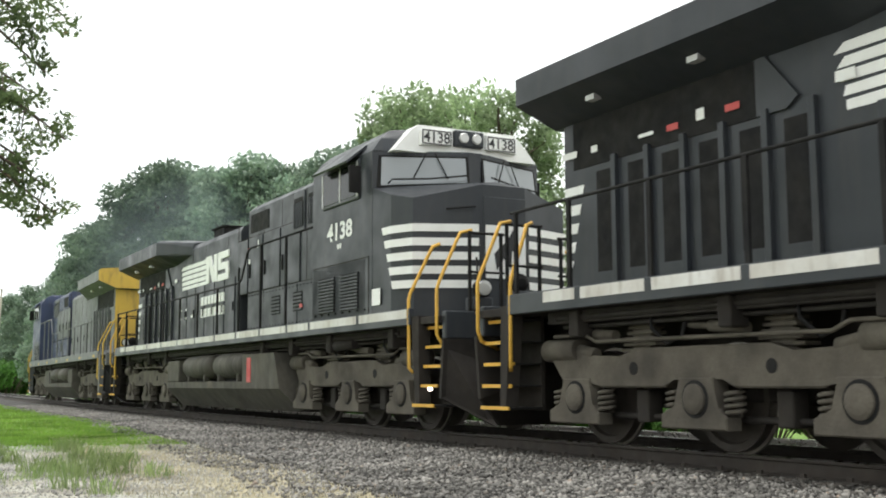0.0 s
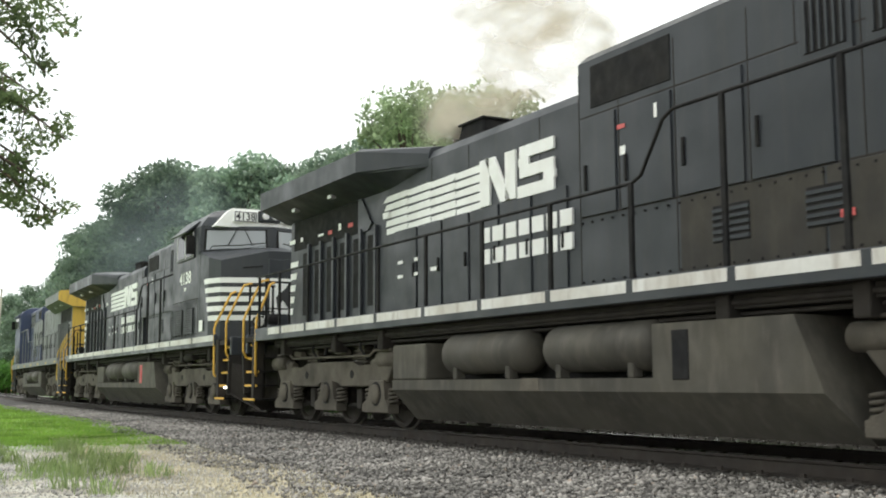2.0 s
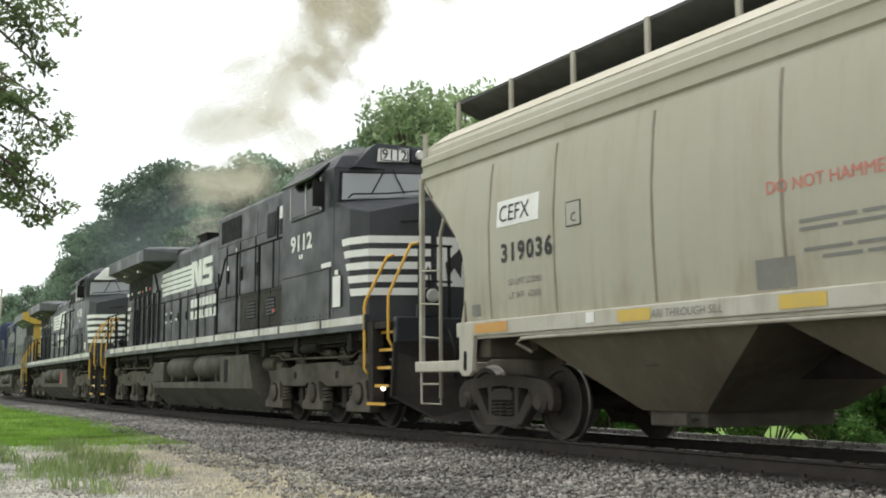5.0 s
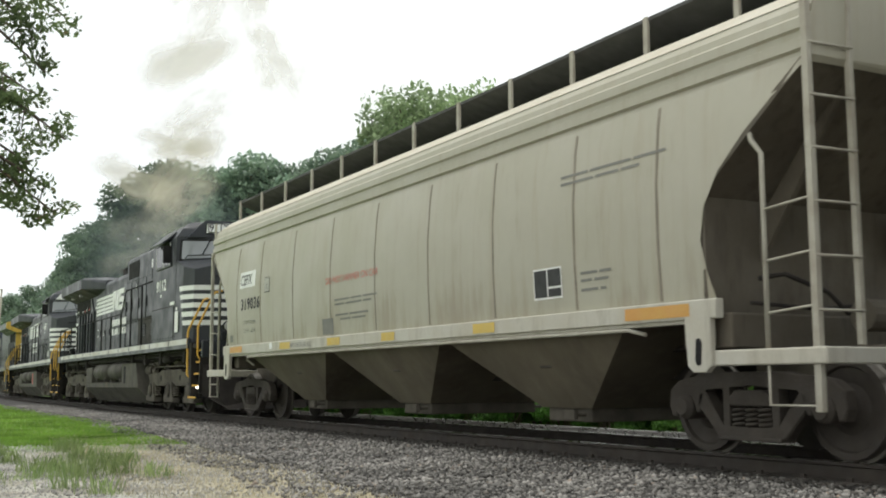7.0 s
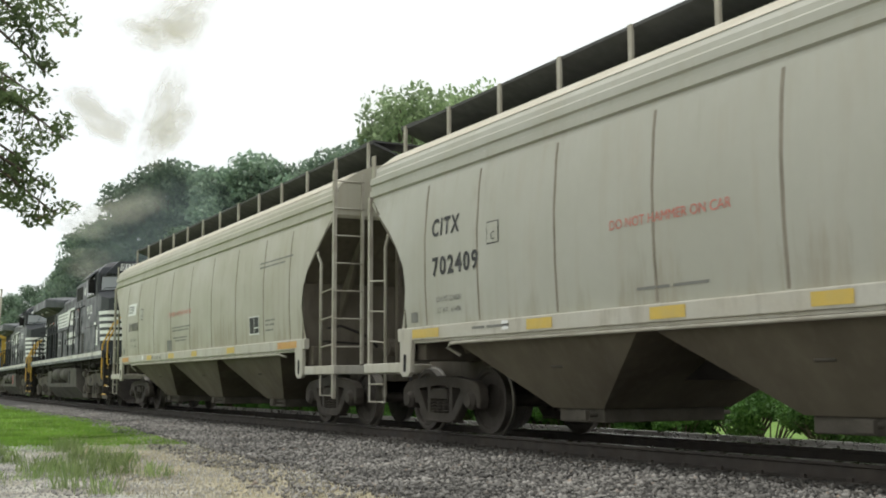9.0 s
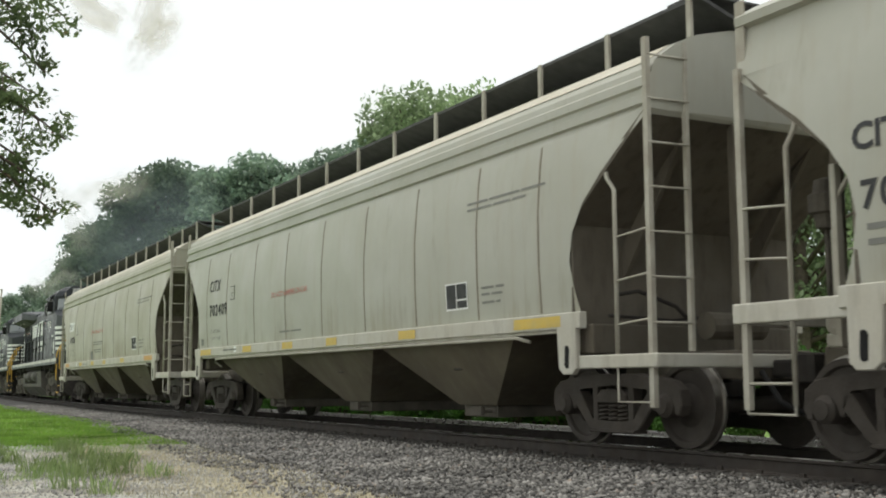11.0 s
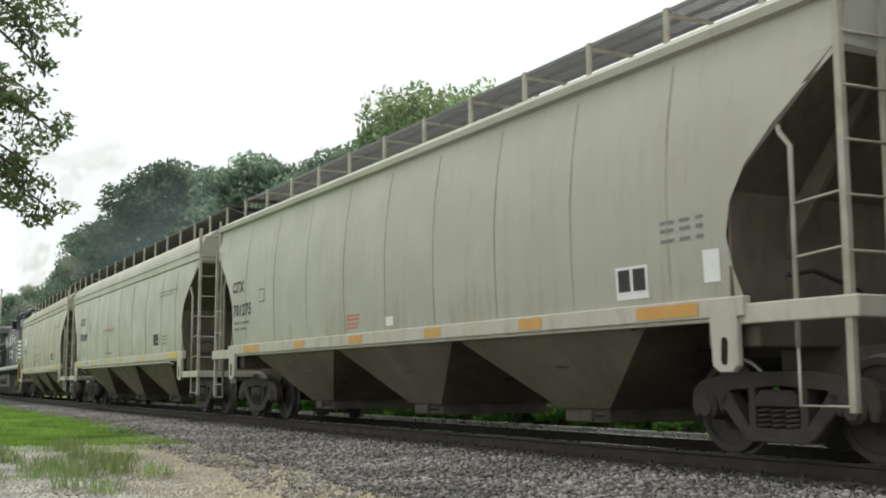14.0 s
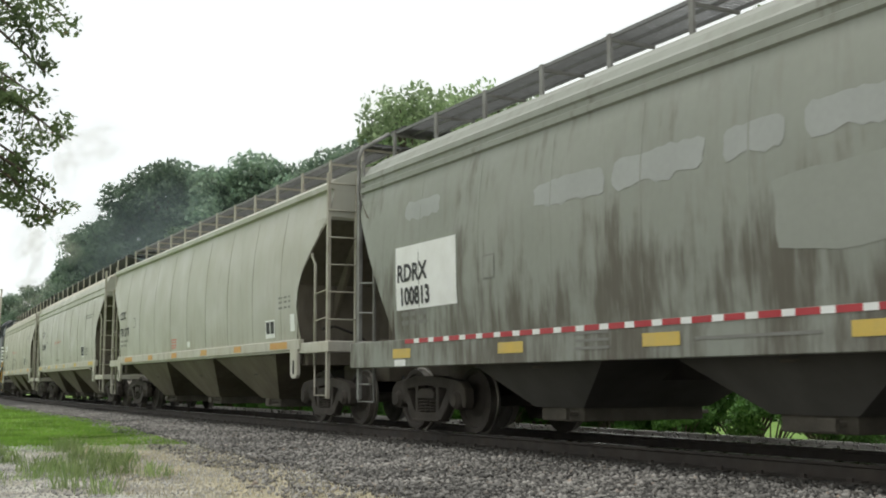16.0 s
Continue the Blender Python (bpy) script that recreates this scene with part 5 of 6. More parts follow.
            tube(bm, [(sx * 1.46, q * 9.76, 0.84), (x, q * 9.70, 0.9), (x, q * 9.69, 1.85), (x - sx * 0.02, q * 9.7, 1.95), (sx * 1.24, q * 9.78, 2.48), (sx * 1.18, q * 9.82, 2.62), (sx * 1.08, q * 9.85, 2.66)], 0.024, 8)
            part("grab_rail", bm, YELLOW if dark else CSXYEL, loco, "yellow bent tube handrail")
            bm = B()
            tube(bm, [(sx * 1.15, q * 10.56, 1.12), (sx * 1.42, q * 10.52, 1.22), (sx * 1.48, q * 10.5, 1.34), (sx * 1.48, q * 10.5, 1.95), (sx * 1.44, q * 10.5, 2.06), (sx * 1.2, q * 10.51, 2.58), (sx * 1.12, q * 10.52, 2.74), (sx * 0.95, q * 10.54, 2.78)], 0.024, 8)
            part("grab_rail", bm, YELLOW if dark else CSXYEL, loco, "yellow bent tube handrail")
            bm = B()
            lathe(bm, (0, 0, 0), 1, [(-0.14, 0.06), (-0.1, 0.12), (0.0, 0.13), (0.02, 0.11)], 16)
            for v in bm.verts:
                v.co = Vector((sx * 0.82 + v.co.y, q * (10.62 + v.co.x), 1.98 + v.co.z))
            dl = part("ditch_light", bm, SOOT, loco)
            bm = B()
            lathe(bm, (0, 0, 0), 1, [(0.0, 0.105), (0.025, 0.1), (0.035, 0.06)], 16)
            for v in bm.verts:
                v.co = Vector((sx * 0.82 + v.co.y, q * (10.645 + v.co.x), 1.98 + v.co.z))
            part("lens", bm, LENS, dl)
            bm = box(B(), sx * 0.82 - 0.16, sx * 0.82 + 0.16, q * 10.5 - 0.12, q * 10.5 + 0.12, 1.66, 1.86, 0.03)
            part("light_bracket", bm, paint if dark else CSXGREY, dl)
            for a in (0.35, 0.55):
                bm = B()
                tube(bm, [(sx * a, q * 10.6, 1.5), (sx * (a + 0.02), q * 10.85, 1.2), (sx * a, q * 10.85, 0.75)], 0.025, 6)
                part("control_hose", bm, SOOT, loco)
        for sx in (-1, 1):
            bm = B()
            for a in (0.5, 1.0):
                box(bm, sx * a - 0.02, sx * a + 0.02, q * 10.56 - 0.02, q * 10.56 + 0.02, 1.6, 2.75, 0.004)
            tube(bm, [(sx * 0.45, q * 10.56, 2.74), (sx * 1.02, q * 10.56, 2.74)], 0.02, 6)
            tube(bm, [(sx * 0.45, q * 10.56, 2.2), (sx * 1.02, q * 10.56, 2.2)], 0.016, 6)
            part("end_railing", bm, SOOT, loco)
        bm = B()
        for v in bmesh.ops.create_icosphere(bm, subdivisions=2, radius=0.035)["verts"]:
            v.co += Vector((-1.35, q * 10.05, 0.62))
        part("step_lamp", bm, LAMP_ON if dark else SOOT, loco, "small lit step lamp")
        coupler(loco, q * 11.08, q)
    # hood end
    bm = box(B(), -0.94, 0.94, 9.29, 9.32, 1.65, 3.74, 0.01)
    part("hood_end_panel", bm, paint if dark else CSXYEL, loco)
    if not dark:
        part("wing_end", prism(B(), full, "y", 9.49, 9.515), CSXYEL, loco, "yellow painted end of the radiator housing")
    if dark:
        for sx in (-1, 1):
            for k in range(5):
                z = 3.0 - k * 0.22
                bm = B()
                prism(bm, [(9.29, z), (8.9 + 0.06 * k, z), (8.94 + 0.06 * k, z - 0.12), (9.29, z - 0.12)], "x", sx * 0.952, sx * 0.958)
                part("hood_stripe", bm, WHITE, hood)
    # fuel tank: low body with a shelf for the air reservoirs between two high end blocks
    bm = B()
    prism(bm, [(-1.45, 0.74), (-1.45, 0.6), (-1.05, 0.17), (1.05, 0.17), (1.45, 0.6), (1.45, 0.74)], "y", -4.2, 3.8)
    for v in bm.verts:
        if v.co.y < 0:
            v.co.y -= 0.4 * (0.74 - v.co.z)
    tank = part("fuel_tank", bm, TANKM, loco, "dusty dark fuel tank")
    bm = B()
    prism(bm, [(-4.2, 0.74), (-3.95, 1.27), (-2.08, 1.27), (-2.08, 0.74)], "x", -1.45, 1.45)
    part("tank_block", bm, TANKM, tank)
    part("tank_block", box(B(), -1.45, 1.45, 2.77, 3.8, 0.74, 1.24, 0.03), TANKM, tank)
    # recess wall coloured black for the shade behind the reservoirs
    part("tank_core", box(B(), -1.0, 1.0, -2.08, 2.77, 0.74, 1.2), SOOT, tank)
    for sx in (-1, 1):
        for yc, L in ((1.32, 1.04), (-1.06, 1.0)):
            bm = B()
            prof = [(-L, 0.02), (-L + 0.02, 0.14), (-L + 0.07, 0.21), (-L + 0.16, 0.265), (L - 0.16, 0.265), (L - 0.07, 0.21), (L - 0.02, 0.14), (L, 0.02)]
            lathe(bm, (0, 0, 0), 1, prof, 22)
            for v in bm.verts:
                v.co = Vector((sx * 1.24 + v.co.y, yc + v.co.x, 1.07 + v.co.z))
            for f in bm.faces:
                f.smooth = len(f.verts) == 4
            ar = part("air_reservoir", bm, TANKM, tank, "dusty cylindrical air reservoir")
            for yy in (yc - 0.65, yc + 0.65):
                bm = box(B(), min(sx * 1.3, sx * 1.44), max(sx * 1.3, sx * 1.44), yy - 0.05, yy + 0.05, 0.74, 0.9, 0.015)
                part("saddle", bm, TANKM, ar)
        bm = B()
        prism(bm, [(0.32, 0.748), (-0.02, 0.748), (-0.05, 0.6), (0.38, 0.6)], "x", sx * 1.40, sx * 1.456)
        part("drip_tray", bm, GRIME, tank)
        bm = box(B(), min(sx * 1.44, sx * 1.46), max(sx * 1.44, sx * 1.46), -2.62, -2.38, 0.72, 1.2, 0.01)
        part("filler_plate", bm, RED if style == "new" else SOOT, tank)
        bm = B()
        tube(bm, [(sx * 1.3, 9.0, 1.42), (sx * 1.3, -9.0, 1.42)], 0.035, 7)
        tube(bm, [(sx * 1.2, 9.0, 1.32), (sx * 1.2, -9.0, 1.32)], 0.025, 7)
        for yy in (-8.8, -6.4, -4.6, -3.0, 4.4, 6.2, 8.6):
            box(bm, sx * 1.25 - 0.12, sx * 1.25 + 0.12, yy - 0.09, yy + 0.09, 1.2, 1.5, 0.02)
        tube(bm, [(sx * 1.25, -6.2, 1.3), (sx * 1.25, -7.3, 1.32)], 0.09, 10)
        part("piping", bm, UNDER, loco)
    loco_truck(loco, -6.97)
    loco_truck(loco, 6.75)
    return loco


loco_a = locomotive("black diesel locomotive with white nose stripes and yellow handrails", BLACK, "old")
loco_b = locomotive("black rebuilt diesel locomotive with white cab brow and nose stripes", BLACK, "new")
loco_c = locomotive("dirty blue, grey and yellow leading diesel locomotive", CSXBLUE, "csx")


# ---- trees, bushes, grass ----
def leaf_cloud(rng, centres, radii, counts, size, droop=0.0):
    """Leaf quads thrown about the given lumps, denser towards their skins."""
    vs = []
    for c, r, n in zip(centres, radii, counts):
        d = rng.normal(size=(n, 3))
        d /= np.linalg.norm(d, axis=1)[:, None]
        q = d * (rng.random((n, 1)) ** 0.45) * np.array(r)
        p = q + np.array(c)
        a = rng.normal(size=(n, 3))
        a /= np.linalg.norm(a, axis=1)[:, None]
        b = np.cross(a, rng.normal(size=(n, 3)))
        b /= np.linalg.norm(b, axis=1)[:, None]
        s = size * rng.uniform(0.6, 1.35, (n, 1))
        quad = np.stack([p - a * s * 0.9, p - b * s * 0.42, p + a * s * 0.9, p + b * s * 0.42], axis=1)
        vs.append(quad.reshape(-1, 3))
    v = np.concatenate(vs)
    return v, np.arange(len(v)).reshape(-1, 4)


def tree(name, label, height, spread, leaf, n_leaves, leaf_size, seed, low=0.25, lumps=34, tight=1.0):
    rng = np.random.default_rng(seed)
    t = tagged(empty(name), label, "tree")
    bm = B()
    r0 = height * 0.02
    lean = rng.uniform(-0.4, 0.4, 2)
    spine = [(lean[0] * k, lean[1] * k, height * 0.85 * k) for k in (0, 0.15, 0.35, 0.55, 0.75, 1.0)]
    tube(bm, spine, [r0 * 1.3, r0, r0 * 0.85, r0 * 0.65, r0 * 0.4, r0 * 0.1], 9)
    part("trunk", bm, BARK, t)
    bm = B()
    centres, radii, counts = [], [], []
    for i in range(lumps):
        h = low + (1 - low) * (i + rng.random()) / lumps
        k = (h - low) / (1 - low)
        wide = spread * (1.0 - 0.75 * k ** 1.8) * (0.75 + 0.25 * min(k * 5, 1))
        a = i * 2.4 + rng.random()
        rr = wide * rng.uniform(0.35, 0.95 + 0.25 * (1 - tight))
        c = (lean[0] * h + rr * math.cos(a), lean[1] * h + rr * math.sin(a), height * h * 0.95)
        size = height * rng.uniform(0.065, 0.12) * tight
        centres.append(c)
        radii.append((size * rng.uniform(0.9, 1.5), size * rng.uniform(0.9, 1.5), size * rng.uniform(0.6, 1.0)))
        counts.append(int(n_leaves / lumps * rng.uniform(0.6, 1.4)))
        if i % 2 == 0:
            hb = h * 0.78
            tube(bm, [(lean[0] * hb, lean[1] * hb, height * hb * 0.9), (c[0] * 0.55, c[1] * 0.55, height * (h * 0.9)), c], [r0 * 0.4, r0 * 0.22, r0 * 0.06], 5)
    part("branchwork", bm, BARK, t)
    v, f = leaf_cloud(rng, centres, radii, counts, leaf_size)
    mesh_from("crown", v, f, leaf, t)
    return t


FAR_A = tree("oak_tree", "tall dark green broadleaf tree in the wood, leaves paled with haze", 14.0, 4.6, LEAF_FAR, 16000, 0.19, 11, 0.12, 56, 0.8)
FAR_B = tree("oak_tree", "tall dark green broadleaf tree in the wood, leaves paled with haze", 14.0, 5.2, LEAF_FAR, 16000, 0.19, 12, 0.12, 60, 0.8)
MID_A = tree("maple_tree", "bright green broadleaf tree with an open crown", 14.0, 4.0, LEAF_MID, 10500, 0.15, 13, 0.15, 64, 0.54)
MID_B = tree("maple_tree", "bright green broadleaf tree with an open crown", 14.0, 4.4, LEAF_MID, 10500, 0.15, 14, 0.15, 68, 0.54)
# x, y and height of each tree
WOOD = [(18.8, 148.8, 13.0), (20.6, 138.5, 13.3), (19.7, 118.4, 13.0), (17.2, 93.4, 13.3), (17.9, 88.2, 14.3), (18.3, 82.0, 16.0), (19.9, 79.5, 17.4), (22.9, 81.9, 18.2), (23.4, 76.5, 17.1), (24.5, 74.0, 17.5), (26.4, 73.4, 16.8), (26.5, 69.1, 15.3), (25.2, 61.0, 15.0), (25.9, 58.5, 15.9), (28.2, 59.7, 17.5), (26.8, 53.7, 16.9), (29.1, 54.7, 16.9), (27.7, 48.7, 16.3), (30.1, 49.5, 16.6), (32.5, 50.4, 15.0), (31.0, 31.2, 14.2), (30.5, 28.9, 14.9), (32.9, 29.2, 14.6), (35.3, 29.5, 13.0), (15.3, 55.9, 9.2), (16.5, 47.2, 8.6),]
for k, (x, y, h) in enumerate(WOOD):
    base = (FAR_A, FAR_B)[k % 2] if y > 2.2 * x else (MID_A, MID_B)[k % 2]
    s = h / 14.0 * (1.0 if y > 2.2 * x else 1.06)
    o = copy_thing(base, Matrix.Translation((x, y, ground_height(x, y) - 0.1)) @ Matrix.Rotation(k * 1.7, 4, "Z"))
    o.scale = (s * (1.0 + 0.12 * math.sin(k * 2.1)), s * (1.0 + 0.12 * math.cos(k * 1.3)), s)
    tagged(o, group="trees of the wood")
for k, (x, y, h) in enumerate(((22.1, 168.6, 12.9), (23.9, 158.2, 10.5))):
    o = copy_thing((MID_A, MID_B)[k], Matrix.Translation((x, y, ground_height(x, y) - 0.1)) @ Matrix.Rotation(k * 2.0, 4, "Z"))
    o.scale = (h / 11, h / 11, h / 14)
    tagged(o, group="trees of the wood")
# the four first ones stand at the wood's back
for o, (x, y) in ((FAR_A, (62.0, 95.0)), (FAR_B, (75.0, 80.0)), (MID_A, (70.0, 40.0)), (MID_B, (52.0, 88.0))):
    o.location = (x, y, ground_height(x, y) - 0.1)
    tagged(o, group="trees of the wood")


def bush(label, size, n, seed):
    rng = np.random.default_rng(seed)
    b = tagged(empty("bush"), label, "bush", group="bushes behind the track")
    cs, rs, ns = [], [], []
    bm = B()
    for i in range(16):
        a, rr = rng.random() * 6.28, size * rng.random() ** 0.5 * 0.9
        c = (rr * math.cos(a), rr * math.sin(a), size * rng.uniform(0.15, 0.95))
        cs.append(c)
        rs.append((size * 0.33, size * 0.33, size * 0.26))
        ns.append(n // 16)
        tube(bm, [(c[0] * 0.2, c[1] * 0.2, -0.1), (c[0] * 0.6, c[1] * 0.6, c[2] * 0.6), c], [0.03, 0.02, 0.008], 5)
    part("stem", bm, BARK, b)
    v, f = leaf_cloud(rng, cs, rs, ns, 0.085)
    mesh_from("foliage", v, f, LEAF_BUSH, b)
    return b


BUSH_A = bush("low bright green bush behind the track", 1.5, 5000, 3)
BUSH_B = bush("low bright green bush behind the track", 1.3, 5000, 4)
rng = random.Random(8)
first = [BUSH_A, BUSH_B]
for k in range(64):
    s = 0.5 + k * 1.15 + rng.uniform(-0.5, 0.5)
    p = along(s, -5.3 - rng.uniform(0, 2.6))
    m = Matrix.Translation((p.x, p.y, ground_height(p.x, p.y))) @ Matrix.Rotation(rng.random() * 6.28, 4, "Z")
    sc = rng.uniform(0.75, 1.35)
    if first:
        o = first.pop()
        o.matrix_basis = m
    else:
        o = copy_thing((BUSH_A, BUSH_B)[k % 2], m)
    o.scale = (sc, sc, sc * rng.uniform(0.8, 1.2))


for k in range(22):
    s = 1.0 + k * 1.8 + rng.uniform(-0.3, 0.3)
    p = along(s, -4.25 - rng.uniform(0, 0.7))
    sc = rng.uniform(0.35, 0.6)
    o = copy_thing((BUSH_A, BUSH_B)[k % 2], Matrix.Translation((p.x, p.y, ground_height(p.x, p.y))) @ Matrix.Rotation(rng.random() * 6.28, 4, "Z"))
    o.scale = (sc, sc, sc)
    tagged(o, "low weedy growth beside the far ballast")


for k in range(16):
    x, y = 6.0 + 1.5 * k + rng.uniform(-0.5, 0.5), 128.0 + rng.uniform(-6, 6)
    o = copy_thing((BUSH_A, BUSH_B)[k % 2], Matrix.Translation((x - 6.0, y, ground_height(x, y))) @ Matrix.Rotation(rng.random() * 6.28, 4, "Z"))
    sc = rng.uniform(1.6, 2.6)
    o.scale = (sc, sc, sc)
    tagged(o, "bright green thicket beyond the bend")


def overhanging_tree():
    """The near tree whose boughs hang into view; its trunk stands beside the eye's view."""
    rng = np.random.default_rng(21)
    t = tagged(empty("elm_tree"), "near tree with hanging leafy boughs", "tree")
    root = Vector((-1.2, 12.0, ground_height(-1.2, 12.0) - 0.1))
    bm = B()
    tube(bm, [root, root + Vector((0.1, 0, 2.0)), root + Vector((0.3, 0.1, 4.5)), root + Vector((0.4, 0.2, 7.5)), root + Vector((0.5, 0.2, 10))], [0.28, 0.22, 0.18, 0.12, 0.04], 12)
    part("trunk", bm, BARK, t)
    bm = B()
    cs, rs, ns = [], [], []
    # boughs: height at the trunk, tip (sideways reach along the view's left border, height)
    tips = [(6.8, 3.1, 4.6), (6.6, 2.8, 4.95), (6.4, 2.85, 4.35), (6.2, 2.95, 3.97), (5.4, 3.2, 3.27), (5.2, 2.9, 3.45), (5.3, 2.7, 3.62), (4.6, 3.05, 2.42), (4.4, 2.95, 2.68), (4.5, 2.85, 2.95), (4.2, 2.7, 2.5)]
    for z0, reach, z1 in tips:
        a = root + Vector((0.3, 0.1, z0 - 0.4))
        tip = Vector((root.x + reach * 1.0, root.y + rng.uniform(-0.3, 0.3), z1))
        mid = a.lerp(tip, 0.55) + Vector((0, 0, 0.25))
        tube(bm, [a, mid, tip], [0.05, 0.028, 0.008], 6)
        for k in range(8):
            f = 0.5 + 0.5 * k / 7
            c = mid.lerp(tip, (f - 0.35) / 0.65) if f > 0.35 else mid
            off = Vector((rng.uniform(-0.12, 0.16), rng.uniform(-0.3, 0.3), rng.uniform(-0.3, 0.14)))
            c2 = c + off
            tube(bm, [c, c2], [0.01, 0.004], 4)
            cs.append(tuple(c2))
            rs.append((0.19, 0.26, 0.12))
            ns.append(72)
    part("branchwork", bm, BARK, t)
    v, f = leaf_cloud(rng, cs, rs, ns, 0.042)
    mesh_from("crown", v, f, LEAF_NEAR, t)
    # the rest of the crown, out of view
    v, f = leaf_cloud(rng, [(root.x - 1.0, root.y, 7.5), (root.x - 1.5, root.y + 1.0, 5.5)], [(2.0, 2.0, 1.6), (1.6, 1.6, 1.3)], [2500, 1800], 0.08)
    mesh_from("crown", v, f, LEAF_NEAR, t)
    return t


near_tree = overhanging_tree()


def grass(name, label, mat, n, place, hmin, hmax, wid, seed):
    rng = np.random.default_rng(seed)
    vs = []
    k = 0
    while k < n:
        x, y, h = place(rng)
        k += 1
        z = ground_height(x, y)
        a = rng.random() * 6.28
        hh = rng.uniform(hmin, hmax) * h
        dx, dy = math.cos(a) * wid, math.sin(a) * wid
        bx, by = rng.normal(0, 0.22, 2) * hh
        vs.append(((x - dx, y - dy, z - 0.02), (x + dx, y + dy, z - 0.02), (x + bx * 0.4 + dx * 0.7, y + by * 0.4 + dy * 0.7, z + hh * 0.6), (x + bx, y + by, z + hh)))
    v = np.array(vs).reshape(-1, 3)
    ob = mesh_from(name, v, np.arange(len(v)).reshape(-1, 4), mat)
    return tagged(ob, label, "grass", kind="stuff")


def meadow(rng):
    y = 15.6 + 50.0 * rng.random() ** 1.6
    hi = along(y).x - toe(y) - 0.1
    x = hi - (hi - (0.04 * y - 1.5)) * rng.random()
    if y < 16.4 + 1.6 * noise.noise((x * 0.8, 7.0, 0.0)) + 0.8 * noise.noise((x * 3.0, y * 2.0, 1.0)):
        y += 3.0
    return x, y, 1.0


TUFTS = [(0.9 + 2.1 * random.random() ** 1.3, 8.8 + 6.6 * random.random()) for _ in range(36)]


def tufty(rng):
    c = TUFTS[int(rng.integers(len(TUFTS)))]
    q = rng.normal(0, 0.1, 2)
    return c[0] + q[0], c[1] + q[1], 1.3 - min(abs(q[0]) * 2.5, 0.9)


def dry(rng):
    y = 7.5 + 12 * rng.random()
    x = along(y).x - toe(y) + 0.3 - 2.2 * rng.random()
    return x, y, 1.0


grass("grass", "short green grass beside the track", GRASSM, 80000, meadow, 0.02, 0.05, 0.012, 1)
grass("grass", "tall weedy green grass tufts on gravel", WEEDS, 3800, tufty, 0.02, 0.16, 0.0022, 2)
grass("grass", "thin dry straw beside the ballast", DRYGRASS, 16000, dry, 0.01, 0.045, 0.003, 3)


def trackside_post():
    t = tagged(empty("trackside_post"), "thin weathered wooden post beside the track", "post")
    x, y = 4.75, 40.3
    z = ground_height(x, y)
    part("pole", tube(B(), [(x, y, z - 0.2), (x, y, z + 2.0), (x + 0.02, y, z + 4.1)], [0.035, 0.032, 0.03], 10), POSTM, t)
    part("cap", box(B(), x - 0.02, x + 0.06, y - 0.04, y + 0.04, z + 4.08, z + 4.12, 0.006), POSTM, t)
    return t


trackside_post()


def pebbles():
    rng = np.random.default_rng(31)
    tet = np.array([(1, 0, -0.4), (-0.6, 0.8, -0.4), (-0.6, -0.8, -0.4), (0.1, 0.0, 0.8), (0.5, 0.7, 0.3)])
    fc = np.array([(0, 4, 3), (4, 1, 3), (1, 2, 3), (2, 0, 3), (0, 1, 4), (0, 2, 1)])
    vs, fs = [], []
    for i in range(9000):
        y = 8.3 + 9.0 * rng.random()
        x = 0.9 + (along(y).x - toe(y) - 0.9) * rng.random()
        r = 0.008 + 0.016 * rng.random() ** 2
        v = tet * rng.uniform(0.6, 1.3, (5, 3)) * r
        vs.append(v + np.array((x, y, ground_height(x, y) + 0.003)))
        fs.append(fc + 5 * i)
    m = leaf_material("pale_pebbles", (0.3, 0.29, 0.26), (0.62, 0.61, 0.57))
    [x for x in m.node_tree.nodes if x.type == "MIX_SHADER"][0].inputs[0].default_value = 0.0
    ob = mesh_from("pebbles", np.concatenate(vs), np.concatenate(fs), m)
    return tagged(ob, "loose pale pebbles on bare ground", "gravel", kind="stuff")


pebbles()


# ---- lettering and stickers on the cars ----
def dress_hopper_a(c):
    plate("label_panel", WHITE, c, 5.4, 6.31, 2.55, 2.87, side_w, "white panel with black marks")
    words("reporting_mark", "CEFX", 0.2, INK, c, 6.26, 2.61, lambda z: side_w(z) + 0.004, wide=0.98)
    words("car_number", "319036", 0.21, INK, c, 6.22, 2.13, side_w, wide=1.02, bold=0.010, spaced=1.22)
    words("small_lettering", "LD LMT 223000", 0.075, GREYINK, c, 6.08, 1.84, side_w)
    words("small_lettering", "LT WT   62000", 0.075, GREYINK, c, 6.07, 1.68, side_w)
    dress_common(c)
    words("stencil", "DO NOT HAMMER ON CAR", 0.11, PALE_RED, c, 1.88, 2.29, side_w, wide=1.02)
    bars("small_lettering", GREYINK, c, 1.52, 2.0, (0.6, 0.4, 0.5), 0.03, 0.05)
    bars("small_lettering", GREYINK, c, 1.52, 1.93, (0.4, 0.6, 0.3), 0.03, 0.05)
    bars("small_lettering", GREYINK, c, 1.49, 1.76, (0.5, 0.7), 0.03, 0.05)
    bars("small_lettering", GREYINK, c, 1.3, 1.69, (0.4, 0.5), 0.03, 0.05)
    plate("stained_patch", GREYINK, c, 1.6, 2.05, 1.48, 1.74, side_w, "worn dark sticker")
    words("sill_lettering", "ARI THROUGH SILL", 0.08, GREYINK, c, 3.43, 1.315, lambda z: 1.637, lean=0.15)


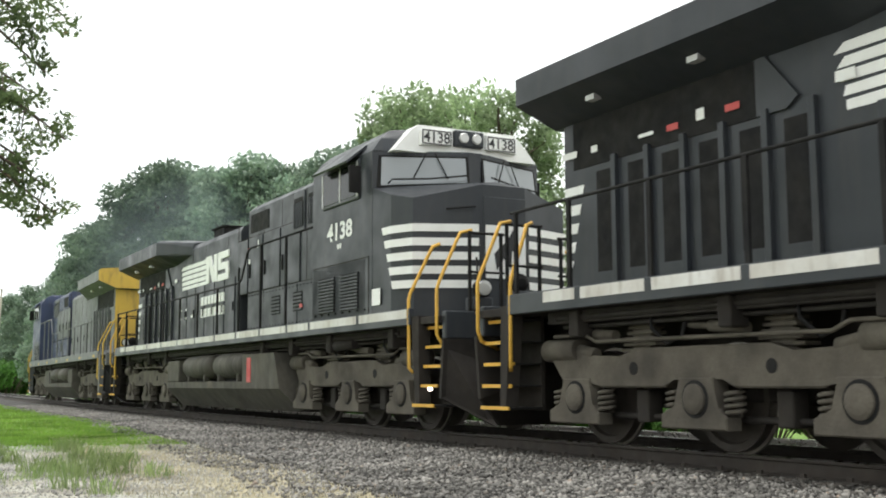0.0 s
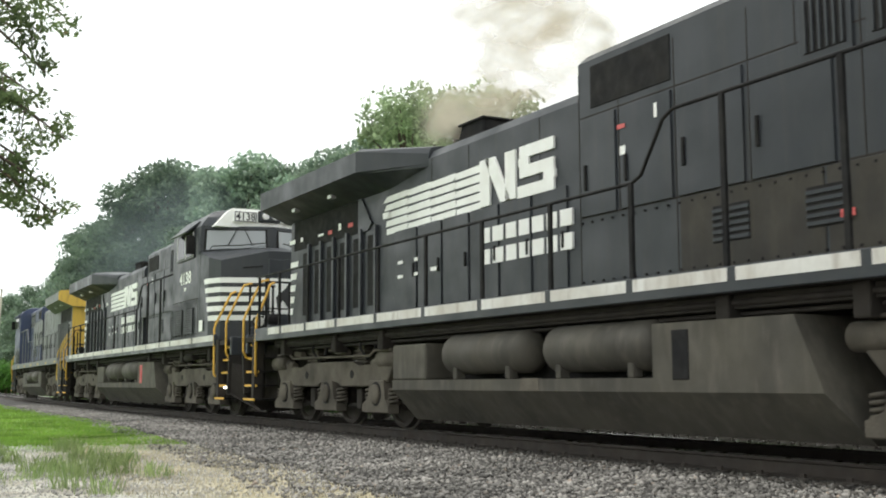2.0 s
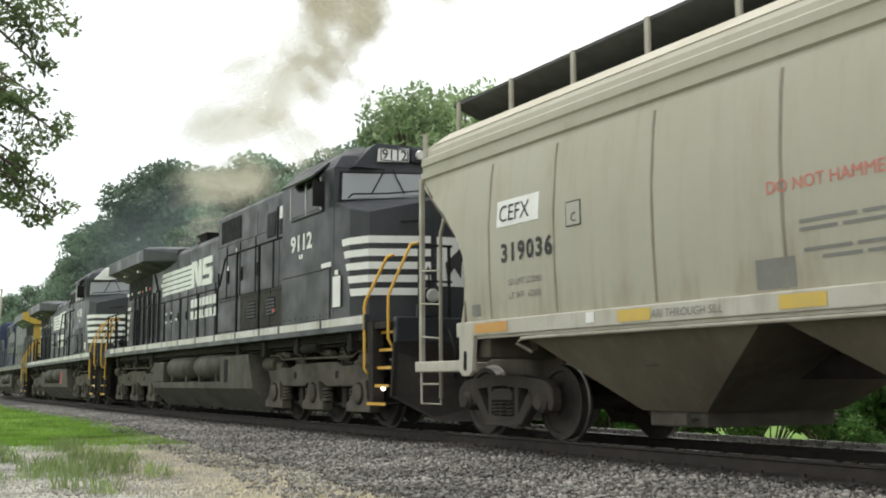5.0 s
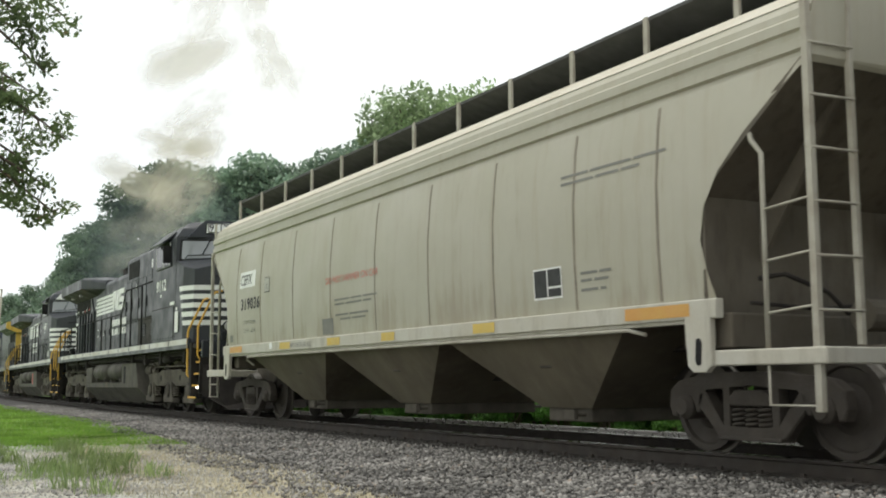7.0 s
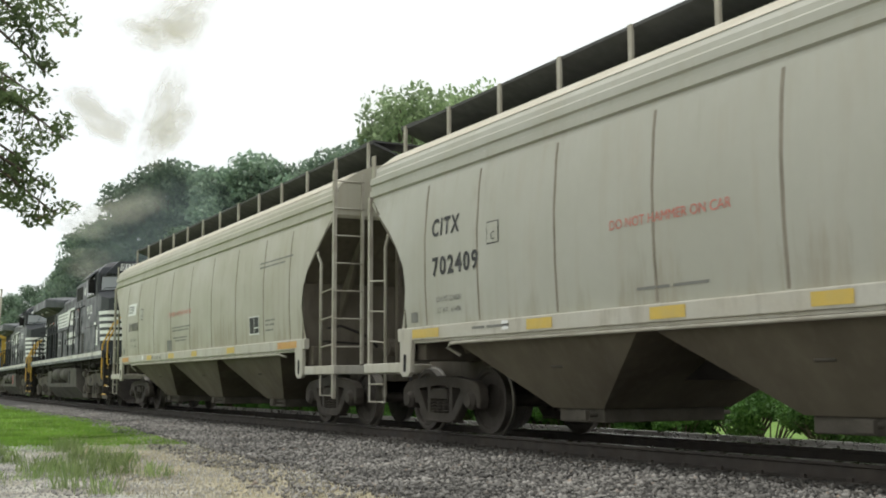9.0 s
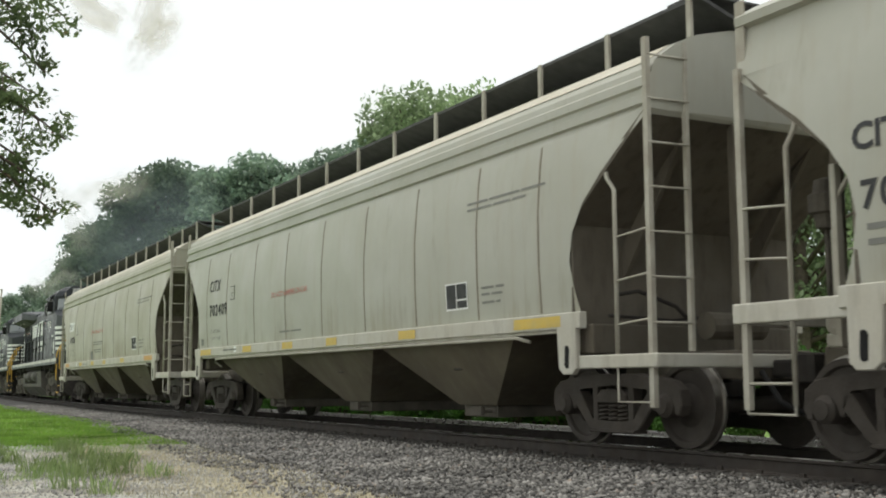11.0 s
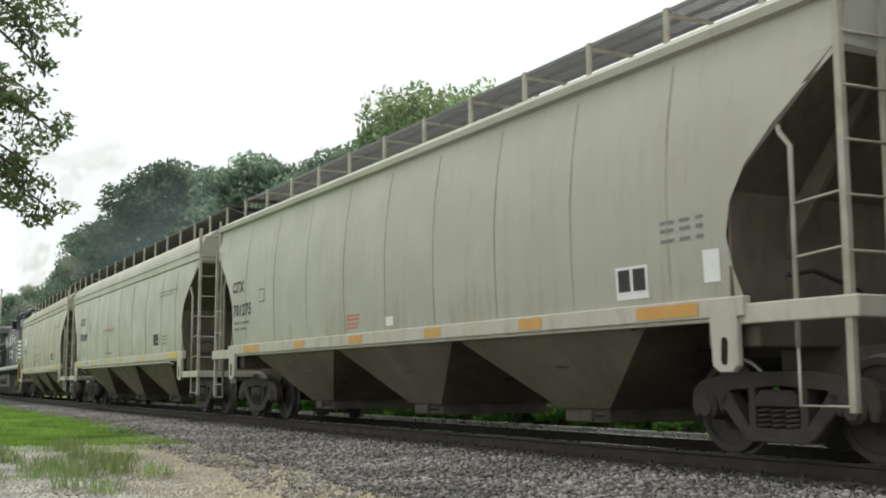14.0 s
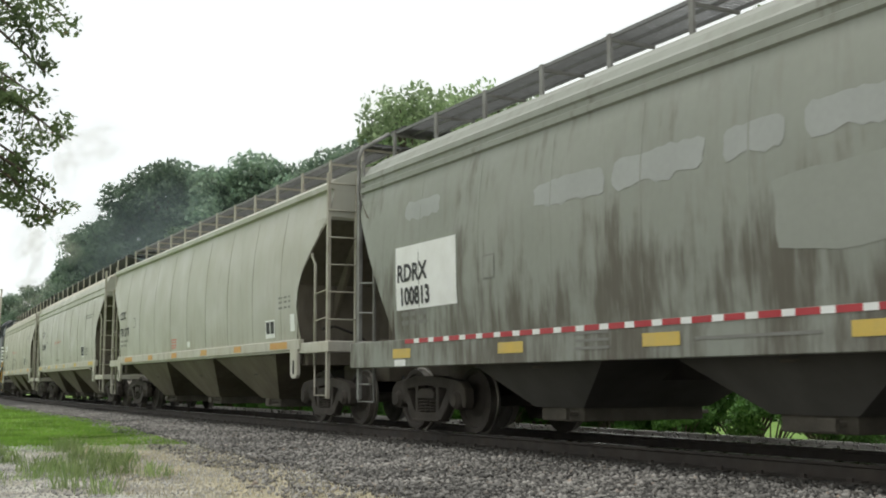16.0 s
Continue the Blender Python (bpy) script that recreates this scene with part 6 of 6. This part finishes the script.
def dress_common(c):
    plate("class_box", INK, c, 4.58, 4.86, 2.38, 2.66, side_w)
    plate("class_box_field", PALE, c, 4.595, 4.845, 2.395, 2.645, lambda z: side_w(z) + 0.003)
    words("class_letter", "C", 0.1, INK, c, 4.76, 2.43, lambda z: side_w(z) + 0.006)
    plate("data_plate", WHITE, c, -4.85, -4.28, 1.62, 1.97, side_w, "black and white data panel")
    for y0, y1, z0, z1 in ((-4.555, -4.305, 1.645, 1.95), (-4.83, -4.58, 1.76, 1.95), (-4.83, -4.58, 1.645, 1.735)):
        plate("data_field", INK, c, y0, y1, z0, z1, lambda z: side_w(z) + 0.004)
    bars("small_lettering", GREYINK, c, -5.2, 1.84, (0.3, 0.2), 0.03, 0.04)
    bars("small_lettering", GREYINK, c, -5.2, 1.76, (0.2, 0.25), 0.03, 0.04)
    bars("small_lettering", GREYINK, c, -5.2, 1.66, (0.3, 0.1), 0.03, 0.04)
    bars("small_lettering", GREYINK, c, -4.85, 2.93, (0.5, 0.7, 0.5), 0.03, 0.04)
    bars("small_lettering", GREYINK, c, -4.85, 2.85, (0.6, 0.4, 0.3), 0.03, 0.04)
    plate("end_placard", GREYINK, c, 6.75, 6.95, 1.52, 1.66, side_w)


def dress_hopper_b(c):
    words("reporting_mark", "CITX", 0.23, INK, c, 6.3, 2.64, side_w, bold=0.008, wide=0.86, spaced=1.22)
    words("car_number", "702409", 0.23, INK, c, 6.28, 2.12, side_w, bold=0.010, wide=1.02, spaced=1.24)
    words("small_lettering", "LD LMT 224600", 0.07, GREYINK, c, 6.2, 1.76, side_w)
    words("small_lettering", "LT WT   61400", 0.07, GREYINK, c, 6.18, 1.61, side_w)
    dress_common(c)
    words("stencil", "DO NOT HAMMER ON CAR", 0.10, PALE_RED, c, 2.4, 2.25, side_w)
    bars("small_lettering", GREYINK, c, 2.0, 1.6, (0.5, 0.5), 0.03, 0.05)
    bars("sill_lettering", GREYINK, c, 5.2, 1.36, (0.3, 0.5), 0.03, 0.05, lambda z: 1.637)


def dress_hopper_c(c):
    words("reporting_mark", "CITX", 0.21, INK, c, 7.1, 2.50, side_w, wide=1.0, bold=0.008)
    words("car_number", "701275", 0.22, INK, c, 7.04, 2.03, side_w, wide=1.02, spaced=1.16, bold=0.009)
    bars("small_lettering", GREYINK, c, 7.0, 1.86, (0.3, 0.1, 0.4), 0.05, 0.06)
    bars("small_lettering", GREYINK, c, 7.0, 1.74, (0.3, 0.35), 0.05, 0.1)
    plate("class_box", INK, c, 5.2, 5.48, 2.22, 2.47, side_w)
    plate("class_box_field", PALE, c, 5.215, 5.465, 2.235, 2.455, lambda z: side_w(z) + 0.003)
    plate("data_plate", WHITE, c, -5.98, -5.47, 1.52, 1.85, side_w, "black and white data panel")
    for y0, y1, z0, z1 in ((-5.7, -5.51, 1.6, 1.82), (-5.94, -5.75, 1.6, 1.82)):
        plate("data_field", INK, c, y0, y1, z0, z1, lambda z: side_w(z) + 0.004)
    for z in (2.2, 2.12, 2.02):
        bars("small_lettering", GREYINK, c, -6.2, z, (0.2, 0.15, 0.1), 0.035, 0.08)
    plate("paper_placard", WHITE, c, -7.0, -6.78, 1.6, 1.9, side_w, "pale paper placard")
    for k, z in enumerate((1.72, 1.66, 1.59, 1.53)):
        bars("stencil", PALE_RED, c, 1.4, z, (0.5 - 0.03 * k,), 0.03, 0.05)
    plate("white_sticker", WHITE, c, -0.25, 0.0, 1.52, 1.65, side_w)


def ragged_patch(c, y0, y1, z0, z1):
    """A roller-painted patch with uneven borders."""
    bm = B()
    cols, rows_ = 14, 5
    for_grid = []
    for i in range(cols + 1):
        y = y0 + (y1 - y0) * i / cols
        end = min(i, cols - i)
        lo = z0 + 0.07 * noise.noise((y * 3.1, 1.0, z0)) + 0.05 * noise.noise((y * 9.0, 5.0, z0)) + (0.05 if end == 0 else 0.0)
        hi = z1 + 0.04 * noise.noise((y * 2.3, 9.0, z1)) + 0.03 * noise.noise((y * 9.0, 3.0, z1)) - (0.05 if end == 0 else 0.0)
        col = []
        for j in range(rows_ + 1):
            z = lo + (hi - lo) * j / rows_
            shift = 0.06 * noise.noise((z * 6.0, y0, 2.0)) if end == 0 else 0.0
            col.append(bm.verts.new((-(side_w(z) + 0.004), y + shift, z)))
        for_grid.append(col)
    for i in range(cols):
        for j in range(rows_):
            bm.faces.new((for_grid[i][j], for_grid[i + 1][j], for_grid[i + 1][j + 1], for_grid[i][j + 1])).smooth = True
    return part("painted_patch", bm, PATCH if y1 - y0 < 2 and z0 > 2.65 else FADED_PATCH, c, "lighter grey painted-out patch")


def dress_hopper_d(c):
    plate("label_panel", WHITE, c, 5.25, 7.0, 1.71, 2.6, side_w, "white panel with black marks", cols=2)
    words("reporting_mark", "RDRX", 0.235, INK, c, 6.95, 2.11, lambda z: side_w(z) + 0.004, bold=0.010, wide=1.0)
    words("car_number", "100813", 0.235, INK, c, 6.88, 1.78, lambda z: side_w(z) + 0.004, bold=0.012, wide=0.9)
    bars("small_lettering", GREYINK, c, 6.85, 1.62, (0.2, 0.15, 0.3), 0.06, 0.06)
    bars("small_lettering", GREYINK, c, 6.85, 1.5, (0.2, 0.15, 0.3), 0.06, 0.06)
    plate("class_box", GREYINK, c, 4.3, 4.58, 1.96, 2.26, side_w)
    plate("class_box_field", GREEN_GREY, c, 4.32, 4.56, 1.98, 2.24, lambda z: side_w(z) + 0.003)
    # painted-out patches
    for y0, y1, z0, z1 in ((5.74, 6.75, 2.96, 3.22), (2.1, 3.42, 2.66, 2.96), (0.56, 1.94, 2.66, 2.98), (-0.42, 0.32, 2.7, 2.98), (-1.7, -0.66, 2.7, 3.0), (-3.4, -0.3, 1.76, 2.46), (-4.6, -3.0, 2.6, 3.1)):
        ragged_patch(c, y0, y1, z0, z1)
    y = 6.62
    k = 0
    while y > -6.7:
        plate("reflective_tape", TAPE_RED if k % 2 == 0 else WHITE, c, y - (0.27 if k % 2 == 0 else 0.15), y, 1.235, 1.295, lambda z: 1.655, proud=0.012)
        y -= 0.27 if k % 2 == 0 else 0.15
        k += 1
    for yy in (7.0, 4.16, 1.46, -1.09, -3.6, -6.1):
        plate("reflector", REFLY, c, yy - 0.55, yy, 1.04, 1.17, lambda z: 1.662)
    plate("white_reflector", WHITE, c, 6.6, 6.95, 0.93, 1.02, lambda z: 1.662)
    bars("sill_lettering", GREYINK, c, 2.6, 1.2, (0.6,), 0.03, 0.1, lambda z: 1.662)
    bars("sill_lettering", GREYINK, c, 2.6, 1.12, (0.6,), 0.03, 0.1, lambda z: 1.662)
    bars("sill_lettering", GREYINK, c, 2.6, 1.04, (0.6,), 0.03, 0.1, lambda z: 1.662)
    bars("sill_lettering", GREYINK, c, 0.7, 1.08, (1.5,), 0.03, 0.1, lambda z: 1.662)


dress_hopper_a(hopper_a)
dress_hopper_b(hopper_b)
dress_hopper_c(hopper_c)
dress_hopper_d(hopper_d)


def slanted(name, mat, parent, corners, w):
    bm = B()
    prism(bm, corners, "x", -(w + 0.006), -(w - 0.034))
    return part(name, bm, mat, parent)


def dress_ns(loco, number, y_num, z_num, style):
    words("road_number", number, 0.27, WHITE, loco, y_num, z_num, cab_w, bold=0.012, wide=1.35)
    bars("small_lettering", WHITE, loco, y_num - 0.42, z_num - 0.16, (0.07, 0.07), 0.08, 0.03, cab_w)
    # number boards carry the number in black
    for sx in (-1, 1):
        cu = bpy.data.curves.new("board_number", "FONT")
        cu.body, cu.size, cu.align_x, cu.offset = number, 0.235, "CENTER", 0.003
        tmp = bpy.data.objects.new("board_number", cu)
        me = bpy.data.meshes.new_from_object(tmp)
        bpy.data.objects.remove(tmp)
        bpy.data.curves.remove(cu)
        for v in me.vertices:
            v.co = Vector((sx * 0.578 + v.co.x * 0.98, -8.827, 4.38 + v.co.y))
        me.materials.clear()
        me.materials.append(INK)
        ob = new("board_number", me)
        ob.parent = loco
        # black line round the number board
        bm = B()
        for x0, x1, za, zb in ((0.33, 0.83, 4.552, 4.57), (0.33, 0.83, 4.345, 4.363), (0.325, 0.343, 4.355, 4.56), (0.817, 0.835, 4.355, 4.56)):
            box(bm, min(sx * x0, sx * x1), max(sx * x0, sx * x1), -8.828, -8.822, za, zb)
        part("board_border", bm, INK, loco)
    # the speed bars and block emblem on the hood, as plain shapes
    y0 = 5.03 if style == "old" else 4.46
    z0 = 3.04
    for k in range(5):
        z = z0 + k * 0.13
        y = y0
        for wd in ((0.76, 0.76, 0.76, 0.7) if style == "old" else (0.75, 0.74, 0.7)):
            slanted("speed_bar", WHITE, loco, [(y + 0.03 * k, z), (y - wd + 0.03, z), (y - wd + 0.03, z + 0.105), (y + 0.03 * k * 0, z + 0.09)], 0.95)
            y -= wd
    ye = y0 - (2.98 if style == "old" else 2.19)
    g = 1.25
    for dy in (0.0, 0.52):
        slanted("emblem_block", WHITE, loco, [(ye - dy * g, z0 + 0.02), (ye - dy * g - 0.25, z0 + 0.02), (ye - dy * g - 0.25, z0 + 0.66), (ye - dy * g, z0 + 0.66)], 0.978)
    slanted("emblem_block", WHITE, loco, [(ye - 0.1 * g, z0 + 0.66), (ye - 0.3 * g, z0 + 0.66), (ye - 0.62 * g, z0 + 0.02), (ye - 0.42 * g, z0 + 0.02)], 0.978)
    for a, b, z in ((0.80, 1.42, 0.51), (0.80, 1.42, 0.255), (0.76, 1.42, 0.0)):
        slanted("emblem_block", WHITE, loco, [(ye - a * g, z0 + z), (ye - b * g, z0 + z), (ye - b * g, z0 + z + 0.155), (ye - a * g, z0 + z + 0.155)], 0.978)
    for a, b, z in ((0.78, 0.97, 0.41), (1.24, 1.44, 0.155)):
        slanted("emblem_block", WHITE, loco, [(ye - a * g, z0 + z), (ye - b * g, z0 + z), (ye - b * g, z0 + z + 0.1), (ye - a * g, z0 + z + 0.1)], 0.978)
    # two lines of company lettering as plain bars
    yb, stretch_ = (2.06, 1.17) if style == "old" else (2.63, 1.0)
    for z in (2.56, 2.27):
        y = yb
        for wd in (0.28, 0.29, 0.27, 0.26, 0.28, 0.25, 0.27):
            wd *= stretch_
            slanted("name_bar", WHITE, loco, [(y, z), (y - wd + 0.07, z), (y - wd + 0.07, z + 0.2), (y, z + 0.2)], 0.978)
            y -= wd
    # stickers and notices
    if style == "old":
        plate("white_placard", WHITE, loco, -8.75, -8.42, 1.92, 2.42, cab_w, "white paper placard")
        plate("white_placard", WHITE, loco, -8.65, -8.5, 2.44, 2.52, cab_w)
        plate("notice", WHITE, loco, -8.35, -7.92, 2.6, 2.68, cab_w)
        plate("notice", WHITE, loco, -6.0, -5.85, 3.72, 3.95, lambda z: 1.502)
    else:
        plate("white_placard", WHITE, loco, -8.75, -8.45, 1.85, 2.1, cab_w, "white paper placard")
    for y, z, m, a, b in ((9.0, 3.34, WHITE, 0.3, 0.08), (8.6, 3.34, WHITE, 0.12, 0.08), (7.6, 3.34, WHITE, 0.25, 0.04), (7.2, 3.32, RED, 0.18, 0.07), (6.8, 3.34, WHITE, 0.12, 0.12), (6.3, 3.34, RED, 0.2, 0.07), (4.9, 3.3, WHITE, 0.22, 0.1), (-1.2, 3.5, RED, 0.14, 0.05), (-1.2, 3.2, WHITE, 0.1, 0.1), (-1.75, 3.5, WHITE, 0.05, 0.16), (-5.4, 3.38, RED, 0.2, 0.05), (-4.3, 2.1, RED, 0.16, 0.07), (4.4, 2.52, WHITE, 0.18, 0.05), (3.9, 2.52, WHITE, 0.12, 0.05), (4.4, 2.3, WHITE, 0.18, 0.05), (3.9, 2.3, WHITE, 0.12, 0.05), (3.3, 2.32, WHITE, 0.2, 0.06)):
        wv = 1.028 if -5.9 < y < -0.4 else 0.978
        plate("sticker", m, loco, y, y + a, z, z + b, lambda zz: wv)


dress_ns(loco_a, "9112", -6.45, 3.02, "old")
dress_ns(loco_b, "4138", -6.66, 3.02, "new")


# ---- exhaust smoke ----
def smoke_material(name, color, density, grain):
    m = bpy.data.materials.new(name)
    m.use_nodes = True
    n, l = m.node_tree.nodes, m.node_tree.links
    n.remove(n["Principled BSDF"])
    tc = n.new("ShaderNodeTexCoord")
    sep = n.new("ShaderNodeSeparateXYZ")
    l.new(tc.outputs["Object"], sep.inputs[0])
    flat = n.new("ShaderNodeCombineXYZ")
    l.new(sep.outputs["X"], flat.inputs["X"])
    l.new(sep.outputs["Y"], flat.inputs["Y"])
    ln = n.new("ShaderNodeVectorMath")
    ln.operation = "LENGTH"
    l.new(flat.outputs[0], ln.inputs[0])
    oi = n.new("ShaderNodeObjectInfo")
    tx = n.new("ShaderNodeTexNoise")
    tx.inputs["Scale"].default_value, tx.inputs["Detail"].default_value = grain, 5
    tx.noise_dimensions = "4D"
    l.new(tc.outputs["Object"], tx.inputs["Vector"])
    wv = n.new("ShaderNodeMath")
    wv.operation = "MULTIPLY"
    wv.inputs[1].default_value = 40.0
    l.new(oi.outputs["Random"], wv.inputs[0])
    l.new(wv.outputs[0], tx.inputs["W"])
    # soft border, broken up by the noise
    ad = n.new("ShaderNodeMath")
    ad.operation = "MULTIPLY_ADD"
    ad.inputs[1].default_value, ad.inputs[2].default_value = 3.4, -1.5
    l.new(tx.outputs["Fac"], ad.inputs[0])
    su = n.new("ShaderNodeMath")
    su.operation = "SUBTRACT"
    l.new(ad.outputs[0], su.inputs[0])
    l.new(ln.outputs["Value"], su.inputs[1])
    mr = n.new("ShaderNodeMapRange")
    mr.interpolation_type = "SMOOTHSTEP"
    mr.inputs["From Min"].default_value, mr.inputs["From Max"].default_value = -0.85, 0.35
    mr.inputs["To Max"].default_value = density
    l.new(su.outputs[0], mr.inputs["Value"])
    edge = n.new("ShaderNodeMapRange")
    edge.interpolation_type = "SMOOTHSTEP"
    edge.inputs["From Min"].default_value, edge.inputs["From Max"].default_value = 1.0, 0.45
    l.new(ln.outputs["Value"], edge.inputs["Value"])
    al = n.new("ShaderNodeMath")
    al.operation = "MULTIPLY"
    l.new(mr.outputs[0], al.inputs[0])
    l.new(edge.outputs[0], al.inputs[1])
    df = n.new("ShaderNodeBsdfDiffuse")
    df.inputs["Color"].default_value = (*color, 1)
    tl = n.new("ShaderNodeBsdfTranslucent")
    tl.inputs["Color"].default_value = (*color, 1)
    mx = n.new("ShaderNodeMixShader")
    mx.inputs[0].default_value = 0.5
    l.new(df.outputs[0], mx.inputs[1])
    l.new(tl.outputs[0], mx.inputs[2])
    tr = n.new("ShaderNodeBsdfTransparent")
    out = n.new("ShaderNodeMixShader")
    l.new(al.outputs[0], out.inputs[0])
    l.new(tr.outputs[0], out.inputs[1])
    l.new(mx.outputs[0], out.inputs[2])
    l.new(out.outputs[0], n["Material Output"].inputs["Surface"])
    return m


SMOKE = smoke_material("brown_exhaust_smoke", (0.62, 0.56, 0.46), 0.95, 1.4)
MID_SMOKE = smoke_material("beige_exhaust_smoke", (0.76, 0.7, 0.59), 0.6, 1.4)
THIN_SMOKE = smoke_material("thin_beige_exhaust_smoke", (0.84, 0.8, 0.7), 0.26, 1.3)
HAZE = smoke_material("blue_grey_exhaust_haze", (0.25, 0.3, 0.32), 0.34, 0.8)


def puff_mesh(name, mat):
    """A billow: one domed, crumpled skin of smoke."""
    bm = B()
    rings, n = 6, 20
    centre = bm.verts.new((0, 0, 0.3))
    last = None
    for i in range(1, rings + 1):
        r = i / rings
        row = []
        for j in range(n):
            x, y = r * math.cos(6.2832 * j / n), r * math.sin(6.2832 * j / n)
            row.append(bm.verts.new((x, y, 0.3 * (1 - r * r) + 0.1 * noise.noise((x * 2, y * 2, 3.3)))))
        for j in range(n):
            b, c = row[j], row[(j + 1) % n]
            f = bm.faces.new((centre, b, c)) if last is None else bm.faces.new((last[j], b, c, last[(j + 1) % n]))
            f.smooth = True
        last = row
    me = bpy.data.meshes.new(name)
    bm.to_mesh(me)
    bm.free()
    me.materials.append(mat)
    return me


PUFF_ME, MID_ME, THIN_ME, HAZE_ME = puff_mesh("smoke_puff", SMOKE), puff_mesh("smoke_puff", MID_SMOKE), puff_mesh("smoke_puff", THIN_SMOKE), puff_mesh("smoke_haze", HAZE)
PUFFS = []
prng = random.Random(17)
for k in range(34):
    # a hard pull in the first seconds, then thinner and thinner
    start = -0.4 + k * 0.24 if k < 13 else 2.7 + (k - 13) * 0.3 if k < 23 else 5.9 + (k - 23) * 0.85
    me, text = (PUFF_ME, "dense billow of brown diesel exhaust smoke") if k < 13 else (MID_ME, "soft billow of beige diesel exhaust smoke") if k < 23 else (THIN_ME, "faint thin billow of beige exhaust smoke")
    ob = tagged(new("smoke_puff", me), text, "smoke", group="exhaust smoke")
    size = prng.uniform(0.9, 1.12)
    ob.scale = (size * (prng.uniform(1.2, 1.7) if k < 13 else prng.uniform(1.7, 2.3)), size, size)
    ob.visible_shadow = False
    PUFFS.append((ob, start, prng.uniform(-0.5, 0.5), prng.uniform(0.6, 1.2), prng.uniform(-60, 60), prng.uniform(-0.4, 0.4)))
HAZES = []
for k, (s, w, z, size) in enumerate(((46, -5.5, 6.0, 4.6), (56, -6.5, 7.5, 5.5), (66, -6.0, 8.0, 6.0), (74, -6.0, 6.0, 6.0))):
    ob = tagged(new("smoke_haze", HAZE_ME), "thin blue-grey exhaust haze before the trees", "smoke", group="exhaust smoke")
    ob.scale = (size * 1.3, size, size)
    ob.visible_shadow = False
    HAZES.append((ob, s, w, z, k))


# ---- motion ----
CARS = [(loco_c, 43.9, 6.85, True), (loco_b, 21.82, 6.85, False), (loco_a, -0.22, 6.85, False), (hopper_a, -20.27, 7.1, False), (hopper_b, -38.43, 7.1, False), (hopper_c, -56.5, 7.1, False), (hopper_d, -74.52, 7.1, False)]
FLIP = Matrix.Rotation(math.pi, 4, "Z")


def motions():
    for car, u, half, turned in CARS:
        rows = []
        for k in range(33):
            t = k * 0.5
            m = car_pose(t, u, half)
            rows.append((t, m @ FLIP if turned else m))
        walk(car, rows)
    turned_trucks = {o for o in loco_c.children_recursive}
    for ws, y, r in WHEELS:
        way = 1.0 if ws in turned_trucks else -1.0
        rows = []
        for k in range(161):
            t = k * 0.1
            rows.append((t, Matrix.Translation((0, y, r)) @ Matrix.Rotation(way * run(t) / r, 4, "X")))
        walk(ws, rows)

    # smoke: each billow rides in the engine hood until it leaves the stack, then rises and lags behind
    for ob, start, side, lift, roll, spread in PUFFS:
        rows = []
        times = sorted({round(x, 2) for x in [i * 0.5 for i in range(33)] + [max(start, 0.0), max(start, 0.0) + 0.2, max(start, 0.0) + 0.4, max(start, 0.0) + 0.6] if x <= 16})
        for t in times:
            if t <= start:
                p = along(run(t) + STACK_Y, 0, 2.75)
            else:
                a = t - start
                go = 1.5 * a + 3.4 * (1 - math.exp(-a / 0.9))
                p = along(run(start) + STACK_Y + go * (0.85 + 0.3 * spread), side * min(a, 3.0), 4.0 + lift * (1.9 * (1 - math.exp(-a / 0.5)) + 0.75 * a) + (1.5 * max(a - 3.0, 0.0) if start < 5.5 else 0.0))
            turn = min(max(t - start, 0.0) / 0.4, 1.0) * (62 + 14 * side)
            m = Matrix.Translation(p) @ Matrix.Rotation(math.radians(turn), 4, "Z") @ Matrix.Rotation(math.radians(-90), 4, "Y") @ Matrix.Rotation(math.radians(90 + (roll * min((t - start) / 2, 1.5) if t > start else 0)), 4, "Z")
            rows.append((t, m))
        walk(ob, rows)
    for ob, s, w, z, k in HAZES:
        rows = []
        for t in (0.0, 4.0, 8.0, 12.0, 16.0):
            p = along(s + 0.25 * t, w, z + 0.03 * t)
            rows.append((t, Matrix.Translation(p) @ Matrix.Rotation(math.radians(68 + 5 * (k % 3)), 4, "Z") @ Matrix.Rotation(math.radians(-90), 4, "Y") @ Matrix.Rotation(math.radians(70 + k * 15), 4, "Z")))
        walk(ob, rows)


motions()
